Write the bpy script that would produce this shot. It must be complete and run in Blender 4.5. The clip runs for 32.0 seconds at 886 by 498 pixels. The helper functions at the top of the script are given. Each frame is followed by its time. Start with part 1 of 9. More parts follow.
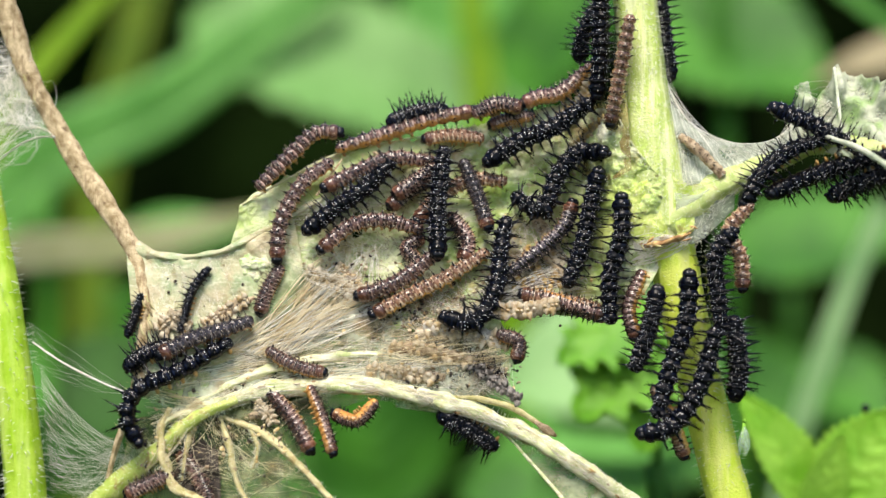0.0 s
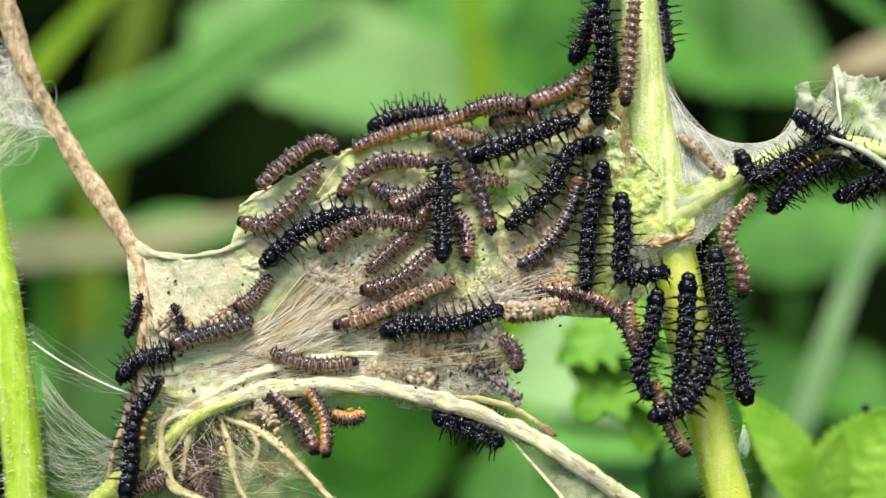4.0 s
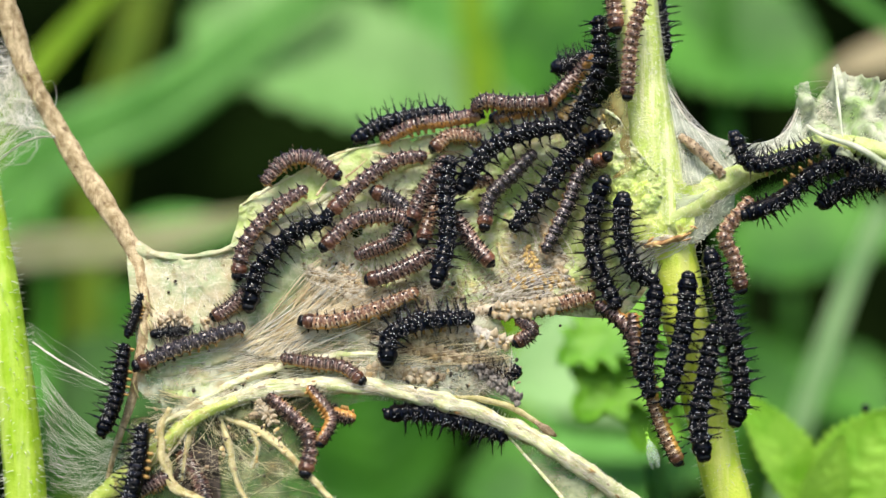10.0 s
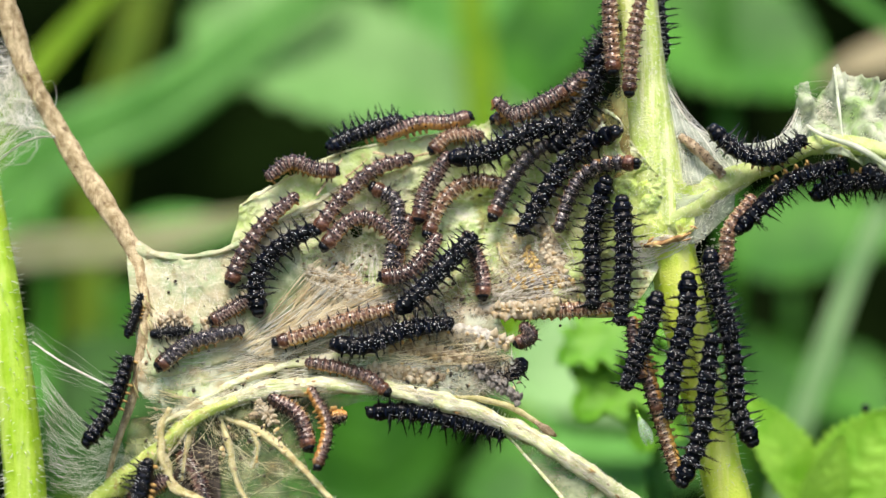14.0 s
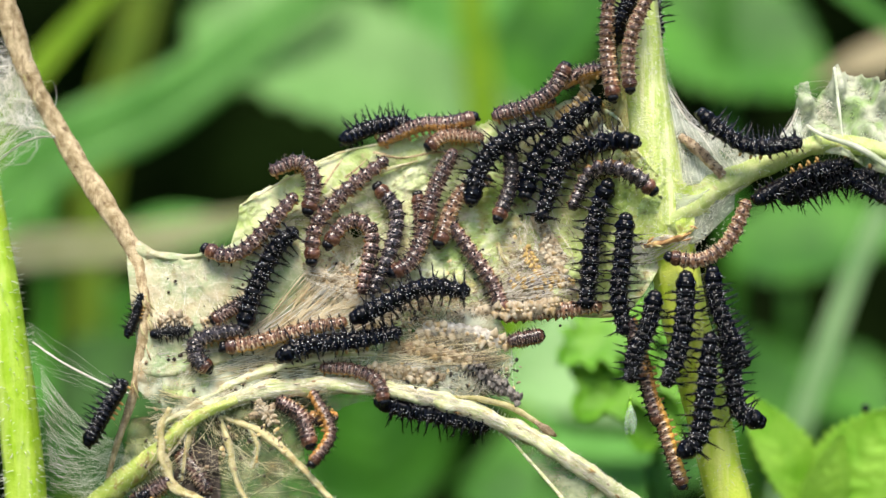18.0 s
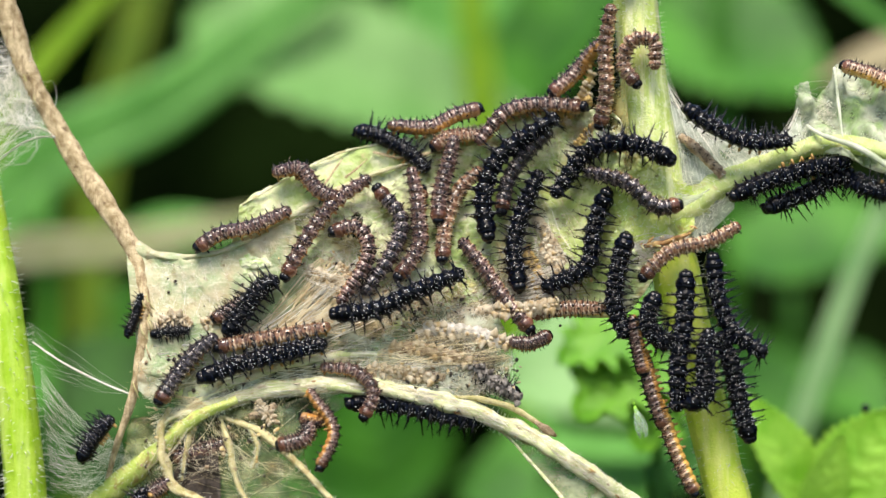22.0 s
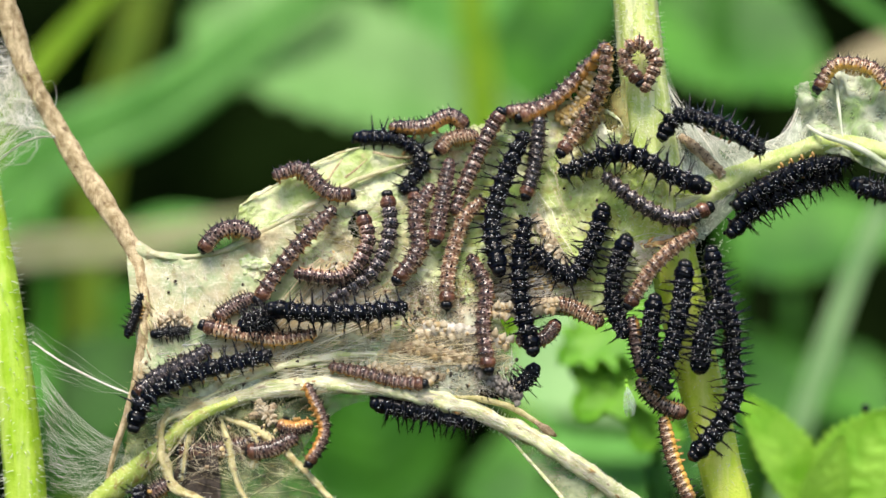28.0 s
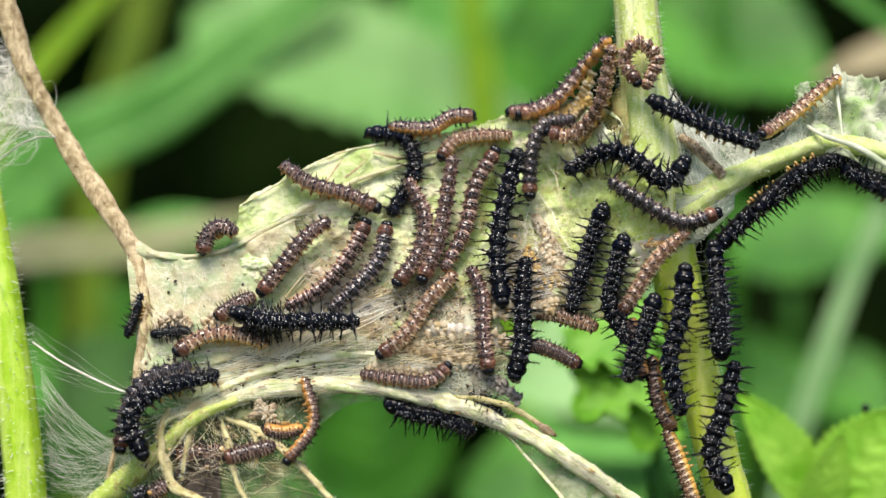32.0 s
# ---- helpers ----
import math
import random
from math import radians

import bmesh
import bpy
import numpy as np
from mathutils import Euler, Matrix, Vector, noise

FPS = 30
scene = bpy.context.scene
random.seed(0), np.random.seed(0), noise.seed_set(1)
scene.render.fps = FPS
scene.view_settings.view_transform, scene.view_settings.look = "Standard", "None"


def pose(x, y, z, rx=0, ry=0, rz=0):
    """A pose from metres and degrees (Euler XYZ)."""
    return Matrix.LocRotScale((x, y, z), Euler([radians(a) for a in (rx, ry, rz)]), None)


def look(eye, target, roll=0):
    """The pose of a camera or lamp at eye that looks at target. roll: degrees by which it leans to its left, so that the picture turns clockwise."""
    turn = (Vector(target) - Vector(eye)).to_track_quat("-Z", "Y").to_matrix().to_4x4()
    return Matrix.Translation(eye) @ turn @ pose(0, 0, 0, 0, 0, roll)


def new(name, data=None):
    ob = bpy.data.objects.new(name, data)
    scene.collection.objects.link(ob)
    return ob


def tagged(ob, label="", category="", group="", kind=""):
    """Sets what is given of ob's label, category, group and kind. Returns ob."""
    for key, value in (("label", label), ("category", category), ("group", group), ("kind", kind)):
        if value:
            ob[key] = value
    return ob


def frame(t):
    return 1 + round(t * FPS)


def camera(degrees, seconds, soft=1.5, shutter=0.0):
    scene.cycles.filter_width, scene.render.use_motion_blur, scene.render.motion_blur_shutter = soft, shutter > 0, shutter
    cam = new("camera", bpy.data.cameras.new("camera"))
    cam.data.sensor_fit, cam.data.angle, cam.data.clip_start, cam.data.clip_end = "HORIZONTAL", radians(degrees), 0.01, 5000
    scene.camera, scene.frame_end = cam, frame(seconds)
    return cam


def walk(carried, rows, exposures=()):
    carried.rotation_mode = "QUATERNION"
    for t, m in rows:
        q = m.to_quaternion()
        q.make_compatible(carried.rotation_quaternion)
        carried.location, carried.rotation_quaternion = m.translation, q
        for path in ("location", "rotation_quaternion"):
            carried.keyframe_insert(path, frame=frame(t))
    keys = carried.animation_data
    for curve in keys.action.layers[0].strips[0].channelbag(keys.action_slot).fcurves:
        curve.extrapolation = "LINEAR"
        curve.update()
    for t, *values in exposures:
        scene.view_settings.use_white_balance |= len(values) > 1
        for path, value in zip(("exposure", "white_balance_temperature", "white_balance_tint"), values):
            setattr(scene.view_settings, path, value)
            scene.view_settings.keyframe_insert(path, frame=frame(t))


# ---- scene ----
cam = camera(30, 32.0, soft=1.5)
# a macro lens at about 29 cm, focused on the webbed leaf
cam.data.dof.use_dof = True
cam.data.dof.focus_distance = 0.289
cam.data.dof.aperture_fstop = 6.7
walk(cam, [(0.0, look((0, -0.2926, 0), (0, 0, 0))), (32.0, look((0, -0.2926, 0), (0, 0, 0)))],
     exposures=[(0.0, 0.70, 7150, 12), (32.0, 0.70, 7150, 12)])

# ---- light ----
SUN_UP, SUN_TURN = 60, -12
world = bpy.data.worlds.new("sky")
scene.world = world
world.use_nodes = True
sky = world.node_tree.nodes.new("ShaderNodeTexSky")
sky.sky_type, sky.sun_disc = "NISHITA", False
sky.sun_elevation, sky.sun_rotation = radians(SUN_UP), radians(180 + SUN_TURN)
background = world.node_tree.nodes["Background"]
background.inputs["Strength"].default_value = 0.13
world.node_tree.links.new(sky.outputs[0], background.inputs[0])
sun = new("sun", bpy.data.lights.new("sun", "SUN"))
sun.data.energy, sun.data.angle, sun.data.color = 3.7, radians(30), (1.0, 0.95, 0.87)
sun.matrix_world = look((math.sin(radians(SUN_TURN)) * math.cos(radians(SUN_UP)), -math.cos(radians(SUN_TURN)) * math.cos(radians(SUN_UP)),
                         math.sin(radians(SUN_UP))), (0, 0, 0))

MM = 0.001
def rest_y(x, z):
    """Depth in mm of the surface on which the caterpillars crawl."""
    def ease(a, b, v):
        t = max(0.0, min(1.0, (v - a) / (b - a)))
        return t * t * (3 - 2 * t)
    y = 1.0 + 0.25 * max(-45.0, min(22.0, z))
    y += 1.5 * math.sin(x * 0.09 + 1.0) * math.sin(z * 0.12 + 0.5)
    w = ease(24, 33, x)
    y = y * (1 - w) + (-4.6) * w
    w = ease(53, 60, x)
    return y * (1 - w) + (-2.5) * w - 12.0 * ease(66, 84, x)


# ---- materials ----
def material(name, dark, light, grain, rough=0.6, bump=0.15, fine=7.0, see=0.0, spots=None, coat=0.0, contrast=(0.35, 0.65)):
    """A natural surface: two colours mottled at two scales with relief. grain in mm; see: how much light shines through."""
    m = bpy.data.materials.new(name)
    m.use_nodes = True
    n, link = m.node_tree.nodes, m.node_tree.links
    b = n["Principled BSDF"]
    b.inputs["Roughness"].default_value = rough
    b.inputs["Coat Weight"].default_value = coat
    where = n.new("ShaderNodeTexCoord")
    coarse = n.new("ShaderNodeTexNoise")
    coarse.inputs["Scale"].default_value = 1000.0 / grain
    coarse.inputs["Detail"].default_value = 4
    small = n.new("ShaderNodeTexNoise")
    small.inputs["Scale"].default_value = fine * 1000.0 / grain
    small.inputs["Detail"].default_value = 3
    ramp = n.new("ShaderNodeValToRGB")
    ramp.color_ramp.elements[0].position, ramp.color_ramp.elements[1].position = contrast
    ramp.color_ramp.elements[0].color, ramp.color_ramp.elements[1].color = (*dark, 1), (*light, 1)
    add = n.new("ShaderNodeMath")
    add.operation = "MULTIPLY_ADD"
    add.inputs[1].default_value = 0.35
    less = n.new("ShaderNodeMath")
    less.operation = "SUBTRACT"
    less.inputs[1].default_value = 0.175
    link.new(where.outputs["Object"], coarse.inputs["Vector"])
    link.new(where.outputs["Object"], small.inputs["Vector"])
    link.new(small.outputs["Fac"], add.inputs[0])
    link.new(coarse.outputs["Fac"], add.inputs[2])
    link.new(add.outputs[0], less.inputs[0])
    link.new(less.outputs[0], ramp.inputs["Fac"])
    colour = ramp.outputs["Color"]
    if spots:
        spot_colour, every, reach = spots
        cells = n.new("ShaderNodeTexVoronoi")
        cells.inputs["Scale"].default_value = 1000.0 / every
        link.new(where.outputs["Object"], cells.inputs["Vector"])
        near = n.new("ShaderNodeMath")
        near.operation = "LESS_THAN"
        near.inputs[1].default_value = reach
        link.new(cells.outputs["Distance"], near.inputs[0])
        mix = n.new("ShaderNodeMix")
        mix.data_type = "RGBA"
        mix.inputs[7].default_value = (*spot_colour, 1)
        link.new(near.outputs[0], mix.inputs[0])
        link.new(colour, mix.inputs[6])
        colour = mix.outputs[2]
    link.new(colour, b.inputs["Base Color"])
    relief = n.new("ShaderNodeBump")
    relief.inputs["Strength"].default_value = bump
    relief.inputs["Distance"].default_value = grain * MM * 0.2
    link.new(small.outputs["Fac"], relief.inputs["Height"])
    link.new(relief.outputs[0], b.inputs["Normal"])
    if see:
        glow = n.new("ShaderNodeBsdfTranslucent")
        link.new(colour, glow.inputs["Color"])
        blend = n.new("ShaderNodeMixShader")
        blend.inputs[0].default_value = see
        link.new(b.outputs[0], blend.inputs[1])
        link.new(glow.outputs[0], blend.inputs[2])
        link.new(blend.outputs[0], n["Material Output"].inputs["Surface"])
    return m


def film(name, colour, cover, grain, stain=None, patchy=0.4, glow=0.35):
    """Spun silk: a cloudy gauze, denser here and thinner there, with clear gaps and soiled patches. grain in mm."""
    m = bpy.data.materials.new(name)
    m.use_nodes = True
    n, link = m.node_tree.nodes, m.node_tree.links
    b = n["Principled BSDF"]
    b.inputs["Base Color"].default_value = (*colour, 1)
    b.inputs["Roughness"].default_value = 0.6
    where = n.new("ShaderNodeTexCoord")
    cloud = n.new("ShaderNodeTexNoise")
    cloud.inputs["Scale"].default_value = 1000.0 / grain
    cloud.inputs["Detail"].default_value = 8
    pull = n.new("ShaderNodeMapping")
    pull.inputs["Scale"].default_value = (0.25, 1, 1.2)
    pull.inputs["Rotation"].default_value = (0, 0.5, 0)
    fibre = n.new("ShaderNodeTexNoise")
    fibre.inputs["Scale"].default_value = 5000.0 / grain
    fibre.inputs["Detail"].default_value = 4
    haze = n.new("ShaderNodeMapRange")
    haze.inputs["From Min"].default_value, haze.inputs["From Max"].default_value = 0.35, 0.65
    haze.inputs["To Min"].default_value, haze.inputs["To Max"].default_value = cover * patchy, min(1.0, cover * (1.8 - patchy))
    line = n.new("ShaderNodeMapRange")
    line.inputs["From Min"].default_value, line.inputs["From Max"].default_value = 0.5, 0.66
    line.inputs["To Max"].default_value = min(1.0, cover * 1.3)
    most = n.new("ShaderNodeMath")
    most.operation = "MAXIMUM"
    link.new(where.outputs["Object"], cloud.inputs["Vector"])
    link.new(where.outputs["Object"], pull.inputs["Vector"])
    link.new(pull.outputs[0], fibre.inputs["Vector"])
    link.new(cloud.outputs["Fac"], haze.inputs["Value"])
    link.new(fibre.outputs["Fac"], line.inputs["Value"])
    link.new(haze.outputs[0], most.inputs[0])
    link.new(line.outputs[0], most.inputs[1])
    through_light = n.new("ShaderNodeBsdfTranslucent")
    through_light.inputs["Color"].default_value = (*colour, 1)
    body = n.new("ShaderNodeMixShader")
    body.inputs[0].default_value = glow
    if stain:
        soil = n.new("ShaderNodeTexNoise")
        soil.inputs["Scale"].default_value = 1000.0 / (grain * 1.7)
        soil.inputs["Detail"].default_value = 6
        soiled = n.new("ShaderNodeValToRGB")
        soiled.color_ramp.elements[0].position, soiled.color_ramp.elements[1].position = 0.47, 0.66
        soiled.color_ramp.elements[0].color, soiled.color_ramp.elements[1].color = (*colour, 1), (*stain, 1)
        link.new(where.outputs["Object"], soil.inputs["Vector"])
        link.new(soil.outputs["Fac"], soiled.inputs["Fac"])
        link.new(soiled.outputs["Color"], b.inputs["Base Color"])
        link.new(soiled.outputs["Color"], through_light.inputs["Color"])
    link.new(b.outputs[0], body.inputs[1])
    link.new(through_light.outputs[0], body.inputs[2])
    clear = n.new("ShaderNodeBsdfTransparent")
    blend = n.new("ShaderNodeMixShader")
    link.new(most.outputs[0], blend.inputs[0])
    link.new(clear.outputs[0], blend.inputs[1])
    link.new(body.outputs[0], blend.inputs[2])
    link.new(blend.outputs[0], n["Material Output"].inputs["Surface"])
    return m


def add_layer(m, colour, grain, low, high, stretch=(1, 1, 1), amount=1.0):
    """Lay another colour over a material where a noise of that grain (mm) runs high."""
    n, link = m.node_tree.nodes, m.node_tree.links
    b = n["Principled BSDF"]
    was = b.inputs["Base Color"].links[0].from_socket
    where = n.new("ShaderNodeTexCoord")
    shape = n.new("ShaderNodeMapping")
    shape.inputs["Scale"].default_value = stretch
    shape.inputs["Location"].default_value = (grain * 0.37, grain * 0.11, grain * 0.73)
    tex = n.new("ShaderNodeTexNoise")
    tex.inputs["Scale"].default_value = 1000.0 / grain
    tex.inputs["Detail"].default_value = 5
    rng = n.new("ShaderNodeMapRange")
    rng.inputs["From Min"].default_value, rng.inputs["From Max"].default_value = low, high
    rng.inputs["To Max"].default_value = amount
    mix = n.new("ShaderNodeMix")
    mix.data_type = "RGBA"
    mix.inputs[7].default_value = (*colour, 1)
    link.new(where.outputs["Object"], shape.inputs["Vector"])
    link.new(shape.outputs[0], tex.inputs["Vector"])
    link.new(tex.outputs["Fac"], rng.inputs["Value"])
    link.new(rng.outputs[0], mix.inputs[0])
    link.new(was, mix.inputs[6])
    for old in [k for k in link if k.from_socket == was and k.to_node.bl_idname in ("ShaderNodeBsdfPrincipled", "ShaderNodeBsdfTranslucent")]:
        link.new(mix.outputs[2], old.to_socket)
    return m


def add_zone(m, colour, centre, reach, soft, amount=1.0):
    """Tint a material round one place (mm), fading out raggedly."""
    n, link = m.node_tree.nodes, m.node_tree.links
    was = n["Principled BSDF"].inputs["Base Color"].links[0].from_socket
    where = n.new("ShaderNodeTexCoord")
    far = n.new("ShaderNodeVectorMath")
    far.operation = "DISTANCE"
    far.inputs[1].default_value = [v * MM for v in centre]
    rag = n.new("ShaderNodeTexNoise")
    rag.inputs["Scale"].default_value = 260
    rag.inputs["Detail"].default_value = 5
    both = n.new("ShaderNodeMath")
    both.operation = "MULTIPLY_ADD"
    both.inputs[1].default_value = soft * 2 * MM
    rng = n.new("ShaderNodeMapRange")
    rng.inputs["From Min"].default_value, rng.inputs["From Max"].default_value = (reach + soft * 2) * MM, reach * MM
    rng.inputs["To Max"].default_value = amount
    mix = n.new("ShaderNodeMix")
    mix.data_type = "RGBA"
    mix.inputs[7].default_value = (*colour, 1)
    link.new(where.outputs["Object"], far.inputs[0])
    link.new(where.outputs["Object"], rag.inputs["Vector"])
    link.new(rag.outputs["Fac"], both.inputs[0])
    link.new(far.outputs["Value"], both.inputs[2])
    link.new(both.outputs[0], rng.inputs["Value"])
    link.new(rng.outputs[0], mix.inputs[0])
    link.new(was, mix.inputs[6])
    for old in [k for k in link if k.from_socket == was and k.to_node.bl_idname in ("ShaderNodeBsdfPrincipled", "ShaderNodeBsdfTranslucent")]:
        link.new(mix.outputs[2], old.to_socket)


def skin(name, dark, light, fold, flank, fold_glint_share, fleck, fleck_every, fleck_size, rough, flank_top=0.1):
    """Caterpillar skin: mottled glossy back, broken pale crests on the folds round the body with gloss highlights put
    into their colour, a dark line down the back, coloured flanks below, and flecks."""
    m = material(name, dark, light, 0.8, rough, 0.55, 3, spots=(fleck, fleck_every, fleck_size))
    n, link = m.node_tree.nodes, m.node_tree.links
    b = n["Principled BSDF"]
    was = b.inputs["Base Color"].links[0].from_socket
    where = n.new("ShaderNodeTexCoord")
    axes = n.new("ShaderNodeSeparateXYZ")
    link.new(where.outputs["Object"], axes.inputs[0])
    rag = n.new("ShaderNodeTexNoise")
    rag.inputs["Scale"].default_value = 1500
    rag.inputs["Detail"].default_value = 3
    link.new(where.outputs["Object"], rag.inputs["Vector"])

    def band(source, low, high, most):
        rng = n.new("ShaderNodeMapRange")
        rng.inputs["From Min"].default_value, rng.inputs["From Max"].default_value = low, high
        rng.inputs["To Max"].default_value = most
        link.new(source, rng.inputs["Value"])
        return rng.outputs[0]

    def over(under, colour, share):
        mix = n.new("ShaderNodeMix")
        mix.data_type = "RGBA"
        mix.inputs[7].default_value = (*colour, 1)
        link.new(share, mix.inputs[0])
        link.new(under, mix.inputs[6])
        return mix.outputs[2]

    def maths(kind, one, two):
        node = n.new("ShaderNodeMath")
        node.operation = kind
        for slot, value in ((0, one), (1, two)):
            if isinstance(value, (int, float)):
                node.inputs[slot].default_value = value
            else:
                link.new(value, node.inputs[slot])
        return node.outputs[0]

    # two crests on each ring, broken up by the noise: painted highlights and sheen
    bent = maths("ADD", maths("MULTIPLY", axes.outputs["X"], 4 * math.pi / (1.75 * MM)), maths("MULTIPLY", rag.outputs["Fac"], 3.0))
    crest = maths("ADD", maths("COSINE", bent, 0.0), maths("MULTIPLY", rag.outputs["Fac"], 2.4))
    colour = over(was, fold, band(crest, 1.75, 2.15, fold_glint_share))
    # dark line along the middle of the back
    off = maths("ABSOLUTE", axes.outputs["Y"], 0.0)
    spine_line = maths("MULTIPLY", band(off, 0.26 * MM, 0.12 * MM, 0.75), band(axes.outputs["Z"], 0.3 * MM, 0.6 * MM, 1.0))
    colour = over(colour, [v * 0.5 for v in dark], spine_line)
    # flank, with a ragged upper edge
    edge = maths("ADD", axes.outputs["Z"], maths("MULTIPLY", maths("SUBTRACT", rag.outputs["Fac"], 0.5), 0.9 * MM))
    colour = over(colour, flank, band(edge, flank_top * MM, (flank_top - 0.4) * MM, 0.85))
    vary = n.new("ShaderNodeObjectInfo")
    hue = n.new("ShaderNodeHueSaturation")
    tone = n.new("ShaderNodeMapRange")
    tone.inputs["To Min"].default_value, tone.inputs["To Max"].default_value = 0.75, 1.3
    link.new(vary.outputs["Random"], tone.inputs["Value"])
    link.new(tone.outputs[0], hue.inputs["Value"])
    link.new(colour, hue.inputs["Color"])
    link.new(hue.outputs[0], b.inputs["Base Color"])
    return m


STEM = material("nettle_stem_green", (0.50, 0.66, 0.15), (0.70, 0.80, 0.33), 3.0, 0.5, 0.3, see=0.08)
add_layer(STEM, (0.84, 0.90, 0.50), 1.2, 0.5, 0.62, (1, 1, 0.06), 0.85)
add_layer(STEM, (0.40, 0.56, 0.10), 1.4, 0.54, 0.66, (1, 1, 0.1), 0.7)
add_layer(STEM, (0.88, 0.92, 0.66), 0.5, 0.56, 0.66, (1, 1, 0.6), 0.7)
LOW_STEM = material("lower_stem_green", (0.56, 0.76, 0.05), (0.76, 0.88, 0.16), 3.0, 0.5, 0.3, see=0.08)
add_layer(LOW_STEM, (0.84, 0.92, 0.30), 1.6, 0.5, 0.68, (1, 1, 0.06), 0.8)
PETIOLE = material("petiole_green", (0.42, 0.56, 0.16), (0.66, 0.74, 0.34), 2.0, 0.65, 0.5, see=0.2)
add_layer(PETIOLE, (0.46, 0.36, 0.18), 2.4, 0.60, 0.70, (1, 1, 1), 0.5)
LEFT_STEM = material("fresh_stem_green", (0.34, 0.60, 0.02), (0.50, 0.74, 0.08), 3.0, 0.5, 0.2, see=0.1)
add_layer(LEFT_STEM, (0.60, 0.80, 0.18), 1.6, 0.5, 0.68, (1, 1, 0.06), 0.8)
HAIR = material("plant_hair", (0.86, 0.92, 0.76), (0.95, 0.98, 0.9), 2.0, 0.4, 0.0, see=0.55)
DRY = material("dry_stalk", (0.30, 0.22, 0.11), (0.70, 0.58, 0.37), 1.8, 0.85, 1.0)
add_layer(DRY, (0.26, 0.17, 0.09), 1.0, 0.54, 0.66, (1.6, 1, 0.2), 0.7)
add_layer(DRY, (0.10, 0.05, 0.02), 1.4, 0.60, 0.72, (1, 1, 1), 0.8)
DRY_VEIN = material("dry_vein", (0.40, 0.36, 0.14), (0.66, 0.60, 0.34), 1.8, 0.7, 0.6, see=0.1)
add_layer(DRY_VEIN, (0.30, 0.19, 0.07), 1.3, 0.57, 0.66, (1, 1, 1), 0.6)
VEIN = material("pale_vein", (0.48, 0.56, 0.24), (0.74, 0.75, 0.48), 2.4, 0.65, 0.6, see=0.1)
add_layer(VEIN, (0.76, 0.71, 0.54), 1.2, 0.50, 0.64, (0.4, 1, 1), 0.75)
add_layer(VEIN, (0.44, 0.30, 0.13), 1.8, 0.58, 0.67, (1, 1, 1), 0.65)
add_layer(VEIN, (0.86, 0.84, 0.68), 0.5, 0.52, 0.62, (0.2, 1, 1), 0.7)
add_layer(VEIN, (0.34, 0.38, 0.14), 0.7, 0.60, 0.68, (0.2, 1, 1), 0.6)
BROWN_SCAR = material("brown_scar", (0.25, 0.12, 0.04), (0.62, 0.42, 0.18), 1.5, 0.7, 0.4)
WEBBED = material("webbed_leaf", (0.42, 0.60, 0.22), (0.70, 0.77, 0.46), 8.0, 0.75, 0.5, fine=7, see=0.12, contrast=(0.40, 0.60))
add_layer(WEBBED, (0.86, 0.83, 0.69), 3.0, 0.50, 0.64, (1, 1, 1), 0.75)
add_layer(WEBBED, (0.46, 0.33, 0.13), 5.0, 0.53, 0.63, (1, 1, 1), 0.7)
add_layer(WEBBED, (0.14, 0.10, 0.07), 2.2, 0.60, 0.67, (1, 1, 1), 0.75)
add_layer(WEBBED, (0.90, 0.89, 0.82), 0.7, 0.54, 0.66, (0.25, 1, 1.6), 0.6)
add_layer(WEBBED, (0.20, 0.14, 0.08), 0.6, 0.64, 0.72, (1.4, 1, 0.4), 0.5)
add_zone(WEBBED, (0.52, 0.68, 0.14), (32.1, -4.4, 9.0), 7.0, 5.0, 0.8)
add_zone(WEBBED, (0.34, 0.25, 0.14), (16.1, 0.6, -2.4), 8.0, 6.0, 0.4)
add_zone(WEBBED, (0.36, 0.27, 0.16), (-9.3, -1.7, -10.3), 3.0, 5.0, 0.3)
add_zone(WEBBED, (0.30, 0.56, 0.08), (9.8, 5.2, 11.3), 5.0, 4.0, 0.6)
add_zone(WEBBED, (0.66, 0.71, 0.44), (-12.0, 4.0, 10.0), 11.0, 6.0, 0.6)
add_layer(WEBBED, (0.26, 0.42, 0.09), 2.4, 0.56, 0.66, (1, 1, 1), 0.6)
add_layer(WEBBED, (0.13, 0.09, 0.05), 1.1, 0.58, 0.68, (0.6, 1, 1), 0.65)
add_zone(WEBBED, (0.26, 0.20, 0.10), (-22.0, -1.5, -13.0), 6.0, 6.0, 0.6)
add_zone(WEBBED, (0.50, 0.64, 0.13), (24.0, 1.5, 9.0), 8.0, 6.0, 0.5)
add_zone(WEBBED, (0.34, 0.55, 0.12), (4.0, 0.5, -2.0), 4.0, 5.0, 0.5)
add_zone(WEBBED, (0.42, 0.60, 0.12), (27.0, -2.0, -4.0), 5.0, 4.0, 0.5)
add_zone(WEBBED, (0.07, 0.055, 0.045), (-3.0, -1.5, -8.2), 1.6, 3.0, 0.7)
add_zone(WEBBED, (0.24, 0.46, 0.09), (-17.0, -3.0, -17.0), 4.0, 4.0, 0.6)
add_zone(WEBBED, (0.30, 0.52, 0.11), (-5.0, -2.0, -12.5), 2.0, 3.5, 0.6)
add_zone(WEBBED, (0.36, 0.26, 0.13), (-24.0, 0.0, -7.0), 3.0, 4.0, 0.5)
GREEN_BLADE = material("leaf_underside", (0.46, 0.61, 0.20), (0.71, 0.77, 0.48), 6.0, 0.6, 0.4, fine=8, see=0.2)
add_layer(GREEN_BLADE, (0.62, 0.50, 0.30), 2.0, 0.60, 0.70, (1, 1, 1), 0.6)
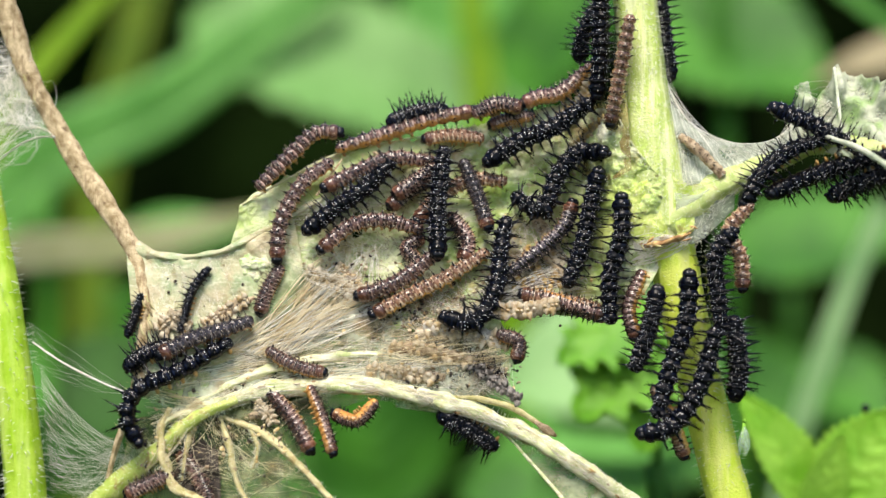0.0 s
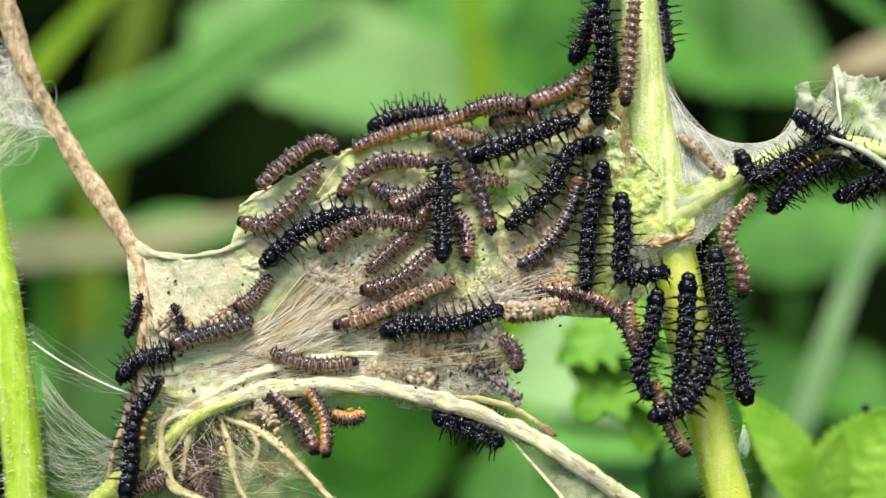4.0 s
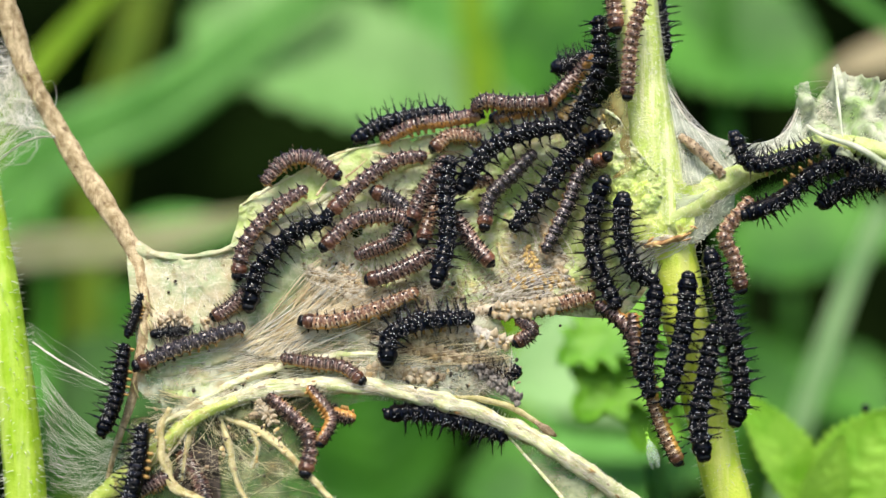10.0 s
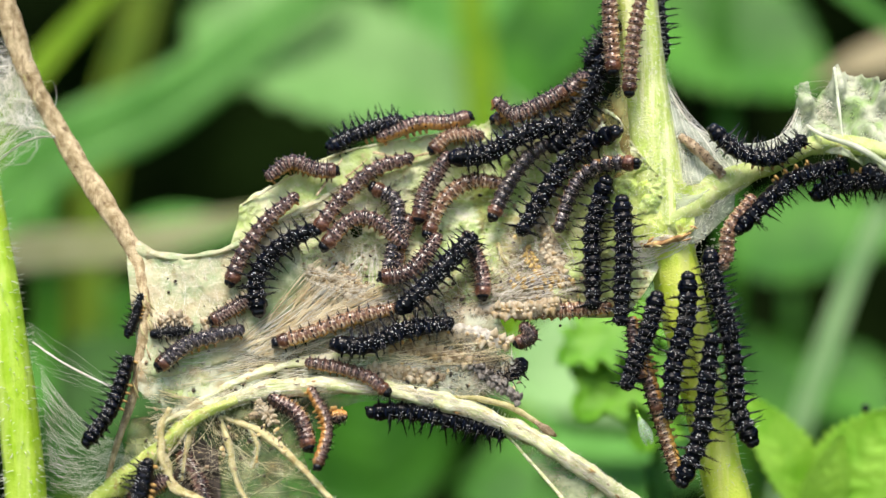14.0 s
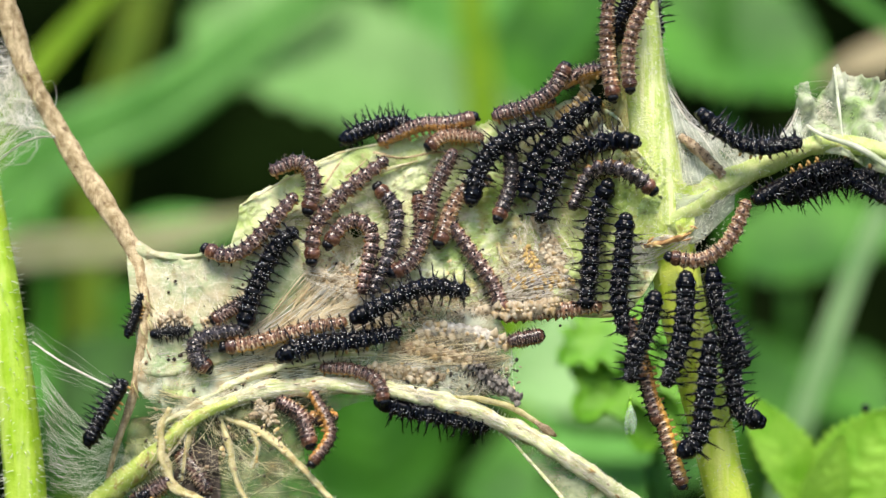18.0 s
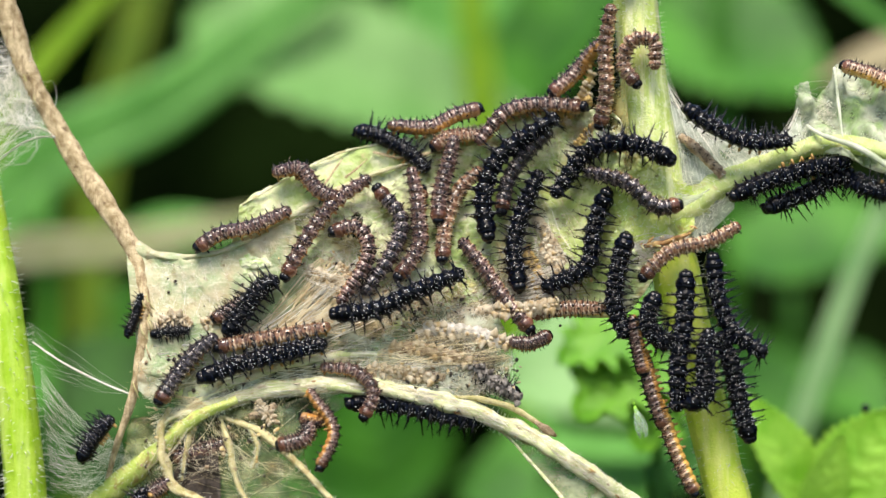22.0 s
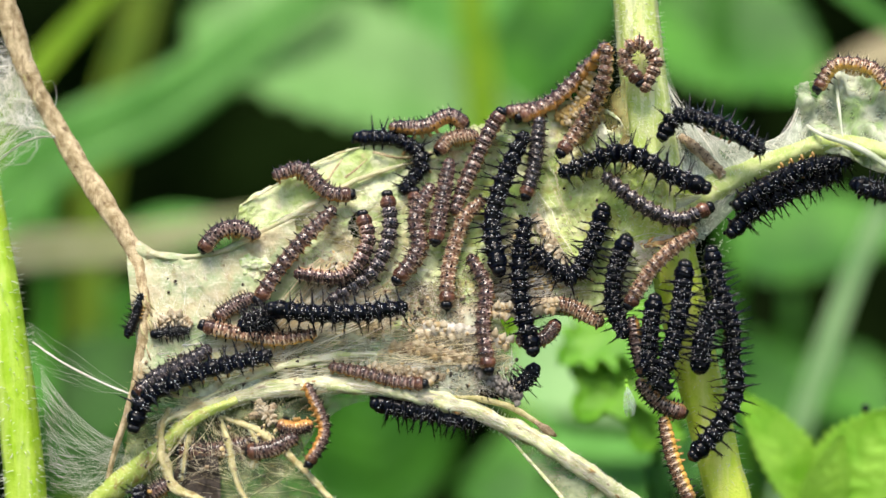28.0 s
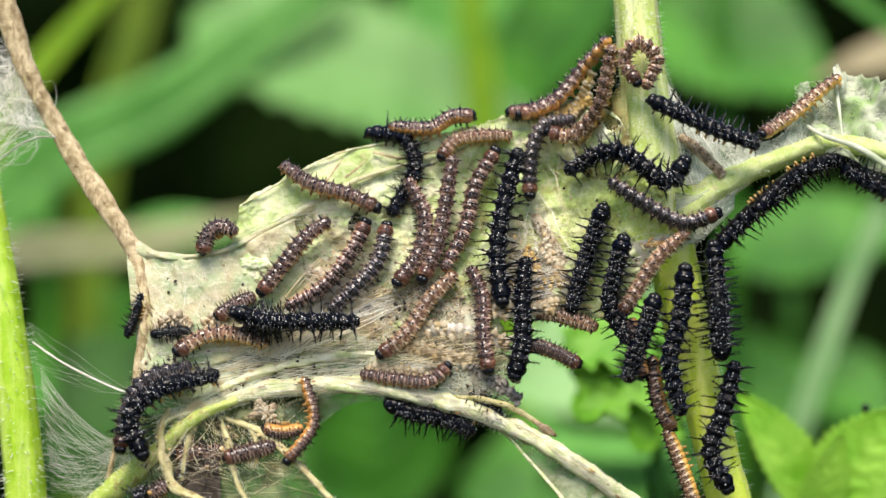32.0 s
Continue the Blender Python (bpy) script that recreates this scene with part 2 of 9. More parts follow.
add_layer(GREEN_BLADE, (0.74, 0.72, 0.54), 3.0, 0.52, 0.68, (1, 1, 1), 0.7)
SILK_SHEET = material("silk_sheet", (0.38, 0.50, 0.27), (0.70, 0.66, 0.47), 3.4, 0.6, 0.4, see=0.3)
add_layer(SILK_SHEET, (0.68, 0.58, 0.36), 9.0, 0.46, 0.60, (1, 1, 1), 0.6)
add_layer(SILK_SHEET, (0.34, 0.50, 0.25), 7.0, 0.54, 0.66, (1, 1, 1), 0.5)
add_layer(SILK_SHEET, (0.84, 0.82, 0.66), 0.8, 0.54, 0.66, (0.5, 1, 1.4), 0.6)
add_layer(SILK_SHEET, (0.44, 0.33, 0.18), 2.2, 0.58, 0.68, (1, 1, 1), 0.5)
add_layer(SILK_SHEET, (0.20, 0.13, 0.07), 1.2, 0.66, 0.74, (1, 1, 1), 0.7)
add_zone(SILK_SHEET, (0.28, 0.54, 0.15), (-43.0, -4.5, -20.5), 2.5, 3.5, 0.7)
add_zone(SILK_SHEET, (0.30, 0.52, 0.16), (-30.0, -1.0, -7.0), 3.0, 4.0, 0.5)
PALE_SILK = material("pale_silk", (0.52, 0.60, 0.44), (0.78, 0.80, 0.70), 4.0, 0.55, 0.3, see=0.35)
CURLED = film("curled_leaf", (0.70, 0.75, 0.60), 0.62, 2.6, (0.40, 0.60, 0.24), 0.4, 0.35)
GAUZE = film("silk_gauze", (0.70, 0.76, 0.66), 0.48, 4.0)
NET = film("silk_net", (0.80, 0.84, 0.74), 0.14, 4.0)
STRIP = film("leaf_strip", (0.58, 0.62, 0.42), 0.42, 2.0, (0.42, 0.34, 0.20), 0.4, 0.35)
VEIL = film("silk_veil", (0.40, 0.44, 0.22), 0.34, 3.0, (0.22, 0.15, 0.08), 0.15, 0.3)
FLOOR_SILK = film("silk_floor", (0.84, 0.88, 0.70), 0.36, 2.4, (0.48, 0.36, 0.20), 0.15, 0.25)
SKIRT = film("silk_skirt", (0.56, 0.66, 0.46), 0.24, 2.4, (0.36, 0.28, 0.16), 0.2, 0.3)
CORNER_SILK = film("golden_silk", (0.66, 0.62, 0.26), 0.42, 2.2, (0.46, 0.32, 0.12), 0.5, 0.15)
SILK = material("silk_thread", (0.82, 0.79, 0.70), (0.95, 0.94, 0.90), 4.0, 0.35, 0.0, see=0.15)
TAN_SILK = material("tan_silk_thread", (0.60, 0.49, 0.29), (0.90, 0.83, 0.63), 3.0, 0.4, 0.0, see=0.1)
GREY_SILK = material("soiled_silk_thread", (0.34, 0.29, 0.24), (0.76, 0.72, 0.64), 4.0, 0.4, 0.0, see=0.2)
SHED = material("shed_skin", (0.20, 0.13, 0.07), (0.60, 0.48, 0.32), 1.2, 0.5, 0.4, see=0.25)
PALE_SHED = material("pale_shed_skin", (0.36, 0.26, 0.14), (0.74, 0.67, 0.52), 1.2, 0.5, 0.4, see=0.3)
MID_LEAF = material("toothed_leaf", (0.08, 0.31, 0.006), (0.16, 0.46, 0.02), 9.0, 0.5, 0.3, see=0.25)
FRESH = material("fresh_leaf", (0.20, 0.52, 0.03), (0.38, 0.72, 0.09), 9.0, 0.5, 0.3, see=0.2)
FAR_LEAF = material("shaded_leaf", (0.02, 0.14, 0.006), (0.07, 0.30, 0.02), 30.0, 0.6, 0.2, see=0.3)
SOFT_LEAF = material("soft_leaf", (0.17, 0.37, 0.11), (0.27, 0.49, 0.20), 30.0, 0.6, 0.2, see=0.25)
# Dark copy of the far leaf green: deep shade put into its colour.
SHADE_TONED_LEAF = material("deep_shade_leaf", (0.008, 0.05, 0.003), (0.03, 0.13, 0.01), 30.0, 0.7, 0.2, see=0.2)
# Duller copy of the pale leaf green, with haze put into its colour.
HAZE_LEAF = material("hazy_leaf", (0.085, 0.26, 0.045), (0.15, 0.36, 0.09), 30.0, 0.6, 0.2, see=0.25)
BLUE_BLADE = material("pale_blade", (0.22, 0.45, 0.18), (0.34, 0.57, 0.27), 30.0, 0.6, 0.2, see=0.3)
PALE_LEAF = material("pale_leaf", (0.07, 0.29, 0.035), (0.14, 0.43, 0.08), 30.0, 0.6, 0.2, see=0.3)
LEAF_BASE = material("leaf_base", (0.42, 0.58, 0.08), (0.68, 0.78, 0.26), 3.4, 0.65, 0.5, see=0.12)
add_layer(LEAF_BASE, (0.82, 0.84, 0.48), 1.1, 0.54, 0.68, (1, 1, 1), 0.6)
add_layer(LEAF_BASE, (0.44, 0.32, 0.10), 2.4, 0.62, 0.70, (1, 1, 1), 0.5)
WILTED_STALK = material("wilted_stalk", (0.34, 0.48, 0.07), (0.60, 0.66, 0.22), 2.2, 0.65, 0.5, see=0.1)
add_layer(WILTED_STALK, (0.30, 0.18, 0.07), 1.8, 0.55, 0.66, (1, 1, 1), 0.7)
YELLOW_SHED = material("yellow_shed", (0.60, 0.40, 0.14), (0.88, 0.76, 0.48), 1.0, 0.6, 0.4, see=0.15)
MATTED = material("matted_brown_silk", (0.07, 0.05, 0.035), (0.30, 0.22, 0.14), 3.0, 0.5, 0.0)
OLIVE = material("olive_stem", (0.09, 0.19, 0.004), (0.16, 0.27, 0.012), 30.0, 0.6, 0.2, see=0.25)
LIME = material("lime_stem", (0.15, 0.36, 0.005), (0.27, 0.48, 0.015), 30.0, 0.6, 0.2, see=0.25)
OLD_STRAW = material("faded_leaf", (0.18, 0.16, 0.08), (0.32, 0.28, 0.16), 20.0, 0.7, 0.2, see=0.2)
STRAW = material("straw_leaf", (0.30, 0.34, 0.14), (0.46, 0.48, 0.27), 20.0, 0.6, 0.2, see=0.2)
# Near-black: the shade between the plants is put into this colour.
UNDERGROWTH_SHADE = material("undergrowth", (0.0016, 0.003, 0.0012), (0.007, 0.016, 0.0035), 170.0, 0.9, 0.4)
UNDERGROWTH_SHADE.node_tree.nodes["Principled BSDF"].inputs["Specular IOR Level"].default_value = 0.0
SOIL = material("soil", (0.02, 0.014, 0.008), (0.07, 0.05, 0.03), 40.0, 0.95, 0.5)
# Dark colour of droppings and bristles, also used for the hollow's painted shade.
FRASS_AND_SHADE = material("frass_and_shade", (0.01, 0.008, 0.006), (0.05, 0.035, 0.025), 0.4, 0.8, 0.4)
# The bluish fold colour carries the sheen of the black body.
BLACK_SKIN = skin("black_skin", (0.0005, 0.0008, 0.0018), (0.0013, 0.0021, 0.006), (0.005, 0.009, 0.026), (0.012, 0.008, 0.005), 0.55, (0.006, 0.008, 0.015), 0.50, 0.18, 0.17, -0.4)
BLACK_SKIN.node_tree.nodes["Principled BSDF"].inputs["Specular IOR Level"].default_value = 0.2
WART = material("white_wart", (0.74, 0.77, 0.82), (0.92, 0.94, 0.96), 0.5, 0.3, 0.0)
FLECK = material("pale_fleck", (0.66, 0.50, 0.34), (0.90, 0.80, 0.62), 0.5, 0.3, 0.0)
BLACK_HORN = material("black_horn", (0.0012, 0.0016, 0.003), (0.005, 0.006, 0.011), 0.5, 0.2, 0.1)
BLACK_HORN.node_tree.nodes["Principled BSDF"].inputs["Specular IOR Level"].default_value = 0.35
BROWN_SKIN = skin("brown_skin", (0.020, 0.010, 0.010), (0.150, 0.080, 0.066), (0.52, 0.38, 0.32), (0.58, 0.28, 0.07), 0.6, (0.36, 0.23, 0.17), 0.42, 0.20, 0.17, 0.22)
GREY_SKIN = skin("grey_brown_skin", (0.010, 0.008, 0.011), (0.056, 0.044, 0.048), (0.32, 0.27, 0.27), (0.40, 0.21, 0.08), 0.5, (0.20, 0.17, 0.17), 0.42, 0.20, 0.17, 0.15)
COPPER_SKIN = skin("copper_skin", (0.070, 0.030, 0.018), (0.32, 0.17, 0.10), (0.82, 0.65, 0.46), (0.76, 0.43, 0.09), 0.75, (0.62, 0.44, 0.28), 0.42, 0.22, 0.2, 0.25)
COLLAR = skin("collar_skin", (0.040, 0.015, 0.010), (0.135, 0.054, 0.032), (0.30, 0.17, 0.11), (0.46, 0.25, 0.10), 0.4, (0.30, 0.16, 0.10), 0.45, 0.2, 0.2)
for hide in (BROWN_SKIN, GREY_SKIN, COPPER_SKIN, COLLAR):
    hide.node_tree.nodes["Principled BSDF"].inputs["Coat Weight"].default_value = 0.35
    hide.node_tree.nodes["Principled BSDF"].inputs["Coat Roughness"].default_value = 0.1
OCHRE = material("ochre_leg", (0.30, 0.16, 0.045), (0.52, 0.33, 0.11), 0.8, 0.4, 0.2, see=0.1)
WING = film("clear_wing", (0.66, 0.85, 0.66), 0.28, 1.0)


# ---- building helpers ----
def smooth(points, count):
    """count points evenly along a smooth curve through the given ones."""
    p = np.array(points, float)
    if len(p) == 2:
        p = np.array([p[0], (p[0] + p[1]) / 2, p[1]])
    q = np.vstack([2 * p[0] - p[1], p, 2 * p[-1] - p[-2]])
    out = []
    for i in range(1, len(q) - 2):
        for s in np.linspace(0, 1, 16, endpoint=False):
            a, b, c, d = q[i - 1], q[i], q[i + 1], q[i + 2]
            out.append(0.5 * (2 * b + (c - a) * s + (2 * a - 5 * b + 4 * c - d) * s * s + (3 * b - a - 3 * c + d) * s ** 3))
    out.append(p[-1])
    out = np.array(out)
    length = np.concatenate([[0], np.cumsum(np.linalg.norm(np.diff(out, axis=0), axis=1))])
    at = np.linspace(0, length[-1], count)
    return np.stack([np.interp(at, length, out[:, k]) for k in range(out.shape[1])], axis=1)


def link_mesh(name, bm, mat, parent=None, label=""):
    mesh = bpy.data.meshes.new(name)
    bm.to_mesh(mesh)
    bm.free()
    for p in mesh.polygons:
        p.use_smooth = True
    mesh.materials.append(mat)
    ob = new(name, mesh)
    if parent:
        ob.parent = parent
    if label:
        tagged(ob, label)
    return ob


def part(name, bm, mat, parent, label=""):
    return link_mesh(name, bm, mat, parent, label)


def tube(bm, points, radii, sides=10, ridges=0, depth=0.0, rough=0.0, squash=1.0):
    """Sweep a round section along points (mm). ridges: lengthwise ribs; rough: uneven radius."""
    p = np.array(points, float)
    r = np.interp(np.linspace(0, 1, len(p)), np.linspace(0, 1, len(radii)), radii)
    side = None
    rings = []
    for i in range(len(p)):
        d = Vector(p[min(i + 1, len(p) - 1)] - p[max(i - 1, 0)]).normalized()
        if side is None:
            side = d.cross(Vector((0, 1, 0.05))).normalized()
        side = (side - d * side.dot(d)).normalized()
        up = d.cross(side)
        ring = []
        for k in range(sides):
            a = 2 * math.pi * k / sides
            rr = r[i] * (1 + depth * math.cos(ridges * a))
            if rough:
                rr *= 1 + rough * noise.noise(Vector(p[i]) * 0.35 + Vector((math.cos(a), math.sin(a), 0)) * 1.3)
            v = Vector(p[i]) + side * math.cos(a) * rr + up * math.sin(a) * rr * squash
            ring.append(bm.verts.new(v * MM))
        rings.append(ring)
    for a, b in zip(rings, rings[1:]):
        for k in range(sides):
            bm.faces.new((a[k], a[(k + 1) % sides], b[(k + 1) % sides], b[k]))
    bm.faces.new(rings[0][::-1])
    bm.faces.new(rings[-1])
    return bm


def spike(bm, base, tip, r, sides=4):
    """A thin tapered spine from base to tip (mm)."""
    base, tip = Vector(base), Vector(tip)
    d = (tip - base).normalized()
    side = d.orthogonal().normalized()
    up = d.cross(side)
    ring = [bm.verts.new((base + (side * math.cos(a) + up * math.sin(a)) * r) * MM) for a in [2 * math.pi * k / sides for k in range(sides)]]
    top = bm.verts.new(tip * MM)
    for k in range(sides):
        bm.faces.new((ring[k], ring[(k + 1) % sides], top))


def hairs(bm, points, radii, count, length, rnd, thick=0.09):
    """Stinging hairs standing off a stem."""
    p = np.array(points, float)
    r = np.interp(np.linspace(0, 1, len(p)), np.linspace(0, 1, len(radii)), radii)
    for _ in range(count):
        i = rnd.randrange(1, len(p) - 1)
        d = Vector(p[i + 1] - p[i - 1]).normalized()
        side = d.cross(Vector((0, 1, 0.05))).normalized()
        up = d.cross(side)
        a = rnd.uniform(0, 2 * math.pi)
        out = side * math.cos(a) + up * math.sin(a)
        base = Vector(p[i]) + (Vector(p[i + 1]) - Vector(p[i])) * rnd.random() + out * r[i] * 0.95
        tip = base + (out + d * rnd.uniform(-0.5, 0.3)).normalized() * length * rnd.uniform(0.4, 1.2)
        spike(bm, base, tip, thick * rnd.uniform(0.6, 1.2), 3)


def sheet(bm, lower, upper, rows, depth, thick=0.25, wrinkle=0.0, seed=0.0, holes=0.0):
    """A thin closed skin between two edge curves (lists of points in mm of equal length)."""
    n = len(lower)
    front, back = [], []
    for i in range(n):
        f, b = [], []
        for j in range(rows + 1):
            s = j / rows
            v = Vector(lower[i]).lerp(Vector(upper[i]), s)
            v.y = depth(v.x, v.z, v.y)
            if wrinkle:
                v.y += wrinkle * noise.fractal(Vector((v.x * 0.12 + seed, v.z * 0.12, seed)), 0.7, 2.2, 5)
            f.append(bm.verts.new(v * MM))
            b.append(bm.verts.new((v + Vector((0, thick, 0))) * MM))
        front.append(f)
        back.append(b)
    open_cell = set()
    if holes:
        for i in range(1, n - 2):
            for j in range(1, rows - 1):
                c = front[i][j].co / MM
                if noise.noise(Vector((c.x * 0.16 + seed, 3.0, c.z * 0.16))) > holes:
                    open_cell.add((i, j))
    def solid(i, j):
        return 0 <= i < n - 1 and 0 <= j < rows and (i, j) not in open_cell
    for i in range(n - 1):
        for j in range(rows):
            if not solid(i, j):
                continue
            bm.faces.new((front[i][j], front[i + 1][j], front[i + 1][j + 1], front[i][j + 1]))
            bm.faces.new((back[i][j], back[i][j + 1], back[i + 1][j + 1], back[i + 1][j]))
            for di, dj, a, b in ((-1, 0, (i, j), (i, j + 1)), (1, 0, (i + 1, j + 1), (i + 1, j)), (0, -1, (i + 1, j), (i, j)), (0, 1, (i, j + 1), (i + 1, j + 1))):
                if not solid(i + di, j + dj):
                    bm.faces.new((front[a[0]][a[1]], front[b[0]][b[1]], back[b[0]][b[1]], back[a[0]][a[1]]))
    return bm


def empty(name, where=(0, 0, 0)):
    ob = new(name)
    ob.empty_display_size = 0.005
    ob.location = Vector(where) * MM
    return ob


# ---- ground and distance ----
bm = bmesh.new()
bmesh.ops.create_grid(bm, x_segments=120, y_segments=120, size=20)
for v in bm.verts:
    v.co.z = -0.42 + 0.02 * noise.noise(v.co * 6)
tagged(link_mesh("ground", bm, SOIL), "dark shaded soil under the plants", kind="structure")
# Backdrop sheet added to stand for the dark shade in the gaps.
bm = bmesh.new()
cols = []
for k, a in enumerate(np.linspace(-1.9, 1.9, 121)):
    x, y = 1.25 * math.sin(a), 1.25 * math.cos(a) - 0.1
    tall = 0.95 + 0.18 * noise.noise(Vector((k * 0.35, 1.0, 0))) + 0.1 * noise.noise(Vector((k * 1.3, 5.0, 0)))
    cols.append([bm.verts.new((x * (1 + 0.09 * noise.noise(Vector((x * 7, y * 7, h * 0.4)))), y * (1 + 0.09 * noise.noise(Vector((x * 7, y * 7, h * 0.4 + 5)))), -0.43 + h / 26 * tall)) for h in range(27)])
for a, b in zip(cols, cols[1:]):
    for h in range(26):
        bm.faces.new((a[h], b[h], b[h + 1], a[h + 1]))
tagged(link_mesh("backdrop", bm, UNDERGROWTH_SHADE), "near-black backdrop sheet, the shade of the gaps put into its colour", kind="structure")
rnd = random.Random(3)
verts, faces = [], []
for _ in range(9000):
    d, a = 0.2 + 2.6 * rnd.random() ** 0.8, rnd.uniform(0, 2 * math.pi)
    foot = Vector((d * math.sin(a), d * math.cos(a), -0.425))
    tall, lean = rnd.uniform(0.06, 0.2), rnd.uniform(0, 2 * math.pi)
    side = Vector((math.cos(lean), math.sin(lean), 0)) * rnd.uniform(0.002, 0.005)
    tip = foot + Vector((-math.sin(lean) * tall * 0.6, math.cos(lean) * tall * 0.6, tall))
    mid = foot.lerp(tip, 0.5) + Vector((0, 0, tall * 0.2))
    i = len(verts)
    verts += [foot - side, foot + side, mid - side * 0.8, mid + side * 0.8, tip]
    faces += [(i, i + 1, i + 3, i + 2), (i + 2, i + 3, i + 4)]
mesh = bpy.data.meshes.new("grass")
mesh.from_pydata(verts, [], faces)
mesh.materials.append(FAR_LEAF)
tagged(new("grass", mesh), "short green grass on the soil", "grass", kind="stuff")


# ---- plants out of focus ----
def blade_mesh(points, widths, fold=0.15, face=(0, -1, 0)):
    """A long grass-like blade along points (mm) with a creased middle."""
    bm = bmesh.new()
    p = smooth(points, 24)
    w = np.interp(np.linspace(0, 1, 24), np.linspace(0, 1, len(widths)), widths)
    rows = []
    for i in range(24):
        d = Vector(p[min(i + 1, 23)] - p[max(i - 1, 0)]).normalized()
        side = d.cross(Vector(face)).normalized()
        out = side.cross(d)
        row = []
        for s in (-1, -0.5, 0, 0.5, 1):
            row.append(Vector(p[i]) + side * w[i] * s / 2 - out * fold * w[i] * (1 - abs(s)))
        rows.append([bm.verts.new(v * MM) for v in row] + [bm.verts.new((v + out * 0.25) * MM) for v in row])
    for a, b in zip(rows, rows[1:]):
        for k in range(4):
            bm.faces.new((a[k], a[k + 1], b[k + 1], b[k]))
            bm.faces.new((a[k + 5], b[k + 5], b[k + 6], a[k + 6]))
        bm.faces.new((a[0], b[0], b[5], a[5]))
        bm.faces.new((a[4], a[9], b[9], b[4]))
    bm.faces.new(rows[0][:5] + rows[0][9:4:-1])
    bm.faces.new((rows[-1][:5] + rows[-1][9:4:-1])[::-1])
    return bm


def leaf_mesh(base, tip, width, teeth=12, sag=0.15, face=(0, -0.8, 0.6), cup=0.15, bite=0.2):
    """A serrated nettle leaf from base to tip (mm), with sunken midrib and side veins."""
    bm = bmesh.new()
    base, tip = Vector(base), Vector(tip)
    along = tip - base
    length = along.length
    d = along.normalized()
    side = d.cross(Vector(face)).normalized()
    out = side.cross(d).normalized()
    n, m = teeth * 4, 8
    rows = []
    for i in range(n + 1):
        s = i / n
        half = width / 2 * (math.sin(math.pi * min(1, s ** 0.62)) ** 0.8 if 0 < s < 1 else 0.0)
        tooth = 1 + bite * ((i % 4) / 4.0 - 0.4) * (1 if 0.03 < s < 0.97 else 0)
        row = []
        for k in range(-m, m + 1):
            q = k / m
            h = half * (tooth if abs(k) == m else 1 + (tooth - 1) * max(0.0, abs(q) - 0.5))
            v = base + d * (s * length + abs(q) * half * 0.12) + side * h * q
            v += out * (-sag * length * (s - 0.3) ** 2 + cup * width * (abs(q) ** 1.5) * 0.5 + 0.012 * width * math.cos(math.pi * (s * teeth - abs(q) * 3)) * (1 - abs(q)))
            row.append(v)
        rows.append([bm.verts.new(v * MM) for v in row])
    back = [[bm.verts.new(v.co - out * 0.25 * MM) for v in r] for r in rows]
    for i in range(n):
        for k in range(2 * m):
            bm.faces.new((rows[i][k], rows[i][k + 1], rows[i + 1][k + 1], rows[i + 1][k]))
            bm.faces.new((back[i][k], back[i + 1][k], back[i + 1][k + 1], back[i][k + 1]))
        bm.faces.new((rows[i][0], rows[i + 1][0], back[i + 1][0], back[i][0]))
        bm.faces.new((rows[i][-1], back[i][-1], back[i + 1][-1], rows[i + 1][-1]))
    bmesh.ops.remove_doubles(bm, verts=bm.verts, dist=1e-6)
    return bm


def grass(points, widths, mat, label, face=(0, -1, 0)):
    thing = empty("grass_blade", points[0])
    b = part("blade", blade_mesh(points, widths, face=face), mat, thing)
    b.location = -thing.location
    ridge = [Vector(v) + Vector((0, 0.3, 0)) for v in smooth(points, 20)]
    part("midrib", tube(bmesh.new(), [tuple(v) for v in ridge], (widths[0] * 0.06, widths[-1] * 0.04), 6), mat, thing).location = -thing.location
    return tagged(thing, label, "grass")


def far_plant(foot, top, radius, mat, leaves, label):
    """A nettle behind the subject: a stem up from the soil with leaves on petioles. leaves: (base, tip, width, material)."""
    thing = empty("nettle_plant", foot)
    bm = tube(bmesh.new(), smooth([foot, Vector(foot).lerp(Vector(top), 0.5) + Vector((6, 4, 0)), top], 16), (radius * 1.2, radius * 0.9), 8, 4, 0.08)
    part("stem", bm, mat, thing).location = -thing.location
    for base, tip, width, leaf_mat, *cut in leaves:
        h = max(0.05, min(0.97, (base[2] - foot[2] - 12) / (top[2] - foot[2])))
        root = Vector(foot).lerp(Vector(top), h)
        pet = tube(bmesh.new(), smooth([root, root.lerp(Vector(base), 0.5) + Vector((0, 0, 6)), base], 10), (radius * 0.4, radius * 0.25), 6)
        part("petiole", pet, mat, thing).location = -thing.location
        part("leaf", leaf_mesh(base, tip, width, *cut[:1], bite=cut[1] if cut else 0.2), leaf_mat, thing).location = -thing.location
    return tagged(thing, label, "nettle")


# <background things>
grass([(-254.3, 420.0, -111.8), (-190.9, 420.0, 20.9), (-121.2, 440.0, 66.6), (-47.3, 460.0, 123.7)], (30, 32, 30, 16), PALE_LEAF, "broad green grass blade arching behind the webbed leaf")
grass([(-189.2, 300.0, -11.9), (-152.7, 300.0, 53.9), (-130.4, 300.0, 81.2), (-106.1, 300.0, 107.5)], (9, 11, 9, 4), LIME, "narrow bright green grass blade leaning over")
grass([(-219.4, 720.0, -228.1), (-214.2, 720.0, 21.1), (-191.7, 720.0, 124.9), (-171.0, 720.0, 194.1)], (22, 24, 24, 20), OLIVE, "olive green grass stem out of focus")
grass([(74.0, 440.0, -212.1), (36.0, 440.0, -60.0), (15.1, 430.0, 84.2), (11.4, 430.0, 146.0)], (17, 16, 15, 13), LIME, "upright yellow-green stem out of focus")
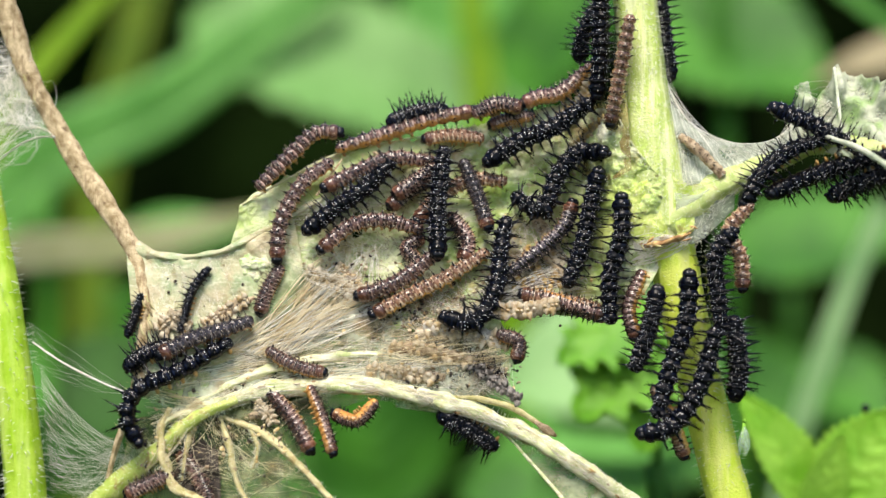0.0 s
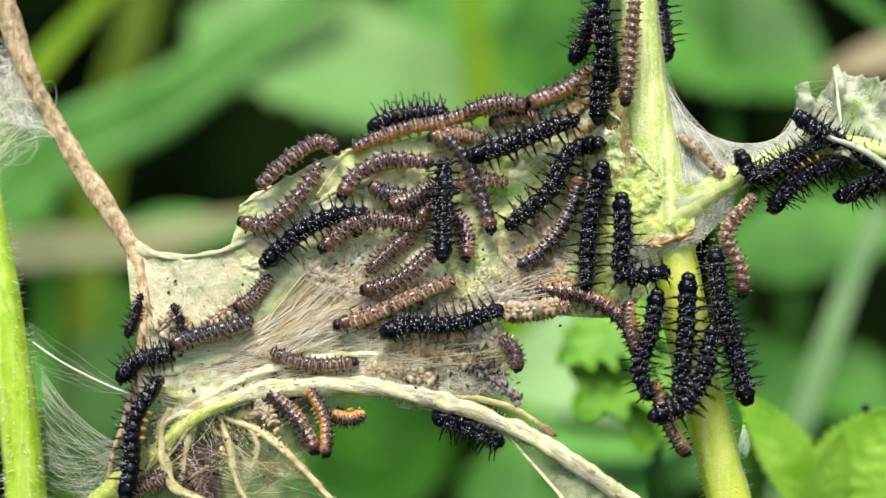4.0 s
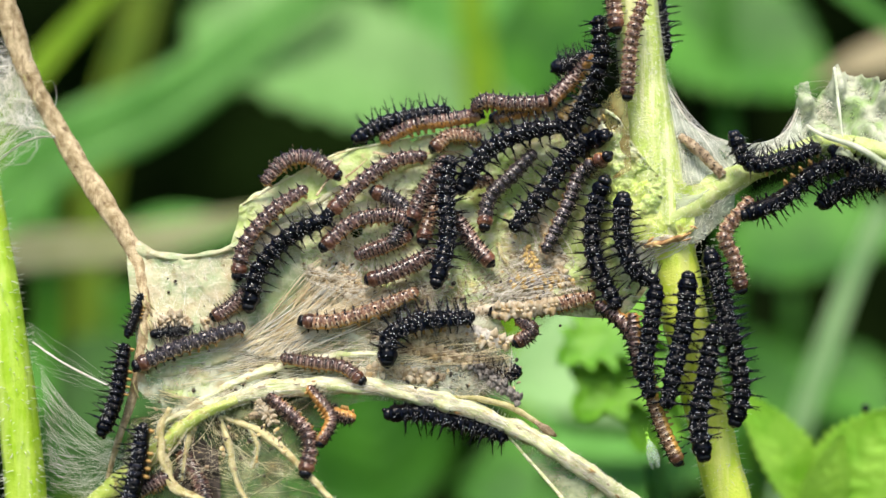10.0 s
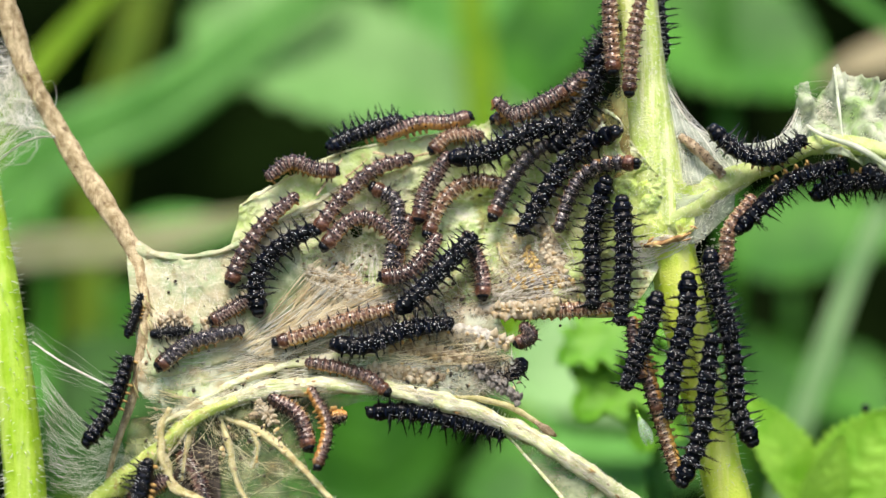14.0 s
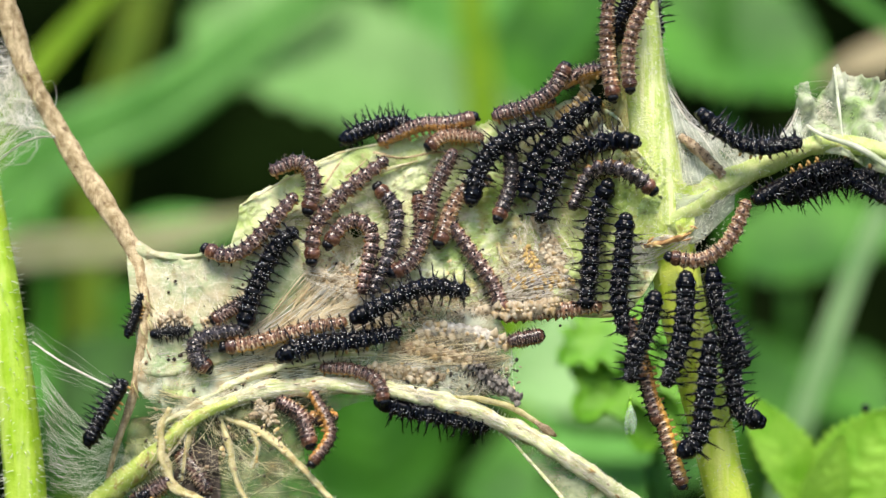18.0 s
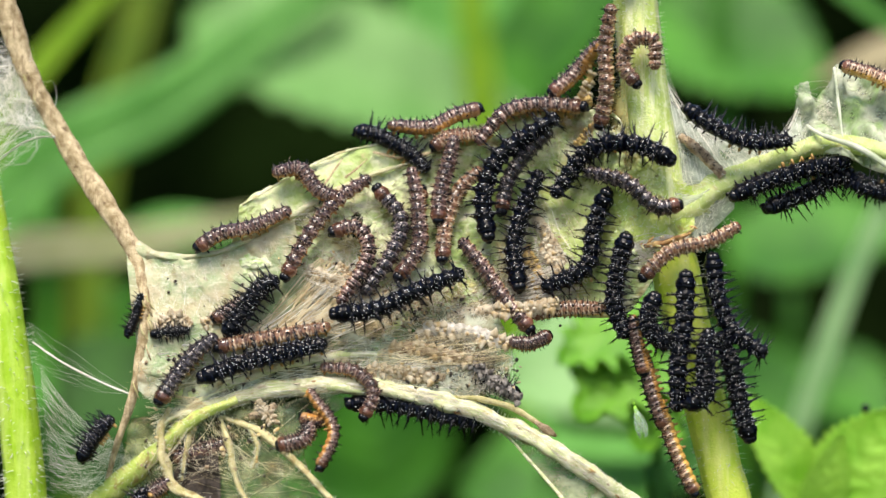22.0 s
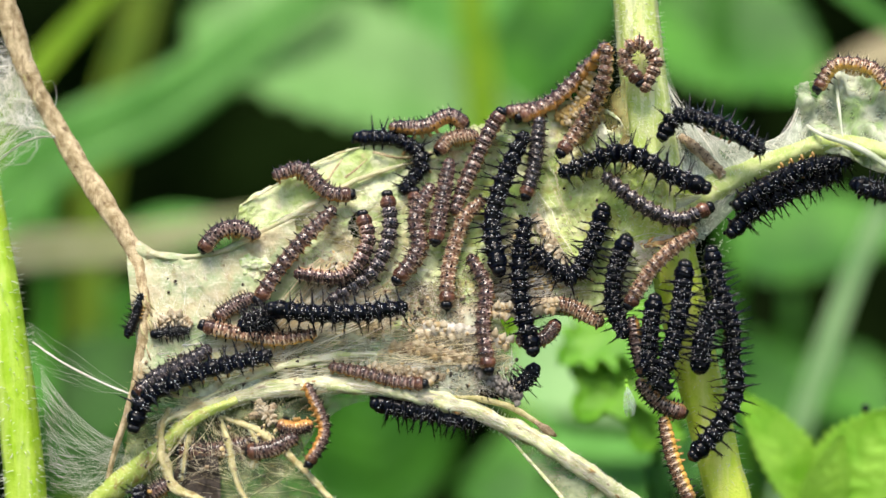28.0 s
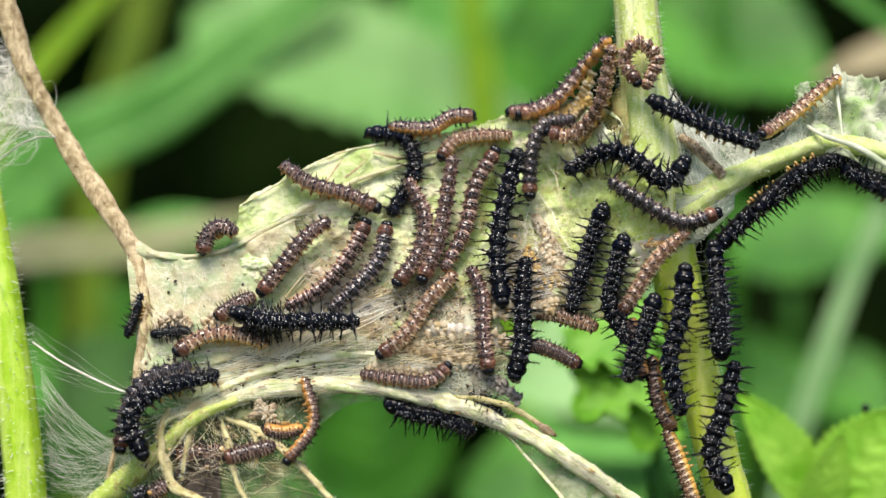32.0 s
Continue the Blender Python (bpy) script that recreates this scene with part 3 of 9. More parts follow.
grass([(-195.4, 340.0, -8.4), (-154.1, 330.0, -0.9), (-111.8, 320.0, 2.3), (-71.1, 330.0, 13.0)], (10, 15, 14, 5), STRAW, "pale yellowing grass blade lying across")
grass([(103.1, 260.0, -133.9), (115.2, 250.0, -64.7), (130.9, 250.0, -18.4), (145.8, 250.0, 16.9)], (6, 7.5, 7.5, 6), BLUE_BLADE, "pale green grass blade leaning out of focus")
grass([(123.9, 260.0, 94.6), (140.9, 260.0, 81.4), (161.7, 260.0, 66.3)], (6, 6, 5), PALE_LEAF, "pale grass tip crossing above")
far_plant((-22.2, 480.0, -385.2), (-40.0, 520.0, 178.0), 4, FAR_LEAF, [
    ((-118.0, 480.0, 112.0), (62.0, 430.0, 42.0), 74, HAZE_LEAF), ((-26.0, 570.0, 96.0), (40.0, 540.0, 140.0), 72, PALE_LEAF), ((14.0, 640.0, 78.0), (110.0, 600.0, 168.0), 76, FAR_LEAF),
    ((-24.8, 480.0, -121.2), (-37.5, 470.0, -51.9), 70, FAR_LEAF)],
    "tall nettle with broad green leaves out of focus")
far_plant((123.2, 420.0, -355.3), (123.3, 450.0, 175.4), 4, FAR_LEAF, [
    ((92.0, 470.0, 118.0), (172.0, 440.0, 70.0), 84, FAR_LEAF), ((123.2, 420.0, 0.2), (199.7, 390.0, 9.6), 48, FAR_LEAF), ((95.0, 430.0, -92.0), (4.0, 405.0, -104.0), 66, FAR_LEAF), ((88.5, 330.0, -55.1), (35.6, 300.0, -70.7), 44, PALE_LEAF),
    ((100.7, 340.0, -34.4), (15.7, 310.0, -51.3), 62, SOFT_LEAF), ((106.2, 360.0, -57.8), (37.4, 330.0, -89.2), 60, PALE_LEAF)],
    "nettle with drooping green leaves out of focus")
far_plant((44.1, 80.0, -185.8), (47.9, 80.0, -48.3), 2.5, FAR_LEAF, [
    ((47.0, 68.0, -13.0), (24.5, 62.0, -24.0), 20, MID_LEAF, 6, 1.0), ((50.0, 66.0, -17.0), (28.0, 60.0, -36.0), 24, MID_LEAF, 5, 1.0), ((51.0, 64.0, -21.0), (41.5, 58.0, -43.0), 22, MID_LEAF, 5, 1.0)], "young nettle shoot with toothed leaves")
far_plant((86.3, 60.0, -175.8), (83.9, 60.0, -43.3), 2.5, FRESH, [
    ((78.0, 50.0, -53.7), (60.7, 45.0, -28.7), 14, FRESH), ((79.2, 45.0, -51.8), (92.8, 40.0, -31.7), 18, FRESH), ((75.7, 45.0, -56.4), (80.3, 40.0, -37.4), 9, FRESH)],
    "young nettle shoot with bright toothed leaves")
far_plant((-176.3, 420.0, -355.3), (-171.5, 420.0, 22.2), 4, FAR_LEAF, [((-138.2, 400.0, 2.6), (-79.1, 380.0, 9.4), 26, PALE_LEAF), ((-178.8, 420.0, -67.9), (-100.4, 400.0, -51.8), 60, SHADE_TONED_LEAF), ((-178.8, 430.0, -39.3), (-218.7, 400.0, -75.5), 70, FAR_LEAF)],
    "low nettle with soft green leaves out of focus")
far_plant((-65.3, 560.0, -425.1), (-53.6, 560.0, -17.2), 4, FAR_LEAF, [((-52.4, 540.0, -130.6), (4.3, 500.0, -86.4), 80, PALE_LEAF), ((-56.5, 560.0, -93.0), (-87.2, 520.0, -155.2), 90, FAR_LEAF), ((-53.6, 560.0, -58.0), (-6.8, 540.0, -56.6), 70, FAR_LEAF)],
    "nettle with shaded green leaves out of focus")
far_plant((176.6, 520.0, -405.2), (171.1, 520.0, -21.9), 4, FAR_LEAF, [((171.1, 520.0, -49.7), (136.2, 480.0, -84.2), 70, FAR_LEAF), ((178.1, 540.0, -59.5), (221.0, 500.0, -81.0), 50, FAR_LEAF), ((175.3, 540.0, -90.8), (210.2, 500.0, -124.3), 90, FAR_LEAF), ((168.3, 520.0, -127.5), (126.2, 500.0, -108.1), 70, LIME)],
    "nettle with olive green leaves out of focus")
far_plant((-167.7, 520.0, -405.2), (-162.2, 520.0, -16.4), 4, FAR_LEAF, [((-162.2, 520.0, -55.3), (-123.0, 500.0, -32.2), 60, FAR_LEAF), ((-169.0, 540.0, -90.8), (-201.5, 500.0, -113.5), 90, SHADE_TONED_LEAF), ((-166.2, 540.0, -107.8), (-109.4, 500.0, -124.3), 90, SHADE_TONED_LEAF)],
    "low nettle out of focus, shade put into its green leaf colours")
tagged(link_mesh("dead_leaf", leaf_mesh((190.7, 330.0, 78.9), (137.3, 320.0, 66.2), 17, 6, 0.3), OLD_STRAW), "curled pale brown dead leaf out of focus", "leaf")

# ---- the nettle with the nest ----
rnd = random.Random(5)
nettle = tagged(empty("nettle", (54.6, 0.0, -145.9)), "light green hairy nettle stem with a webbed node", "nettle")
ANCHOR = -nettle.location
axis = smooth([(56.4, 4.0, -188.4), (55.0, 2.0, -106.6), (51.7, 0.5, -52.0), (49.1, 0.0, -38.9), (44.1, 0.0, -17.9), (40.1, 0.0, 1.1)], 70)
part("lower_stem", tube(bmesh.new(), axis, (5.5, 4.9, 4.6, 4.3, 3.6, 4.2), 24, 8, 0.045, 0.06), LOW_STEM, nettle).location = ANCHOR
part("stem_hair", (lambda b: (hairs(b, axis, (5.5, 4.9, 4.6, 4.3, 3.6, 4.2), 2000, 1.8, rnd, 0.07), b)[1])(bmesh.new()), HAIR, nettle).location = ANCHOR
axis = smooth([(40.1, 0.0, 0.9), (38.8, 0.0, 7.1), (37.6, 0.0, 14.1), (35.9, 0.0, 26.1), (34.1, 0.0, 44.1), (32.5, 1.0, 64.3), (30.9, 3.0, 95.1)], 60)
part("upper_stem", tube(bmesh.new(), axis, (4.6, 4.9, 4.0, 3.7, 3.9, 3.7, 3.2, 2.6), 24, 8, 0.05, 0.06), STEM, nettle).location = ANCHOR
part("stem_hair", (lambda b: (hairs(b, axis, (4.4, 4.4, 4.0, 3.7, 3.8, 3.7, 3.2, 2.6), 2400, 1.5, rnd, 0.065), b)[1])(bmesh.new()), HAIR, nettle).location = ANCHOR
part("node_scar", tube(bmesh.new(), smooth([(35.0, -4.6, 0.7), (37.4, -5.6, 0.9), (39.8, -5.8, 1.5), (43.1, -4.8, 2.9)], 30), (0.3, 0.5, 0.6, 0.3), 8, 0, 0, 0.9), BROWN_SCAR, nettle, "brown torn scar").location = ANCHOR
for k in range(16):
    o = Vector((34.5, -5.4, 0.1)).lerp(Vector((43.6, -5.4, 2.8)), k / 15) + Vector((rnd.uniform(-0.6, 0.6), rnd.uniform(-0.5, 0.3), rnd.uniform(-1.0, 1.2)))
    d = Vector((rnd.uniform(-0.9, 0.9), 0, rnd.uniform(-0.6, 0.6)))
    bm = tube(bmesh.new(), smooth([o - d, o + Vector((0, -0.35, 0)), o + d], 6), (0.06, rnd.uniform(0.12, 0.3), 0.05), 6, 0, 0, 0.8, 0.5)
    part("torn_flake", bm, (BROWN_SCAR, DRY_VEIN, PALE_SHED)[k % 3], nettle).location = ANCHOR
fuzz = bmesh.new()
for _ in range(700):
    x, z = rnd.uniform(29, 50), rnd.uniform(-1, 22)
    if abs(x - 37 + (z - 8) * 0.15) > 5.5 and z > 13:
        continue
    o = Vector((x, rest_y(x, z) - 0.5, z))
    spike(fuzz, o, o + Vector((rnd.uniform(-0.8, 0.8), -rnd.uniform(0.3, 1.0), rnd.uniform(-0.4, 0.8))), 0.05, 3)
part("node_hair", fuzz, HAIR, nettle).location = ANCHOR
axis = smooth([(40.0, -1.0, 4.1), (44.3, -2.0, 8.0), (50.3, -2.0, 11.8), (58.4, -1.0, 15.5), (66.1, -2.0, 18.2), (73.3, -9.0, 17.3), (81.5, -14.0, 13.4)], 40)
part("petiole", tube(bmesh.new(), axis, (4.0, 2.6, 1.9, 1.6, 1.6, 1.5, 1.4), 16, 4, 0.08, 0.22), PETIOLE, nettle).location = ANCHOR
part("petiole_hair", (lambda b: (hairs(b, axis, (4.0, 2.6, 1.9, 1.6, 1.6, 1.5, 1.4), 500, 1.2, rnd, 0.08), b)[1])(bmesh.new()), HAIR, nettle).location = ANCHOR
# the curled leaf at the end of the petiole
lower = smooth([(62.1, 0.0, 17.9), (65.9, -3.0, 17.1), (70.6, -8.0, 15.2), (77.7, -14.0, 11.5), (86.3, -17.0, 8.6)], 60)
upper = smooth([(63.3, 4.0, 29.5), (65.0, 4.0, 29.5), (66.3, 3.0, 26.2), (69.0, 5.0, 29.6), (70.1, 4.0, 32.7), (72.3, 3.0, 31.6), (75.8, -1.0, 30.2), (82.2, -5.0, 28.6), (89.4, -7.0, 27.4)], 60)
for i in range(60):
    upper[i][2] += 1.2 * noise.noise(Vector((i * 0.55, 2.0, 0)))
bm = sheet(bmesh.new(), [tuple(v) for v in lower], [tuple(v) for v in upper], 24, lambda x, z, y: y + 1.6 * math.sin(x * 0.9 + z * 0.35), 0.3, 4.0, 3.0)
curled = part("curled_leaf", bm, CURLED, nettle, "pale curled leaf covered in silk")
curled.location = ANCHOR
for path, r in (([(64.4, 0.0, 21.9), (66.0, -5.0, 19.8), (70.8, -11.0, 17.2), (76.9, -17.0, 12.2)], (0.25, 0.4, 0.5, 0.6)), ([(69.7, 2.0, 32.3), (69.6, -1.0, 27.0), (69.3, -6.0, 19.2)], (0.25, 0.3, 0.2))):
    part("leaf_vein", tube(bmesh.new(), smooth(path, 24), r, 8, 0, 0, 0.5), PALE_SILK, nettle).location = ANCHOR

# left green stem
left = tagged(empty("nettle", (-72.9, 6.0, -148.9)), "bright green nettle stem covered in stinging hairs", "nettle")
axis = smooth([(-72.3, 8.0, -149.9), (-74.9, 6.0, -55.0), (-76.2, 5.0, -32.4), (-78.7, 5.0, -12.1), (-82.0, 6.0, 6.2), (-87.0, 9.0, 30.0), (-91.0, 12.0, 66.7)], 60)
part("stem", tube(bmesh.new(), axis, (4.6, 4.3, 4.1, 3.6, 3.0, 2.6, 2.3), 24, 8, 0.05, 0.05), LEFT_STEM, left).location = -left.location
part("stem_hair", (lambda b: (hairs(b, axis, (4.6, 4.3, 4.1, 3.6, 3.0, 2.6, 2.3), 2200, 1.8, rnd, 0.09), b)[1])(bmesh.new()), HAIR, left).location = -left.location

# dry stalk
dry = tagged(empty("dry_stalk", (-64.7, 6.0, 15.4)), "dry brown withered stalk bound with silk", "stalk")
axis = smooth([(-84.2, 10.0, 58.0), (-79.6, 9.0, 43.4), (-74.9, 8.0, 30.9), (-67.0, 7.0, 17.0), (-59.0, 3.0, 5.7), (-54.6, 1.0, -1.4), (-52.4, -2.0, -9.8), (-52.9, -4.0, -19.6), (-54.4, -4.5, -27.0), (-57.6, -3.5, -36.1), (-60.0, -2.0, -46.0)], 70)
part("stalk", tube(bmesh.new(), axis, (2.2, 2.1, 1.9, 1.6, 1.7, 2.0, 1.5, 1.1, 0.95, 0.8, 0.5, 0.35), 18, 5, 0.09, 0.22), DRY, dry).location = -dry.location

for at, n in ((0.12, 5), (0.3, 5), (0.5, 6), (0.62, 8), (0.75, 6)):
    for k in range(n):
        c = Vector(axis[min(69, int((at + rnd.uniform(-0.07, 0.07)) * 70))])
        o = c + Vector((rnd.uniform(-1.2, 1.2), -1.3, rnd.uniform(-1, 1)))
        bm = tube(bmesh.new(), smooth([o, o + Vector((rnd.uniform(0.2, 0.8), -0.25, -1.4)), o + Vector((rnd.uniform(0.8, 1.6), 0.1, -3.0))], 8), (0.08, rnd.uniform(0.15, 0.3), 0.06), 6, 0, 0, 0.4, 0.5)
        part("bark_shred", bm, DRY if k % 2 else DRY_VEIN, dry).location = -dry.location
part("dry_hair", (lambda b: (hairs(b, axis, (2.6, 2.4, 1.8, 1.8, 2.0, 1.5, 0.8), 260, 0.8, rnd, 0.05), b)[1])(bmesh.new()), DRY_VEIN, dry).location = -dry.location

# ---- the webbed leaf ----
webbed = tagged(empty("webbed_leaf", (-8.4, 0.0, -3.9)), "eaten nettle leaf covered in tan caterpillar silk", "leaf")
HERE = -webbed.location


def skin_between(name, low, high, rows, mat, parent, anchor, wrinkle=1.2, seed=1.0, lay=0.6, thick=0.35, count=110, holes=0.0, label="", ragged=0.0):
    """A sheet lying on the crawling surface between two edge curves."""
    rim = [Vector(v) for v in smooth(high, count)]
    for i, v in enumerate(rim):
        v.z += ragged * (noise.noise(Vector((i * 0.31, seed, 0))) + 0.6 * noise.noise(Vector((i * 0.9, seed, 4))))
    bm = sheet(bmesh.new(), [tuple(v) for v in smooth(low, count)], [tuple(v) for v in rim], rows,
               lambda x, z, y: rest_y(x, z) + lay, thick, wrinkle, seed, holes)
    ob = part(name, bm, mat, parent, label)
    ob.location = anchor
    return ob


skin_between("blade", [(-35.8, -0.7, -9.9), (-31.3, -1.2, -14.3), (-26.2, -2.5, -19.7), (-19.1, -3.8, -20.4), (-9.3, -3.7, -14.6), (0.6, -4.4, -11.8), (8.0, -4.7, -10.6), (13.9, -3.9, -10.4), (19.9, -2.6, -11.6), (30.2, -3.8, -11.9), (35.0, -4.6, -7.8), (40.9, -4.6, 2.1)],
             [(-37.0, 0.5, 0.1), (-34.0, 0.6, 1.6), (-26.5, 1.0, 5.6), (-17.6, 2.7, 10.2), (-8.5, 4.9, 14.3), (-0.4, 5.9, 16.9), (8.8, 6.4, 20.0), (18.0, 6.4, 23.1), (26.0, 5.1, 25.0), (29.9, -1.6, 24.0), (33.6, -4.6, 17.8), (39.0, -4.6, 10.9)], 90, WEBBED, webbed, HERE, 1.9, count=190, holes=0.6)
skin_between("leaf_margin", [(-38.0, 0.5, -0.4), (-35.5, 0.5, 0.9), (-26.5, 1.0, 5.4), (-17.6, 2.7, 10.0), (-8.5, 4.8, 14.1), (-0.4, 5.9, 16.7), (8.8, 6.3, 19.8), (18.0, 6.4, 22.9), (26.5, 4.5, 24.8)],
             [(-36.2, 1.4, 6.1), (-35.4, 1.9, 8.7), (-26.7, 3.1, 13.4), (-18.7, 4.8, 17.4), (-8.6, 6.0, 19.5), (-0.4, 6.4, 20.9), (8.8, 6.3, 23.3), (18.0, 6.2, 25.6), (27.0, 3.9, 28.0)], 16, GREEN_BLADE, webbed, HERE, 1.2, 4.0, label="pale green leaf margin", ragged=0.9)
skin_between("leaf_base", [(31.6, -4.2, 3.5), (34.1, -4.6, 0.9), (37.0, -4.6, 0.4), (40.5, -4.6, 1.4), (43.7, -4.6, 3.2)], [(32.3, -4.5, 9.5), (34.3, -4.6, 11.3), (37.0, -4.6, 12.4), (40.9, -4.6, 12.1), (44.1, -4.6, 10.1)], 26, LEAF_BASE, webbed, HERE, 0.9, 12.0, lay=0.1, ragged=0.8, label="yellow-green fuzzy leaf base")
skin_between("leaf_lobe", [(-48.9, -5.3, -24.3), (-46.5, -5.5, -26.0), (-43.1, -5.3, -25.8), (-39.6, -4.6, -24.5), (-35.9, -3.6, -22.4)], [(-48.7, -4.4, -20.4), (-46.0, -3.8, -19.2), (-43.3, -3.8, -20.6), (-39.9, -3.8, -21.8), (-35.6, -2.8, -19.7)], 12, GREEN_BLADE, webbed, HERE, 1.6, 21.0, lay=0.3, count=50, label="torn green lobe under the silk", ragged=1.0)
skin_between("corner_silk", [(24.9, 3.9, 13.1), (27.7, 0.6, 12.3), (30.3, -2.9, 12.4), (32.9, -4.6, 13.9)], [(26.0, 5.1, 24.9), (28.0, 2.0, 26.1), (29.9, -1.5, 27.5), (31.8, -4.0, 29.7)], 24, CORNER_SILK, webbed, HERE, 1.2, 31.0, lay=0.2, thick=0.1, count=30, label="golden silk film against the stem", ragged=0.8)
skin_between("silk_membrane", [(-52.8, -5.1, -21.5), (-48.6, -4.9, -22.3), (-43.8, -4.0, -21.1), (-38.0, -3.0, -19.7), (-31.2, -1.5, -15.8), (-23.3, -0.8, -9.9)], [(-56.8, 2.9, 3.6), (-53.5, 1.6, 0.5), (-47.3, 0.7, -1.4), (-43.5, 0.5, -1.6), (-38.5, 0.5, -0.3), (-26.5, 0.6, 5.4)], 30, SILK_SHEET, webbed, HERE, 0.9, 7.0, lay=-0.3,
             label="taut tan silk membrane")
skin_between("silk_floor", [(-52.9, -5.7, -24.4), (-47.4, -6.2, -28.8), (-40.6, -6.0, -28.5), (-30.0, -4.3, -24.9), (-18.1, -4.6, -24.5), (-8.2, -5.6, -25.6), (1.6, -6.3, -26.7), (8.6, -6.1, -24.8), (10.7, -5.6, -21.9), (12.6, -5.1, -19.6)], [(-53.0, -4.7, -19.6), (-47.7, -4.3, -20.4), (-40.0, -3.0, -19.2), (-30.3, -1.3, -14.8), (-18.3, -1.2, -11.8), (-8.3, -2.0, -10.8), (1.6, -2.3, -9.8), (7.7, -2.2, -9.2), (9.5, -3.1, -11.8), (11.2, -4.0, -14.7)], 22, FLOOR_SILK, webbed, HERE, 1.0, 9.0, lay=-0.2,
             label="pale silk sheet over the lower leaf")
skin_between("leaf_strip", [(-8.3, -4.0, -27.5), (1.6, -4.0, -29.0), (9.5, -4.0, -31.5), (16.4, -4.0, -38.4), (22.3, -4.0, -45.3), (28.2, -4.0, -53.2)], [(-8.3, -4.0, -25.5), (1.6, -4.0, -27.1), (14.4, -4.0, -32.3), (24.3, -4.0, -38.2), (34.1, -4.0, -45.3), (43.0, -4.0, -53.2)], 8, STRIP, webbed, HERE, 0.6, 2.0, count=50)
for path, r, mat in (([(-48.7, -6.8, -31.2), (-47.3, -6.4, -29.4), (-43.0, -5.9, -28.1), (-30.0, -4.3, -24.7), (-14.2, -4.7, -23.9), (1.6, -6.3, -26.9), (14.3, -6.8, -32.1), (23.9, -8.5, -37.8), (34.1, -4.6, -45.2), (42.9, -4.6, -53.1)], (0.3, 1.2, 1.5, 1.5, 1.45, 1.5, 1.5, 1.3, 1.1), VEIN),
                     ([(-44.5, -5.8, -27.5), (-34.0, -3.5, -22.4), (-22.2, -2.6, -19.3), (-9.3, -3.8, -18.2), (1.6, -4.9, -18.4)], (0.3, 0.8, 0.75, 0.5, 0.2), VEIN),
                     ([(-54.7, 1.5, 0.1), (-51.1, 1.0, -1.1), (-45.5, 0.6, -1.5), (-38.5, 0.5, -0.1), (-30.5, 0.8, 3.9), (-22.5, 1.8, 8.4), (-14.6, 3.7, 12.7), (-4.5, 5.5, 15.9)], (1.2, 0.7, 0.45, 0.45, 0.5, 0.4, 0.2), SILK_SHEET),
                     ([(-35.8, 1.8, 7.9), (-26.7, 3.0, 13.2), (-18.7, 4.8, 17.2), (-8.6, 6.0, 19.5), (-0.4, 6.4, 20.9)], (0.2, 0.16, 0.22, 0.16, 0.1), VEIN),
                     ([(-31.2, -1.5, -15.8), (-22.3, -0.9, -11.4), (-14.3, -1.1, -9.4), (-6.4, 0.4, -2.9)], (0.25, 0.35, 0.25, 0.1), DRY_VEIN),
                     ([(-22.5, 1.2, 9.5), (-20.4, 2.0, 12.5), (-18.0, 3.6, 16.2)], (0.25, 0.2, 0.12), DRY),
                     ([(-17.4, 2.8, 12.8), (-15.4, 3.6, 14.4), (-13.6, 4.4, 16.2)], (0.2, 0.18, 0.1), DRY),
                     ([(-12.6, 4.6, 17.4), (-7.5, 4.9, 16.4), (-1.6, 5.4, 17.4), (3.6, 5.6, 17.6)], (0.2, 0.24, 0.18, 0.1), DRY),
                     ([(0.6, -6.4, -28.1), (9.4, -6.6, -31.0), (15.7, -7.6, -37.4), (21.8, -9.8, -44.4), (27.8, -8.2, -52.4)], (0.1, 0.2, 0.3, 0.3), VEIN),
                     ([(9.7, 2.1, 1.1), (11.6, 0.5, -2.9), (17.5, -1.3, -7.9), (26.4, -1.9, -10.3)], (0.3, 0.35, 0.4, 0.2), DRY_VEIN)):
    part("vein", tube(bmesh.new(), [tuple(v) for v in smooth(path, 120)], r, 12, 3, 0.1, 0.6), mat, webbed).location = HERE
line = smooth([(-43.0, -5.9, -28.1), (-30.0, -4.3, -24.7), (-14.2, -4.7, -23.9), (1.6, -6.3, -26.9), (14.3, -6.8, -32.1), (23.9, -8.5, -37.8), (34.1, -4.6, -45.2)], 60)
part("vein_hair", (lambda b: (hairs(b, line, (1.6, 1.5, 1.45, 1.5, 1.5, 1.4, 1.1), 1300, 1.0, rnd, 0.045), b)[1])(bmesh.new()), HAIR, webbed).location = HERE
for k in range(26):
    i = rnd.randrange(38, 58) if k % 4 else rnd.randrange(2, 38)
    o = Vector(line[i]) + Vector((rnd.uniform(-0.8, 0.8), -1.05, rnd.uniform(-0.9, 0.9)))
    d = Vector(line[min(i + 1, 59)] - line[i]).normalized() * rnd.uniform(0.2, 1.0)
    bm = tube(bmesh.new(), smooth([o - d, o + Vector((0, -0.3, rnd.uniform(-0.3, 0.3))), o + d], 6), (0.08, rnd.uniform(0.1, 0.3), 0.06), 6, 0, 0, 0.7, 0.5)
    part("bark_flake", bm, (BROWN_SCAR, DRY_VEIN, PALE_SHED)[k % 3], webbed).location = HERE
part("dry_strip", tube(bmesh.new(), smooth([(1.1, -6.0, -25.6), (6.4, -7.0, -25.9), (11.8, -7.0, -27.4), (15.7, -6.5, -29.7), (18.7, -6.0, -32.2)], 30), (0.2, 0.5, 0.5, 0.55, 0.3), 8, 0, 0, 0.5, 0.6), DRY_VEIN, webbed, "curled tan dry strip").location = HERE
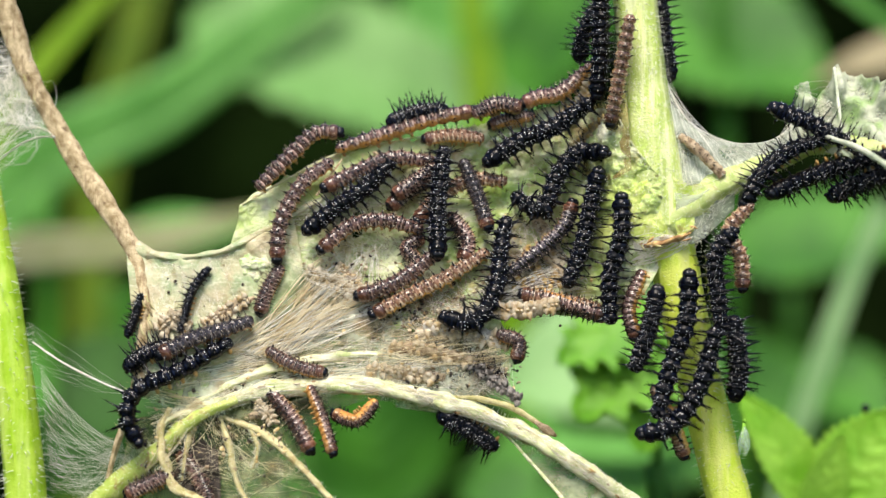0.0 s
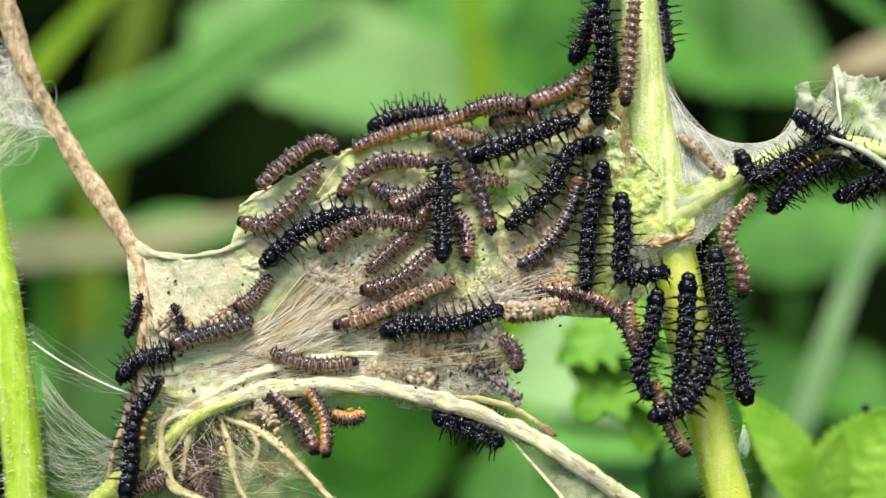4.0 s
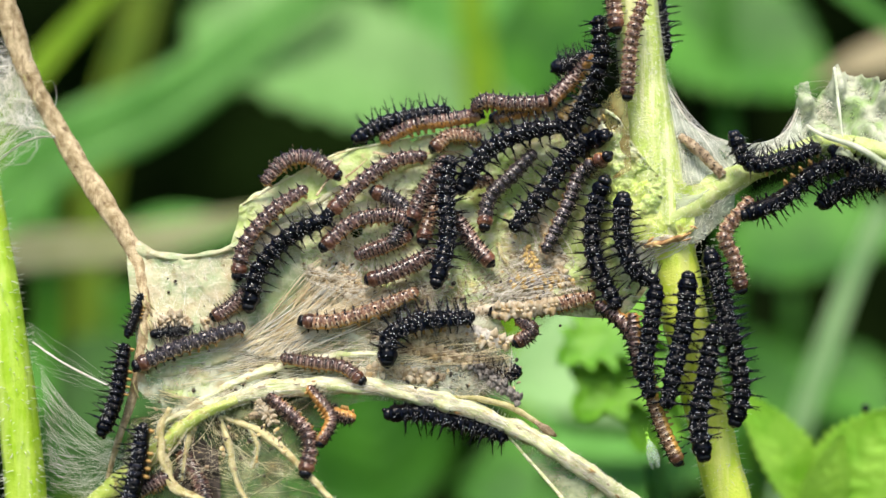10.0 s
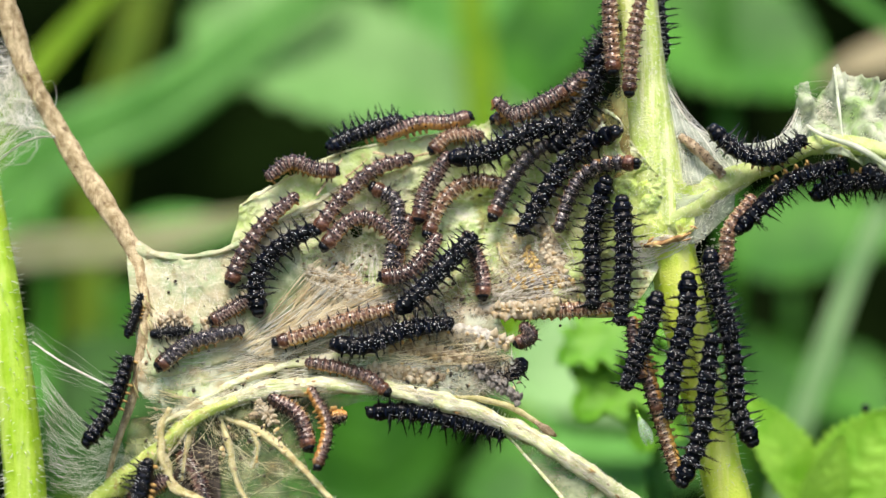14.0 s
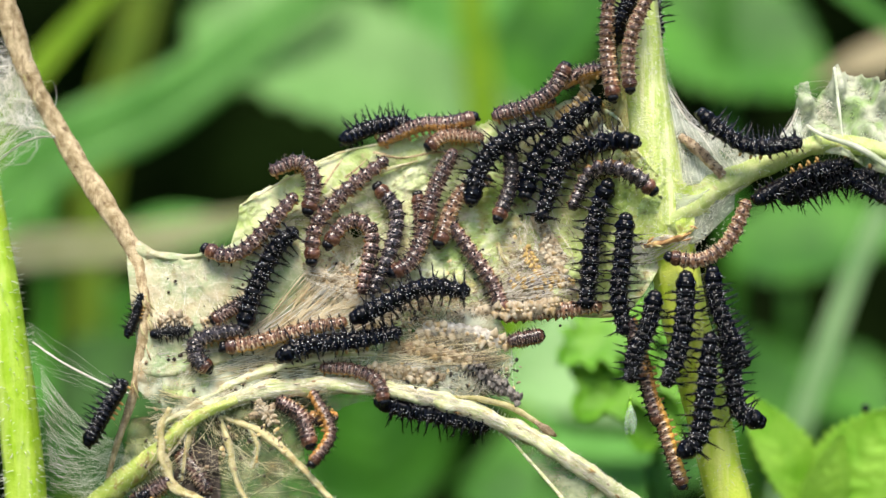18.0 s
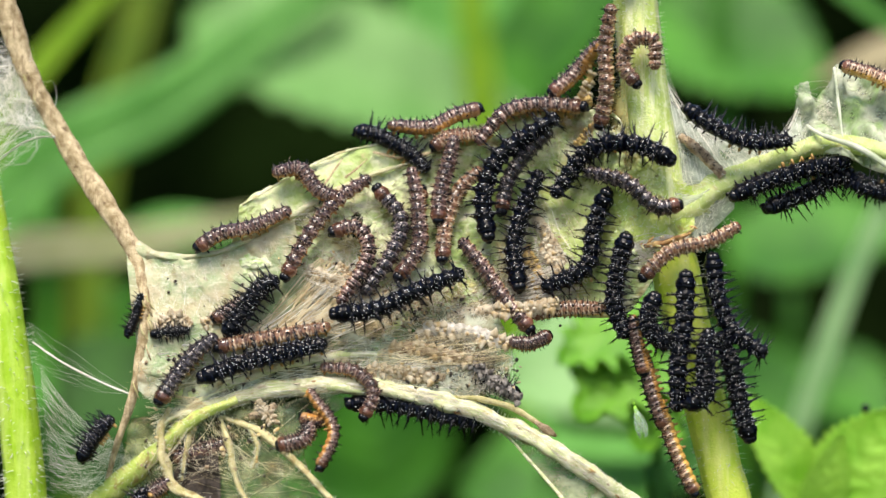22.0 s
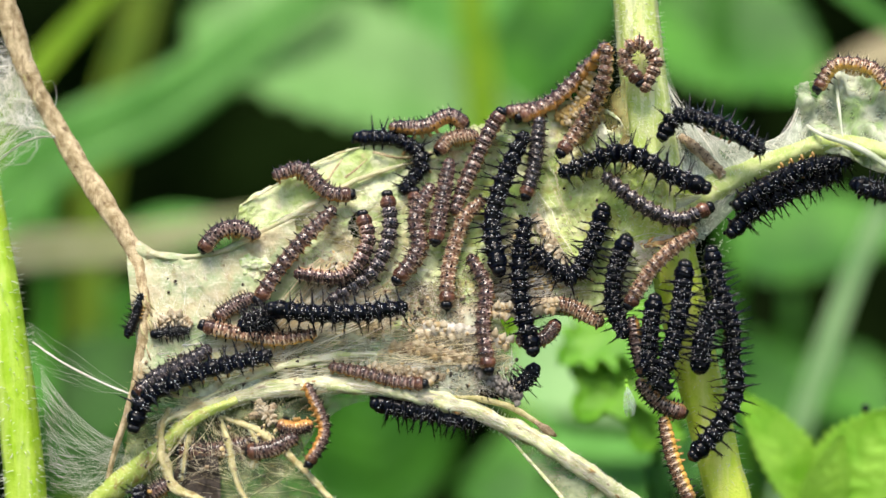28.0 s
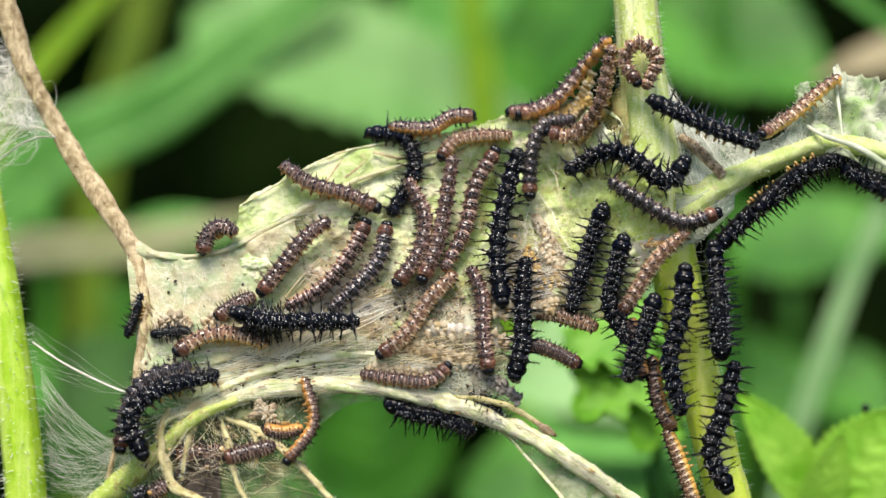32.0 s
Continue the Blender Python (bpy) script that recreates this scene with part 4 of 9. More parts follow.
part("torn_flake", tube(bmesh.new(), smooth([(15.7, -7.0, -29.7), (17.3, -7.5, -30.9), (19.6, -7.0, -32.3)], 8), (0.3, 0.8, 0.2), 7, 0, 0, 0.5, 0.4), SHED, webbed, "pale torn flake").location = HERE

# the withered leaf below
withered = tagged(empty("withered_leaf", (-43.0, -6.1, -28.8)), "withered brown skeleton of a leaf with tan veins", "leaf")
SPOT = -withered.location
part("leaf_stalk", tube(bmesh.new(), smooth([(-72.9, 2.0, -61.3), (-61.0, -2.0, -45.6), (-55.1, -4.0, -40.1), (-48.4, -6.0, -34.2), (-42.8, -7.5, -29.3), (-35.5, -7.5, -26.0)], 30), (2.6, 2.3, 2.1, 1.8, 1.2, 0.6), 14, 5, 0.1, 0.35), WILTED_STALK, withered, "green leaf stalk").location = SPOT
for path, r in (([(-47.4, -5.9, -27.5), (-48.8, -6.8, -31.2), (-48.0, -8.0, -36.9), (-45.7, -9.3, -41.1), (-41.9, -10.3, -42.8), (-37.0, -11.0, -43.7)], (0.4, 0.8, 0.8, 0.7, 0.6, 0.3)),
                ([(-38.6, -6.1, -29.1), (-36.8, -8.0, -34.0), (-35.4, -10.0, -39.5), (-33.1, -11.2, -43.2)], (0.4, 0.5, 0.45, 0.3)),
                ([(-38.1, -6.1, -29.1), (-30.6, -7.3, -32.1), (-24.6, -9.3, -37.2), (-18.7, -10.8, -43.2)], (0.4, 0.6, 0.5, 0.4)),
                ([(-43.0, -6.1, -28.8), (-44.2, -7.6, -34.0), (-44.8, -9.1, -39.6)], (0.6, 0.4, 0.2)),
                ([(-33.6, -6.6, -30.4), (-32.0, -8.1, -33.9), (-32.5, -9.5, -37.6)], (0.4, 0.3, 0.2))):
    path = smooth(path, 40)
    part("vein", tube(bmesh.new(), [tuple(v) for v in path], r, 10, 3, 0.12, 1.0), DRY_VEIN, withered).location = SPOT
    part("vein_fuzz", (lambda b: (hairs(b, path, r, 260, 0.9, rnd, 0.035), b)[1])(bmesh.new()), HAIR, withered).location = SPOT
path = smooth([(-72.9, 2.0, -61.3), (-61.0, -2.0, -45.6), (-55.1, -4.0, -40.1), (-48.4, -6.0, -34.2), (-42.8, -7.5, -29.3), (-35.5, -7.5, -26.0)], 30)
part("stalk_hair", (lambda b: (hairs(b, path, (2.6, 2.3, 2.1, 1.8, 1.2, 0.6), 900, 1.3, rnd, 0.05), b)[1])(bmesh.new()), HAIR, withered).location = SPOT
skin_between("blade", [(-55.9, -7.9, -39.8), (-49.7, -9.6, -44.4), (-41.8, -10.8, -46.1), (-33.0, -11.6, -46.0), (-21.5, -11.2, -44.1)], [(-54.7, -6.5, -29.7), (-48.3, -6.3, -28.8), (-42.5, -6.1, -28.6), (-34.7, -5.4, -27.4), (-25.9, -5.9, -28.8)], 22, VEIL, withered, SPOT, 3.0, 5.0, 3.0, 0.25, 50)
# Near-black sheet standing for shade inside the hollow; the next patch is silk.
skin_between("shade_and_veil_patch", [(-46.9, -9.0, -40.6), (-42.8, -10.3, -43.3), (-37.9, -10.8, -43.2)], [(-45.2, -7.5, -34.0), (-42.3, -7.4, -33.0), (-38.8, -8.2, -34.9)], 18, FRASS_AND_SHADE, withered, SPOT, 2.6, 6.0, 1.2, 0.3, 40, ragged=1.6)
skin_between("shade_and_veil_patch", [(-40.4, -7.2, -32.1), (-34.5, -7.7, -33.0), (-27.7, -7.3, -32.1)], [(-39.6, -6.0, -28.8), (-33.8, -5.2, -26.9), (-27.9, -4.7, -26.0)], 14, VEIL, withered, SPOT, 3.0, 8.0, 1.0, 0.3, 40)

# ---- silk ----
def strands(name, lines, mat, label):
    """Many fine threads as one mesh. lines: (points, radius), in mm."""
    verts, faces = [], []
    for pts, r in lines:
        start = len(verts)
        n = len(pts)
        for i in range(n):
            d = (pts[min(i + 1, n - 1)] - pts[max(i - 1, 0)]).normalized()
            side = d.orthogonal().normalized()
            up = d.cross(side)
            for a in (0, 2.094, 4.189):
                verts.append((pts[i] + side * math.cos(a) * r + up * math.sin(a) * r) * MM)
        for i in range(n - 1):
            for k in range(3):
                a, b = start + 3 * i + k, start + 3 * i + (k + 1) % 3
                faces.append((a, b, b + 3, a + 3))
    mesh = bpy.data.meshes.new(name)
    mesh.from_pydata(verts, [], faces)
    mesh.materials.append(mat)
    return tagged(new(name, mesh), label, "silk", kind="stuff")


def fan(count, a0, a1, b0, b1, r, rnd, lay=0.5, sag=0.0, wild=1.5, hug=True):
    """Threads from anywhere between a0 and a1 to anywhere between b0 and b1, lying on the leaf or hanging free."""
    out = []
    for _ in range(count):
        a = Vector(a0).lerp(Vector(a1), rnd.random())
        b = Vector(b0).lerp(Vector(b1), rnd.random())
        bow = Vector((rnd.uniform(-wild, wild), rnd.uniform(-0.6, 0.6), rnd.uniform(-wild, wild) - sag * (a - b).length * rnd.uniform(0.5, 1.4)))
        pts = []
        for i in range(9):
            s = i / 8
            v = a.lerp(b, s) + bow * (4 * s * (1 - s)) + Vector((noise.noise(a + Vector((s * 4, 0, 0))), 0, noise.noise(b + Vector((0, s * 4, 0))))) * wild * 0.3
            if hug:
                v.y = rest_y(v.x, v.z) - lay * (0.3 + rnd.random() * 0.3 + 2.0 * s * (1 - s))
            pts.append(v)
        out.append((pts, r * (rnd.uniform(0.35, 0.8) if rnd.random() < 0.6 else rnd.uniform(0.9, 1.7))))
    return out


SADDLE = [(37.8, 1.5, 38.6), (39.6, 1.2, 30.0), (43.6, 0.8, 22.8), (50.0, 0.5, 19.2), (56.4, 0.5, 18.8), (61.0, 1.2, 21.0), (63.8, 2.0, 26.4)]
SADDLE_FOOT = [(38.6, -2.5, 14.0), (41.0, -3.0, 11.2), (45.1, -3.0, 11.5), (51.3, -1.5, 12.8), (58.4, -1.0, 16.0), (63.5, -0.5, 17.9)]
rnd = random.Random(11)
tan, pale, grey = [], [], []
pale += fan(46, (-32.2, -1.8, -16.8), (-26.3, -0.8, -11.9), (-14.4, -0.4, -5.9), (-6.3, -2.7, -12.8), 0.045, rnd)
pale += fan(29, (-14.3, -1.6, -11.8), (-12.4, -1.1, -8.9), (-23.4, 0.3, -0.9), (-10.4, 1.3, 1.1), 0.04, rnd)
tan += fan(17, (-30.2, -1.5, -15.8), (-28.0, -4.2, -24.5), (1.6, -4.0, -14.7), (11.4, -5.2, -19.5), 0.042, rnd, wild=2.5)
tan += fan(13, (-47.5, -5.2, -24.5), (-36.1, -2.8, -19.7), (-22.3, -1.7, -15.8), (-14.2, -3.8, -20.6), 0.037, rnd)
tan += fan(11, (-28.3, -0.8, -11.9), (-22.3, -1.5, -14.8), (-12.3, -1.4, -9.9), (-2.4, -4.0, -15.7), 0.081, rnd)
tan += fan(8, (-22.4, 0.3, -0.9), (-10.4, 1.1, 0.1), (-22.3, -0.7, -9.9), (-8.4, -1.4, -8.9), 0.062, rnd, wild=4)
pale += fan(38, (-51.7, -3.7, -15.7), (-44.6, -5.0, -24.5), (-34.3, -0.9, -11.9), (-22.2, -2.7, -19.7), 0.04, rnd)
pale += fan(14, (-22.1, -4.3, -24.5), (-8.2, -5.4, -24.4), (-14.3, -2.3, -14.8), (10.4, -4.3, -15.7), 0.045, rnd, wild=2.5)
pale += fan(17, (11.8, 3.8, 6.2), (17.9, 4.6, 11.3), (14.6, -0.7, -5.9), (25.6, -0.2, -2.9), 0.034, rnd, wild=2.5)
pale += fan(17, (9.7, 2.1, 1.1), (11.6, 0.1, -3.9), (21.7, 1.4, 1.1), (26.5, -1.5, -7.9), 0.034, rnd, wild=2.5)
pale += fan(6, (10.9, -4.0, -14.7), (12.2, -3.9, -14.7), (10.4, -6.0, -24.4), (12.5, -5.9, -24.4), 0.015, rnd, wild=0.6)
pale += fan(29, (-32.1, -2.6, -19.7), (-26.3, -1.5, -15.8), (-22.4, -0.2, -5.9), (-12.4, 0.9, 0.1), 0.045, rnd, wild=2)
pale += fan(16, (-39.7, -4.9, -25.5), (-26.1, -3.5, -22.6), (-14.2, -3.5, -19.7), (7.5, -5.3, -19.5), 0.05, rnd, wild=2)
pale += fan(25, (6.6, -1.2, -6.9), (9.5, -3.1, -11.8), (19.6, 0.4, -2.9), (25.5, -1.1, -7.9), 0.04, rnd, wild=2)
pale += fan(25, (-35.5, 0.7, 2.1), (-18.6, 2.9, 11.2), (-18.5, 0.9, 2.1), (-2.4, 4.8, 11.3), 0.025, rnd, wild=2.5)
pale += fan(13, (11.8, 6.3, 19.5), (27.8, 2.1, 21.3), (17.8, 4.1, 9.2), (29.4, -1.9, 11.0), 0.019, rnd, wild=2.5)
tan += fan(25, (-44.5, -5.8, -27.4), (-22.0, -4.7, -25.5), (-47.0, -8.3, -37.8), (-21.7, -9.7, -38.6), 0.012, rnd, wild=3)
pale += fan(20, (-44.9, -3.0, -16.7), (-30.9, -4.6, -25.5), (-8.3, -2.8, -13.8), (11.4, -6.0, -24.4), 0.036, rnd, wild=3)
pale += fan(16, (-30.3, -0.8, -11.9), (-22.1, -4.3, -24.5), (-14.3, -1.6, -11.8), (3.5, -6.2, -25.4), 0.034, rnd, wild=4)
pale += fan(38, (-52.5, 0.4, -2.9), (-36.4, 0.3, -0.9), (-51.6, -4.6, -19.6), (-35.2, -1.7, -15.8), 0.015, rnd, wild=3)
pale += fan(38, (-34.4, 0.4, 0.1), (-16.5, 2.6, 9.2), (-26.3, -0.8, -11.9), (-2.4, 1.5, 0.1), 0.015, rnd, wild=3)
tan += fan(15, (9.8, 6.2, 18.5), (27.8, 1.9, 20.2), (11.7, 2.1, 1.1), (28.4, -1.7, 2.1), 0.031, rnd, wild=4)
tan += fan(21, (-22.4, 0.4, 0.1), (-8.5, 1.8, 2.1), (-28.3, -0.8, -11.9), (-12.3, -1.8, -11.8), 0.031, rnd, wild=4)
grey += fan(29, (6.6, -0.8, -5.9), (6.5, -3.1, -11.8), (21.6, 0.0, -3.9), (24.5, -1.4, -9.9), 0.043, rnd, wild=2)
grey += fan(13, (-8.3, -2.2, -11.8), (-6.3, -4.0, -17.7), (9.5, -3.1, -11.8), (10.4, -4.3, -15.7), 0.043, rnd, wild=2)
grey += fan(25, (3.5, -5.3, -19.5), (5.5, -6.2, -25.4), (10.4, -5.4, -20.5), (13.3, -6.3, -27.3), 0.043, rnd, wild=1.5)
grey += fan(17, (9.7, 2.5, 2.1), (14.7, 3.0, 4.1), (11.6, 0.5, -2.9), (21.6, 0.6, -1.9), 0.043, rnd, wild=3)
matted = []
for cx, cz, wide, tall, many in ((-8, -10, 4, 2.5, 300), (-22, -16.5, 7, 2.0, 120), (-31, -15, 4, 3, 140), (11.5, -5, 5, 3, 420), (18, 0, 3, 3, 160), (0, -20, 7, 2.5, 200),
                                 (-16, -3, 4, 3, 60), (7, -21.5, 2.5, 2.5, 140), (-12, 4, 4, 3, 100), (-3, -8, 4, 1.5, 420), (4, -11, 4, 1.6, 220), (-4, -16, 6, 1.5, 200), (7, -19, 3, 2, 160), (20, -5, 3, 3, 140)):
    for _ in range(many):
        x, z, a = cx + wide * max(-1.5, min(1.5, rnd.gauss(0, 1))), cz + tall * max(-1.4, min(1.4, rnd.gauss(0, 1))), rnd.gauss(0.3, 0.9)
        long, curl = rnd.uniform(1.2, 4.0), rnd.uniform(-0.8, 0.8)
        pts = []
        for i in range(6):
            s = i / 5 - 0.5
            u, w = x + math.cos(a + curl * s) * long * s, z + math.sin(a + curl * s) * long * s
            pts.append(Vector((u, rest_y(u, w) - 0.35 - rnd.uniform(0, 0.25) - 0.5 * (0.25 - s * s), w)))
        (matted if rnd.random() < 0.55 else pale if rnd.random() < 0.6 else tan).append((pts, rnd.uniform(0.010, 0.036)))
pale += fan(26, (-31.1, -2.5, -19.7), (-24.3, -1.6, -15.8), (-14.4, -0.4, -5.9), (-4.4, -1.3, -7.9), 0.06, rnd, wild=1.5)
pale += fan(20, (4.6, -0.8, -5.9), (8.5, -3.1, -11.8), (19.7, 1.3, 0.1), (24.6, -0.5, -5.9), 0.055, rnd, wild=1.5)
pale += fan(12, (-22.1, -4.0, -23.6), (-14.2, -4.0, -21.6), (-2.4, -4.0, -15.7), (10.4, -5.2, -19.5), 0.055, rnd, wild=1.5)
tan += fan(10, (-9.0, -2.5, -19.0), (-6.0, -2.5, -17.0), (4.0, -1.0, -10.0), (8.0, -1.0, -8.5), 0.075, rnd, wild=1.2)
tan += fan(8, (-22.0, -2.5, -18.0), (-18.0, -2.5, -15.5), (-8.0, -1.0, -12.5), (-5.0, -1.0, -10.5), 0.07, rnd, wild=1.2)
tan += fan(5, (3.0, -4.0, -19.8), (4.0, -4.0, -19.0), (10.5, -4.0, -19.6), (11.5, -4.0, -18.8), 0.08, rnd, wild=0.8)
tan += fan(26, (-14.0, -4.0, -22.0), (-10.0, -3.0, -16.0), (5.0, -3.0, -13.0), (12.0, -4.0, -19.0), 0.05, rnd, lay=2.4, wild=2.0)
pale += fan(24, (8.0, -2.0, -7.0), (10.0, -2.0, -10.0), (20.0, 0.0, -3.0), (25.0, -1.0, -7.0), 0.04, rnd, lay=2.4)
pale += fan(30, (-26.0, -0.5, -3.0), (-22.0, -1.5, -8.0), (-15.0, -0.5, -4.0), (-12.0, -1.5, -10.0), 0.03, rnd, lay=2.2)
tan += fan(70, (-38.0, -2.0, -17.5), (-28.0, -3.0, -19.5), (-22.0, 0.0, -1.5), (-9.0, -1.0, -7.5), 0.075, rnd, lay=1.3, wild=1.5)
pale += fan(50, (-38.0, -2.0, -17.0), (-27.0, -3.0, -20.0), (-20.0, 0.0, -2.5), (-6.0, -1.0, -10.5), 0.065, rnd, lay=1.3, wild=1.5)
for _ in range(220):
    i = rnd.randrange(0, 50)
    turn_a, turn_b = rnd.uniform(-1.2, 1.2), rnd.uniform(-1.2, 1.2)
    pts = []
    for q in range(7):
        c, turn = Vector(line[min(59, i + q)]), turn_a + (turn_b - turn_a) * q / 6
        pts.append(c + Vector((0, -math.cos(turn), math.sin(turn))) * (1.56 + 0.12 * math.sin(q)))
    (pale if rnd.random() < 0.7 else tan).append((pts, rnd.uniform(0.015, 0.05)))
hub = fan(30, (-50.0, -7.5, -28.5), (-38.0, -7.0, -27.5), (-51.0, -9.0, -38.0), (-26.0, -9.0, -38.0), 0.028, rnd, wild=1.5, hug=False)
hub += fan(20, (-49.0, -8.0, -31.0), (-46.0, -10.5, -41.0), (-37.0, -9.0, -33.0), (-33.0, -11.0, -42.0), 0.02, rnd, wild=2.0, hug=False)
hub += fan(18, (-36.0, -9.0, -34.0), (-33.5, -11.0, -42.0), (-28.0, -8.5, -34.0), (-19.5, -11.0, -42.0), 0.018, rnd, wild=2.0, hug=False)
hub += fan(36, (-53.0, -5.0, -23.0), (-50.0, -7.0, -32.0), (-42.0, -7.0, -26.0), (-38.0, -7.0, -29.0), 0.03, rnd, wild=1.2, hug=False)
strands("silk_threads", hub, TAN_SILK, "tan silk threads matted round the withered veins")
strands("silk_threads", matted, MATTED, "matted brown hairs and silk on the eaten leaf")
strands("silk_threads", tan, TAN_SILK, "matted tan silk threads on the webbed leaf")
strands("silk_threads", pale, SILK, "fine pale silk threads stretched over the webbed leaf")
strands("silk_threads", grey, GREY_SILK, "soiled grey silk threads along the frayed leaf edge")
node = fan(46, (39.9, -5.0, 13.9), (44.0, -4.0, 0.1), (46.9, -4.0, 10.0), (53.1, -3.0, 11.0), 0.022, rnd, hug=False)
node += fan(60, (29.3, -3.0, 0.1), (33.1, -4.0, -2.9), (38.8, -6.0, 2.1), (43.8, -5.0, 2.1), 0.05, rnd, hug=False)
node += fan(60, (62.9, 4.0, 29.5), (64.4, -1.0, 17.0), (72.6, 4.0, 29.5), (81.6, 0.0, 16.1), 0.05, rnd, hug=False)
edge = [Vector(v) for v in smooth(SADDLE, 40)]
foot = [Vector(v) for v in smooth(SADDLE_FOOT, 40)]
node += [(edge, 0.12), ([v + Vector((0.2, -0.2, -0.5)) for v in edge], 0.05)]
for _ in range(170):
    i = rnd.randrange(40)
    k = max(0, min(39, i + rnd.randrange(-12, 13)))
    a, b = edge[i], foot[k]
    node.append(([a.lerp(b, q / 6) + Vector((0, -0.5 * math.sin(math.pi * q / 6), 0)) for q in range(7)], rnd.uniform(0.008, 0.024)))
strands("silk_threads", node, SILK, "fine white silk threads round the stem node")
side = fan(120, (-78.5, 8.0, 39.1), (-70.5, 7.0, 21.1), (-86.4, 7.0, 37.0), (-84.4, 7.0, 11.4), 0.022, rnd, wild=5, hug=False)
side += fan(90, (-79.5, 8.0, 35.5), (-74.4, 8.0, 24.8), (-82.3, 7.0, 24.7), (-73.1, 7.0, 21.1), 0.03, rnd, wild=5, hug=False)
side += fan(60, (-82.6, 8.0, 35.0), (-82.6, 8.0, 14.5), (-77.2, 7.0, 33.9), (-74.1, 7.0, 21.1), 0.03, rnd, wild=5, hug=False)
side += fan(3, (-82.3, 7.0, 14.4), (-82.1, 7.0, 13.9), (-70.2, 6.0, 20.5), (-70.0, 6.0, 20.1), 0.13, rnd, sag=-0.25, wild=0.3, hug=False)
side += fan(14, (-73.6, 1.0, -13.0), (-71.8, 1.0, -23.2), (-55.4, -2.0, -24.9), (-54.6, -3.0, -25.6), 0.009, rnd, sag=0.08, hug=False)
side += fan(80, (-71.8, 2.0, -21.0), (-69.8, 2.0, -45.0), (-57.0, -2.0, -33.0), (-53.0, -3.5, -39.0), 0.012, rnd, sag=0.12, wild=0.6, hug=False)
side += fan(50, (-70.6, 2.0, -38.0), (-64.0, 1.0, -46.5), (-58.0, -2.0, -34.0), (-52.0, -4.0, -40.0), 0.012, rnd, sag=0.04, wild=0.6, hug=False)
side += fan(24, (-70.8, 2.0, -30.0), (-69.8, 2.0, -42.0), (-63.0, 0.0, -44.0), (-58.0, -2.0, -45.5), 0.010, rnd, wild=0.8, hug=False)
side += fan(2, (-72.9, 0.5, -16.4), (-72.5, 0.5, -16.9), (-55.0, -3.0, -25.2), (-54.8, -3.0, -25.6), 0.09, rnd, sag=0.04, wild=0.3, hug=False)
strands("silk_threads", side, SILK, "loose white silk threads between the stems")


def gauze(name, low, high, rows, mat, label, wrinkle=0.8, seed=2.0):
    bm = sheet(bmesh.new(), [tuple(v) for v in smooth(low, 40)], [tuple(v) for v in smooth(high, 40)], rows, lambda x, z, y: y, 0.08, wrinkle, seed)
    return tagged(link_mesh(name, bm, mat), label, "silk")


gauze("silk_web", SADDLE_FOOT, SADDLE, 16, GAUZE, "grey silk saddle between the stem and the petiole")
gauze("silk_web", [(-84.4, 7.0, 8.3), (-80.3, 7.0, 19.6), (-75.7, 7.0, 21.8), (-70.0, 7.0, 20.1)], [(-84.7, 8.0, 39.1), (-80.7, 8.5, 36.6), (-78.1, 8.5, 35.1), (-71.3, 8.0, 23.2)], 20, NET, "white silk net beside the dry stalk", 2.0)
gauze("silk_web", [(40.9, -5.0, 0.9), (44.5, -4.0, 1.1), (47.6, -3.0, 3.6), (51.2, -2.0, 7.1)], [(40.4, -5.0, 9.9), (43.8, -5.0, 9.4), (47.4, -4.5, 10.9), (51.1, -3.0, 11.5)], 12, GAUZE, "silk film in the corner of the node", 0.6, 5.0)
gauze("silk_web", [(-34.6, 2.0, -44.4), (-28.4, 0.0, -40.9), (-24.2, -2.0, -34.7), (-20.7, -3.0, -30.1), (-14.2, -4.0, -26.7), (-2.4, -4.0, -27.0)], [(-45.4, 0.0, -35.9), (-38.0, -3.0, -32.6), (-30.9, -5.0, -28.9), (-24.9, -6.0, -25.9), (-16.1, -6.0, -24.6), (-2.4, -5.0, -25.9)], 18, SKIRT, "thin green-grey silk skirt under the main vein", 1.0, 7.0)
gauze("silk_web", [(-55.7, -1.0, -39.8), (-48.6, 1.0, -46.1), (-38.7, 2.0, -47.2), (-26.6, 2.0, -46.2)], [(-54.1, -4.0, -29.5), (-47.6, -5.0, -29.2), (-39.7, -5.0, -28.9), (-29.9, -5.0, -28.4)], 18, SKIRT, "thin silk veil over the withered leaf", 1.6, 9.0)
# ---- shed skins and droppings ----
def shed(points, r, mat, label, seed):
    """An empty crumpled skin with its rings still showing."""
    n = 40
    bm = bmesh.new()
    p = smooth(points, n)
    bead = [r * (0.86 + 0.14 * abs(math.sin(math.pi * i * 10 / n))) * (0.6 + 0.4 * math.sin(math.pi * (i + 2) / (n + 3))) for i in range(n)]
    tube(bm, p, bead, 10, 0, 0, 0.55, 0.55)
    thing = empty("shed_skin", points[0])
    part("skin", bm, mat, thing).location = -thing.location
    bm = bmesh.new()
    rnd = random.Random(seed)
    for i in range(4, n - 2, 4):
        for _ in range(3):
            a = rnd.uniform(0, 6.28)
            o = Vector((math.cos(a) * 0.6, -0.8, math.sin(a) * 0.6))
            spike(bm, Vector(p[i]) + o * r * 0.6, Vector(p[i]) + o * r * 1.5, 0.09, 4)
    part("bristle", bm, FRASS_AND_SHADE, thing).location = -thing.location
    return tagged(thing, label, "shed skin", group="shed skins")


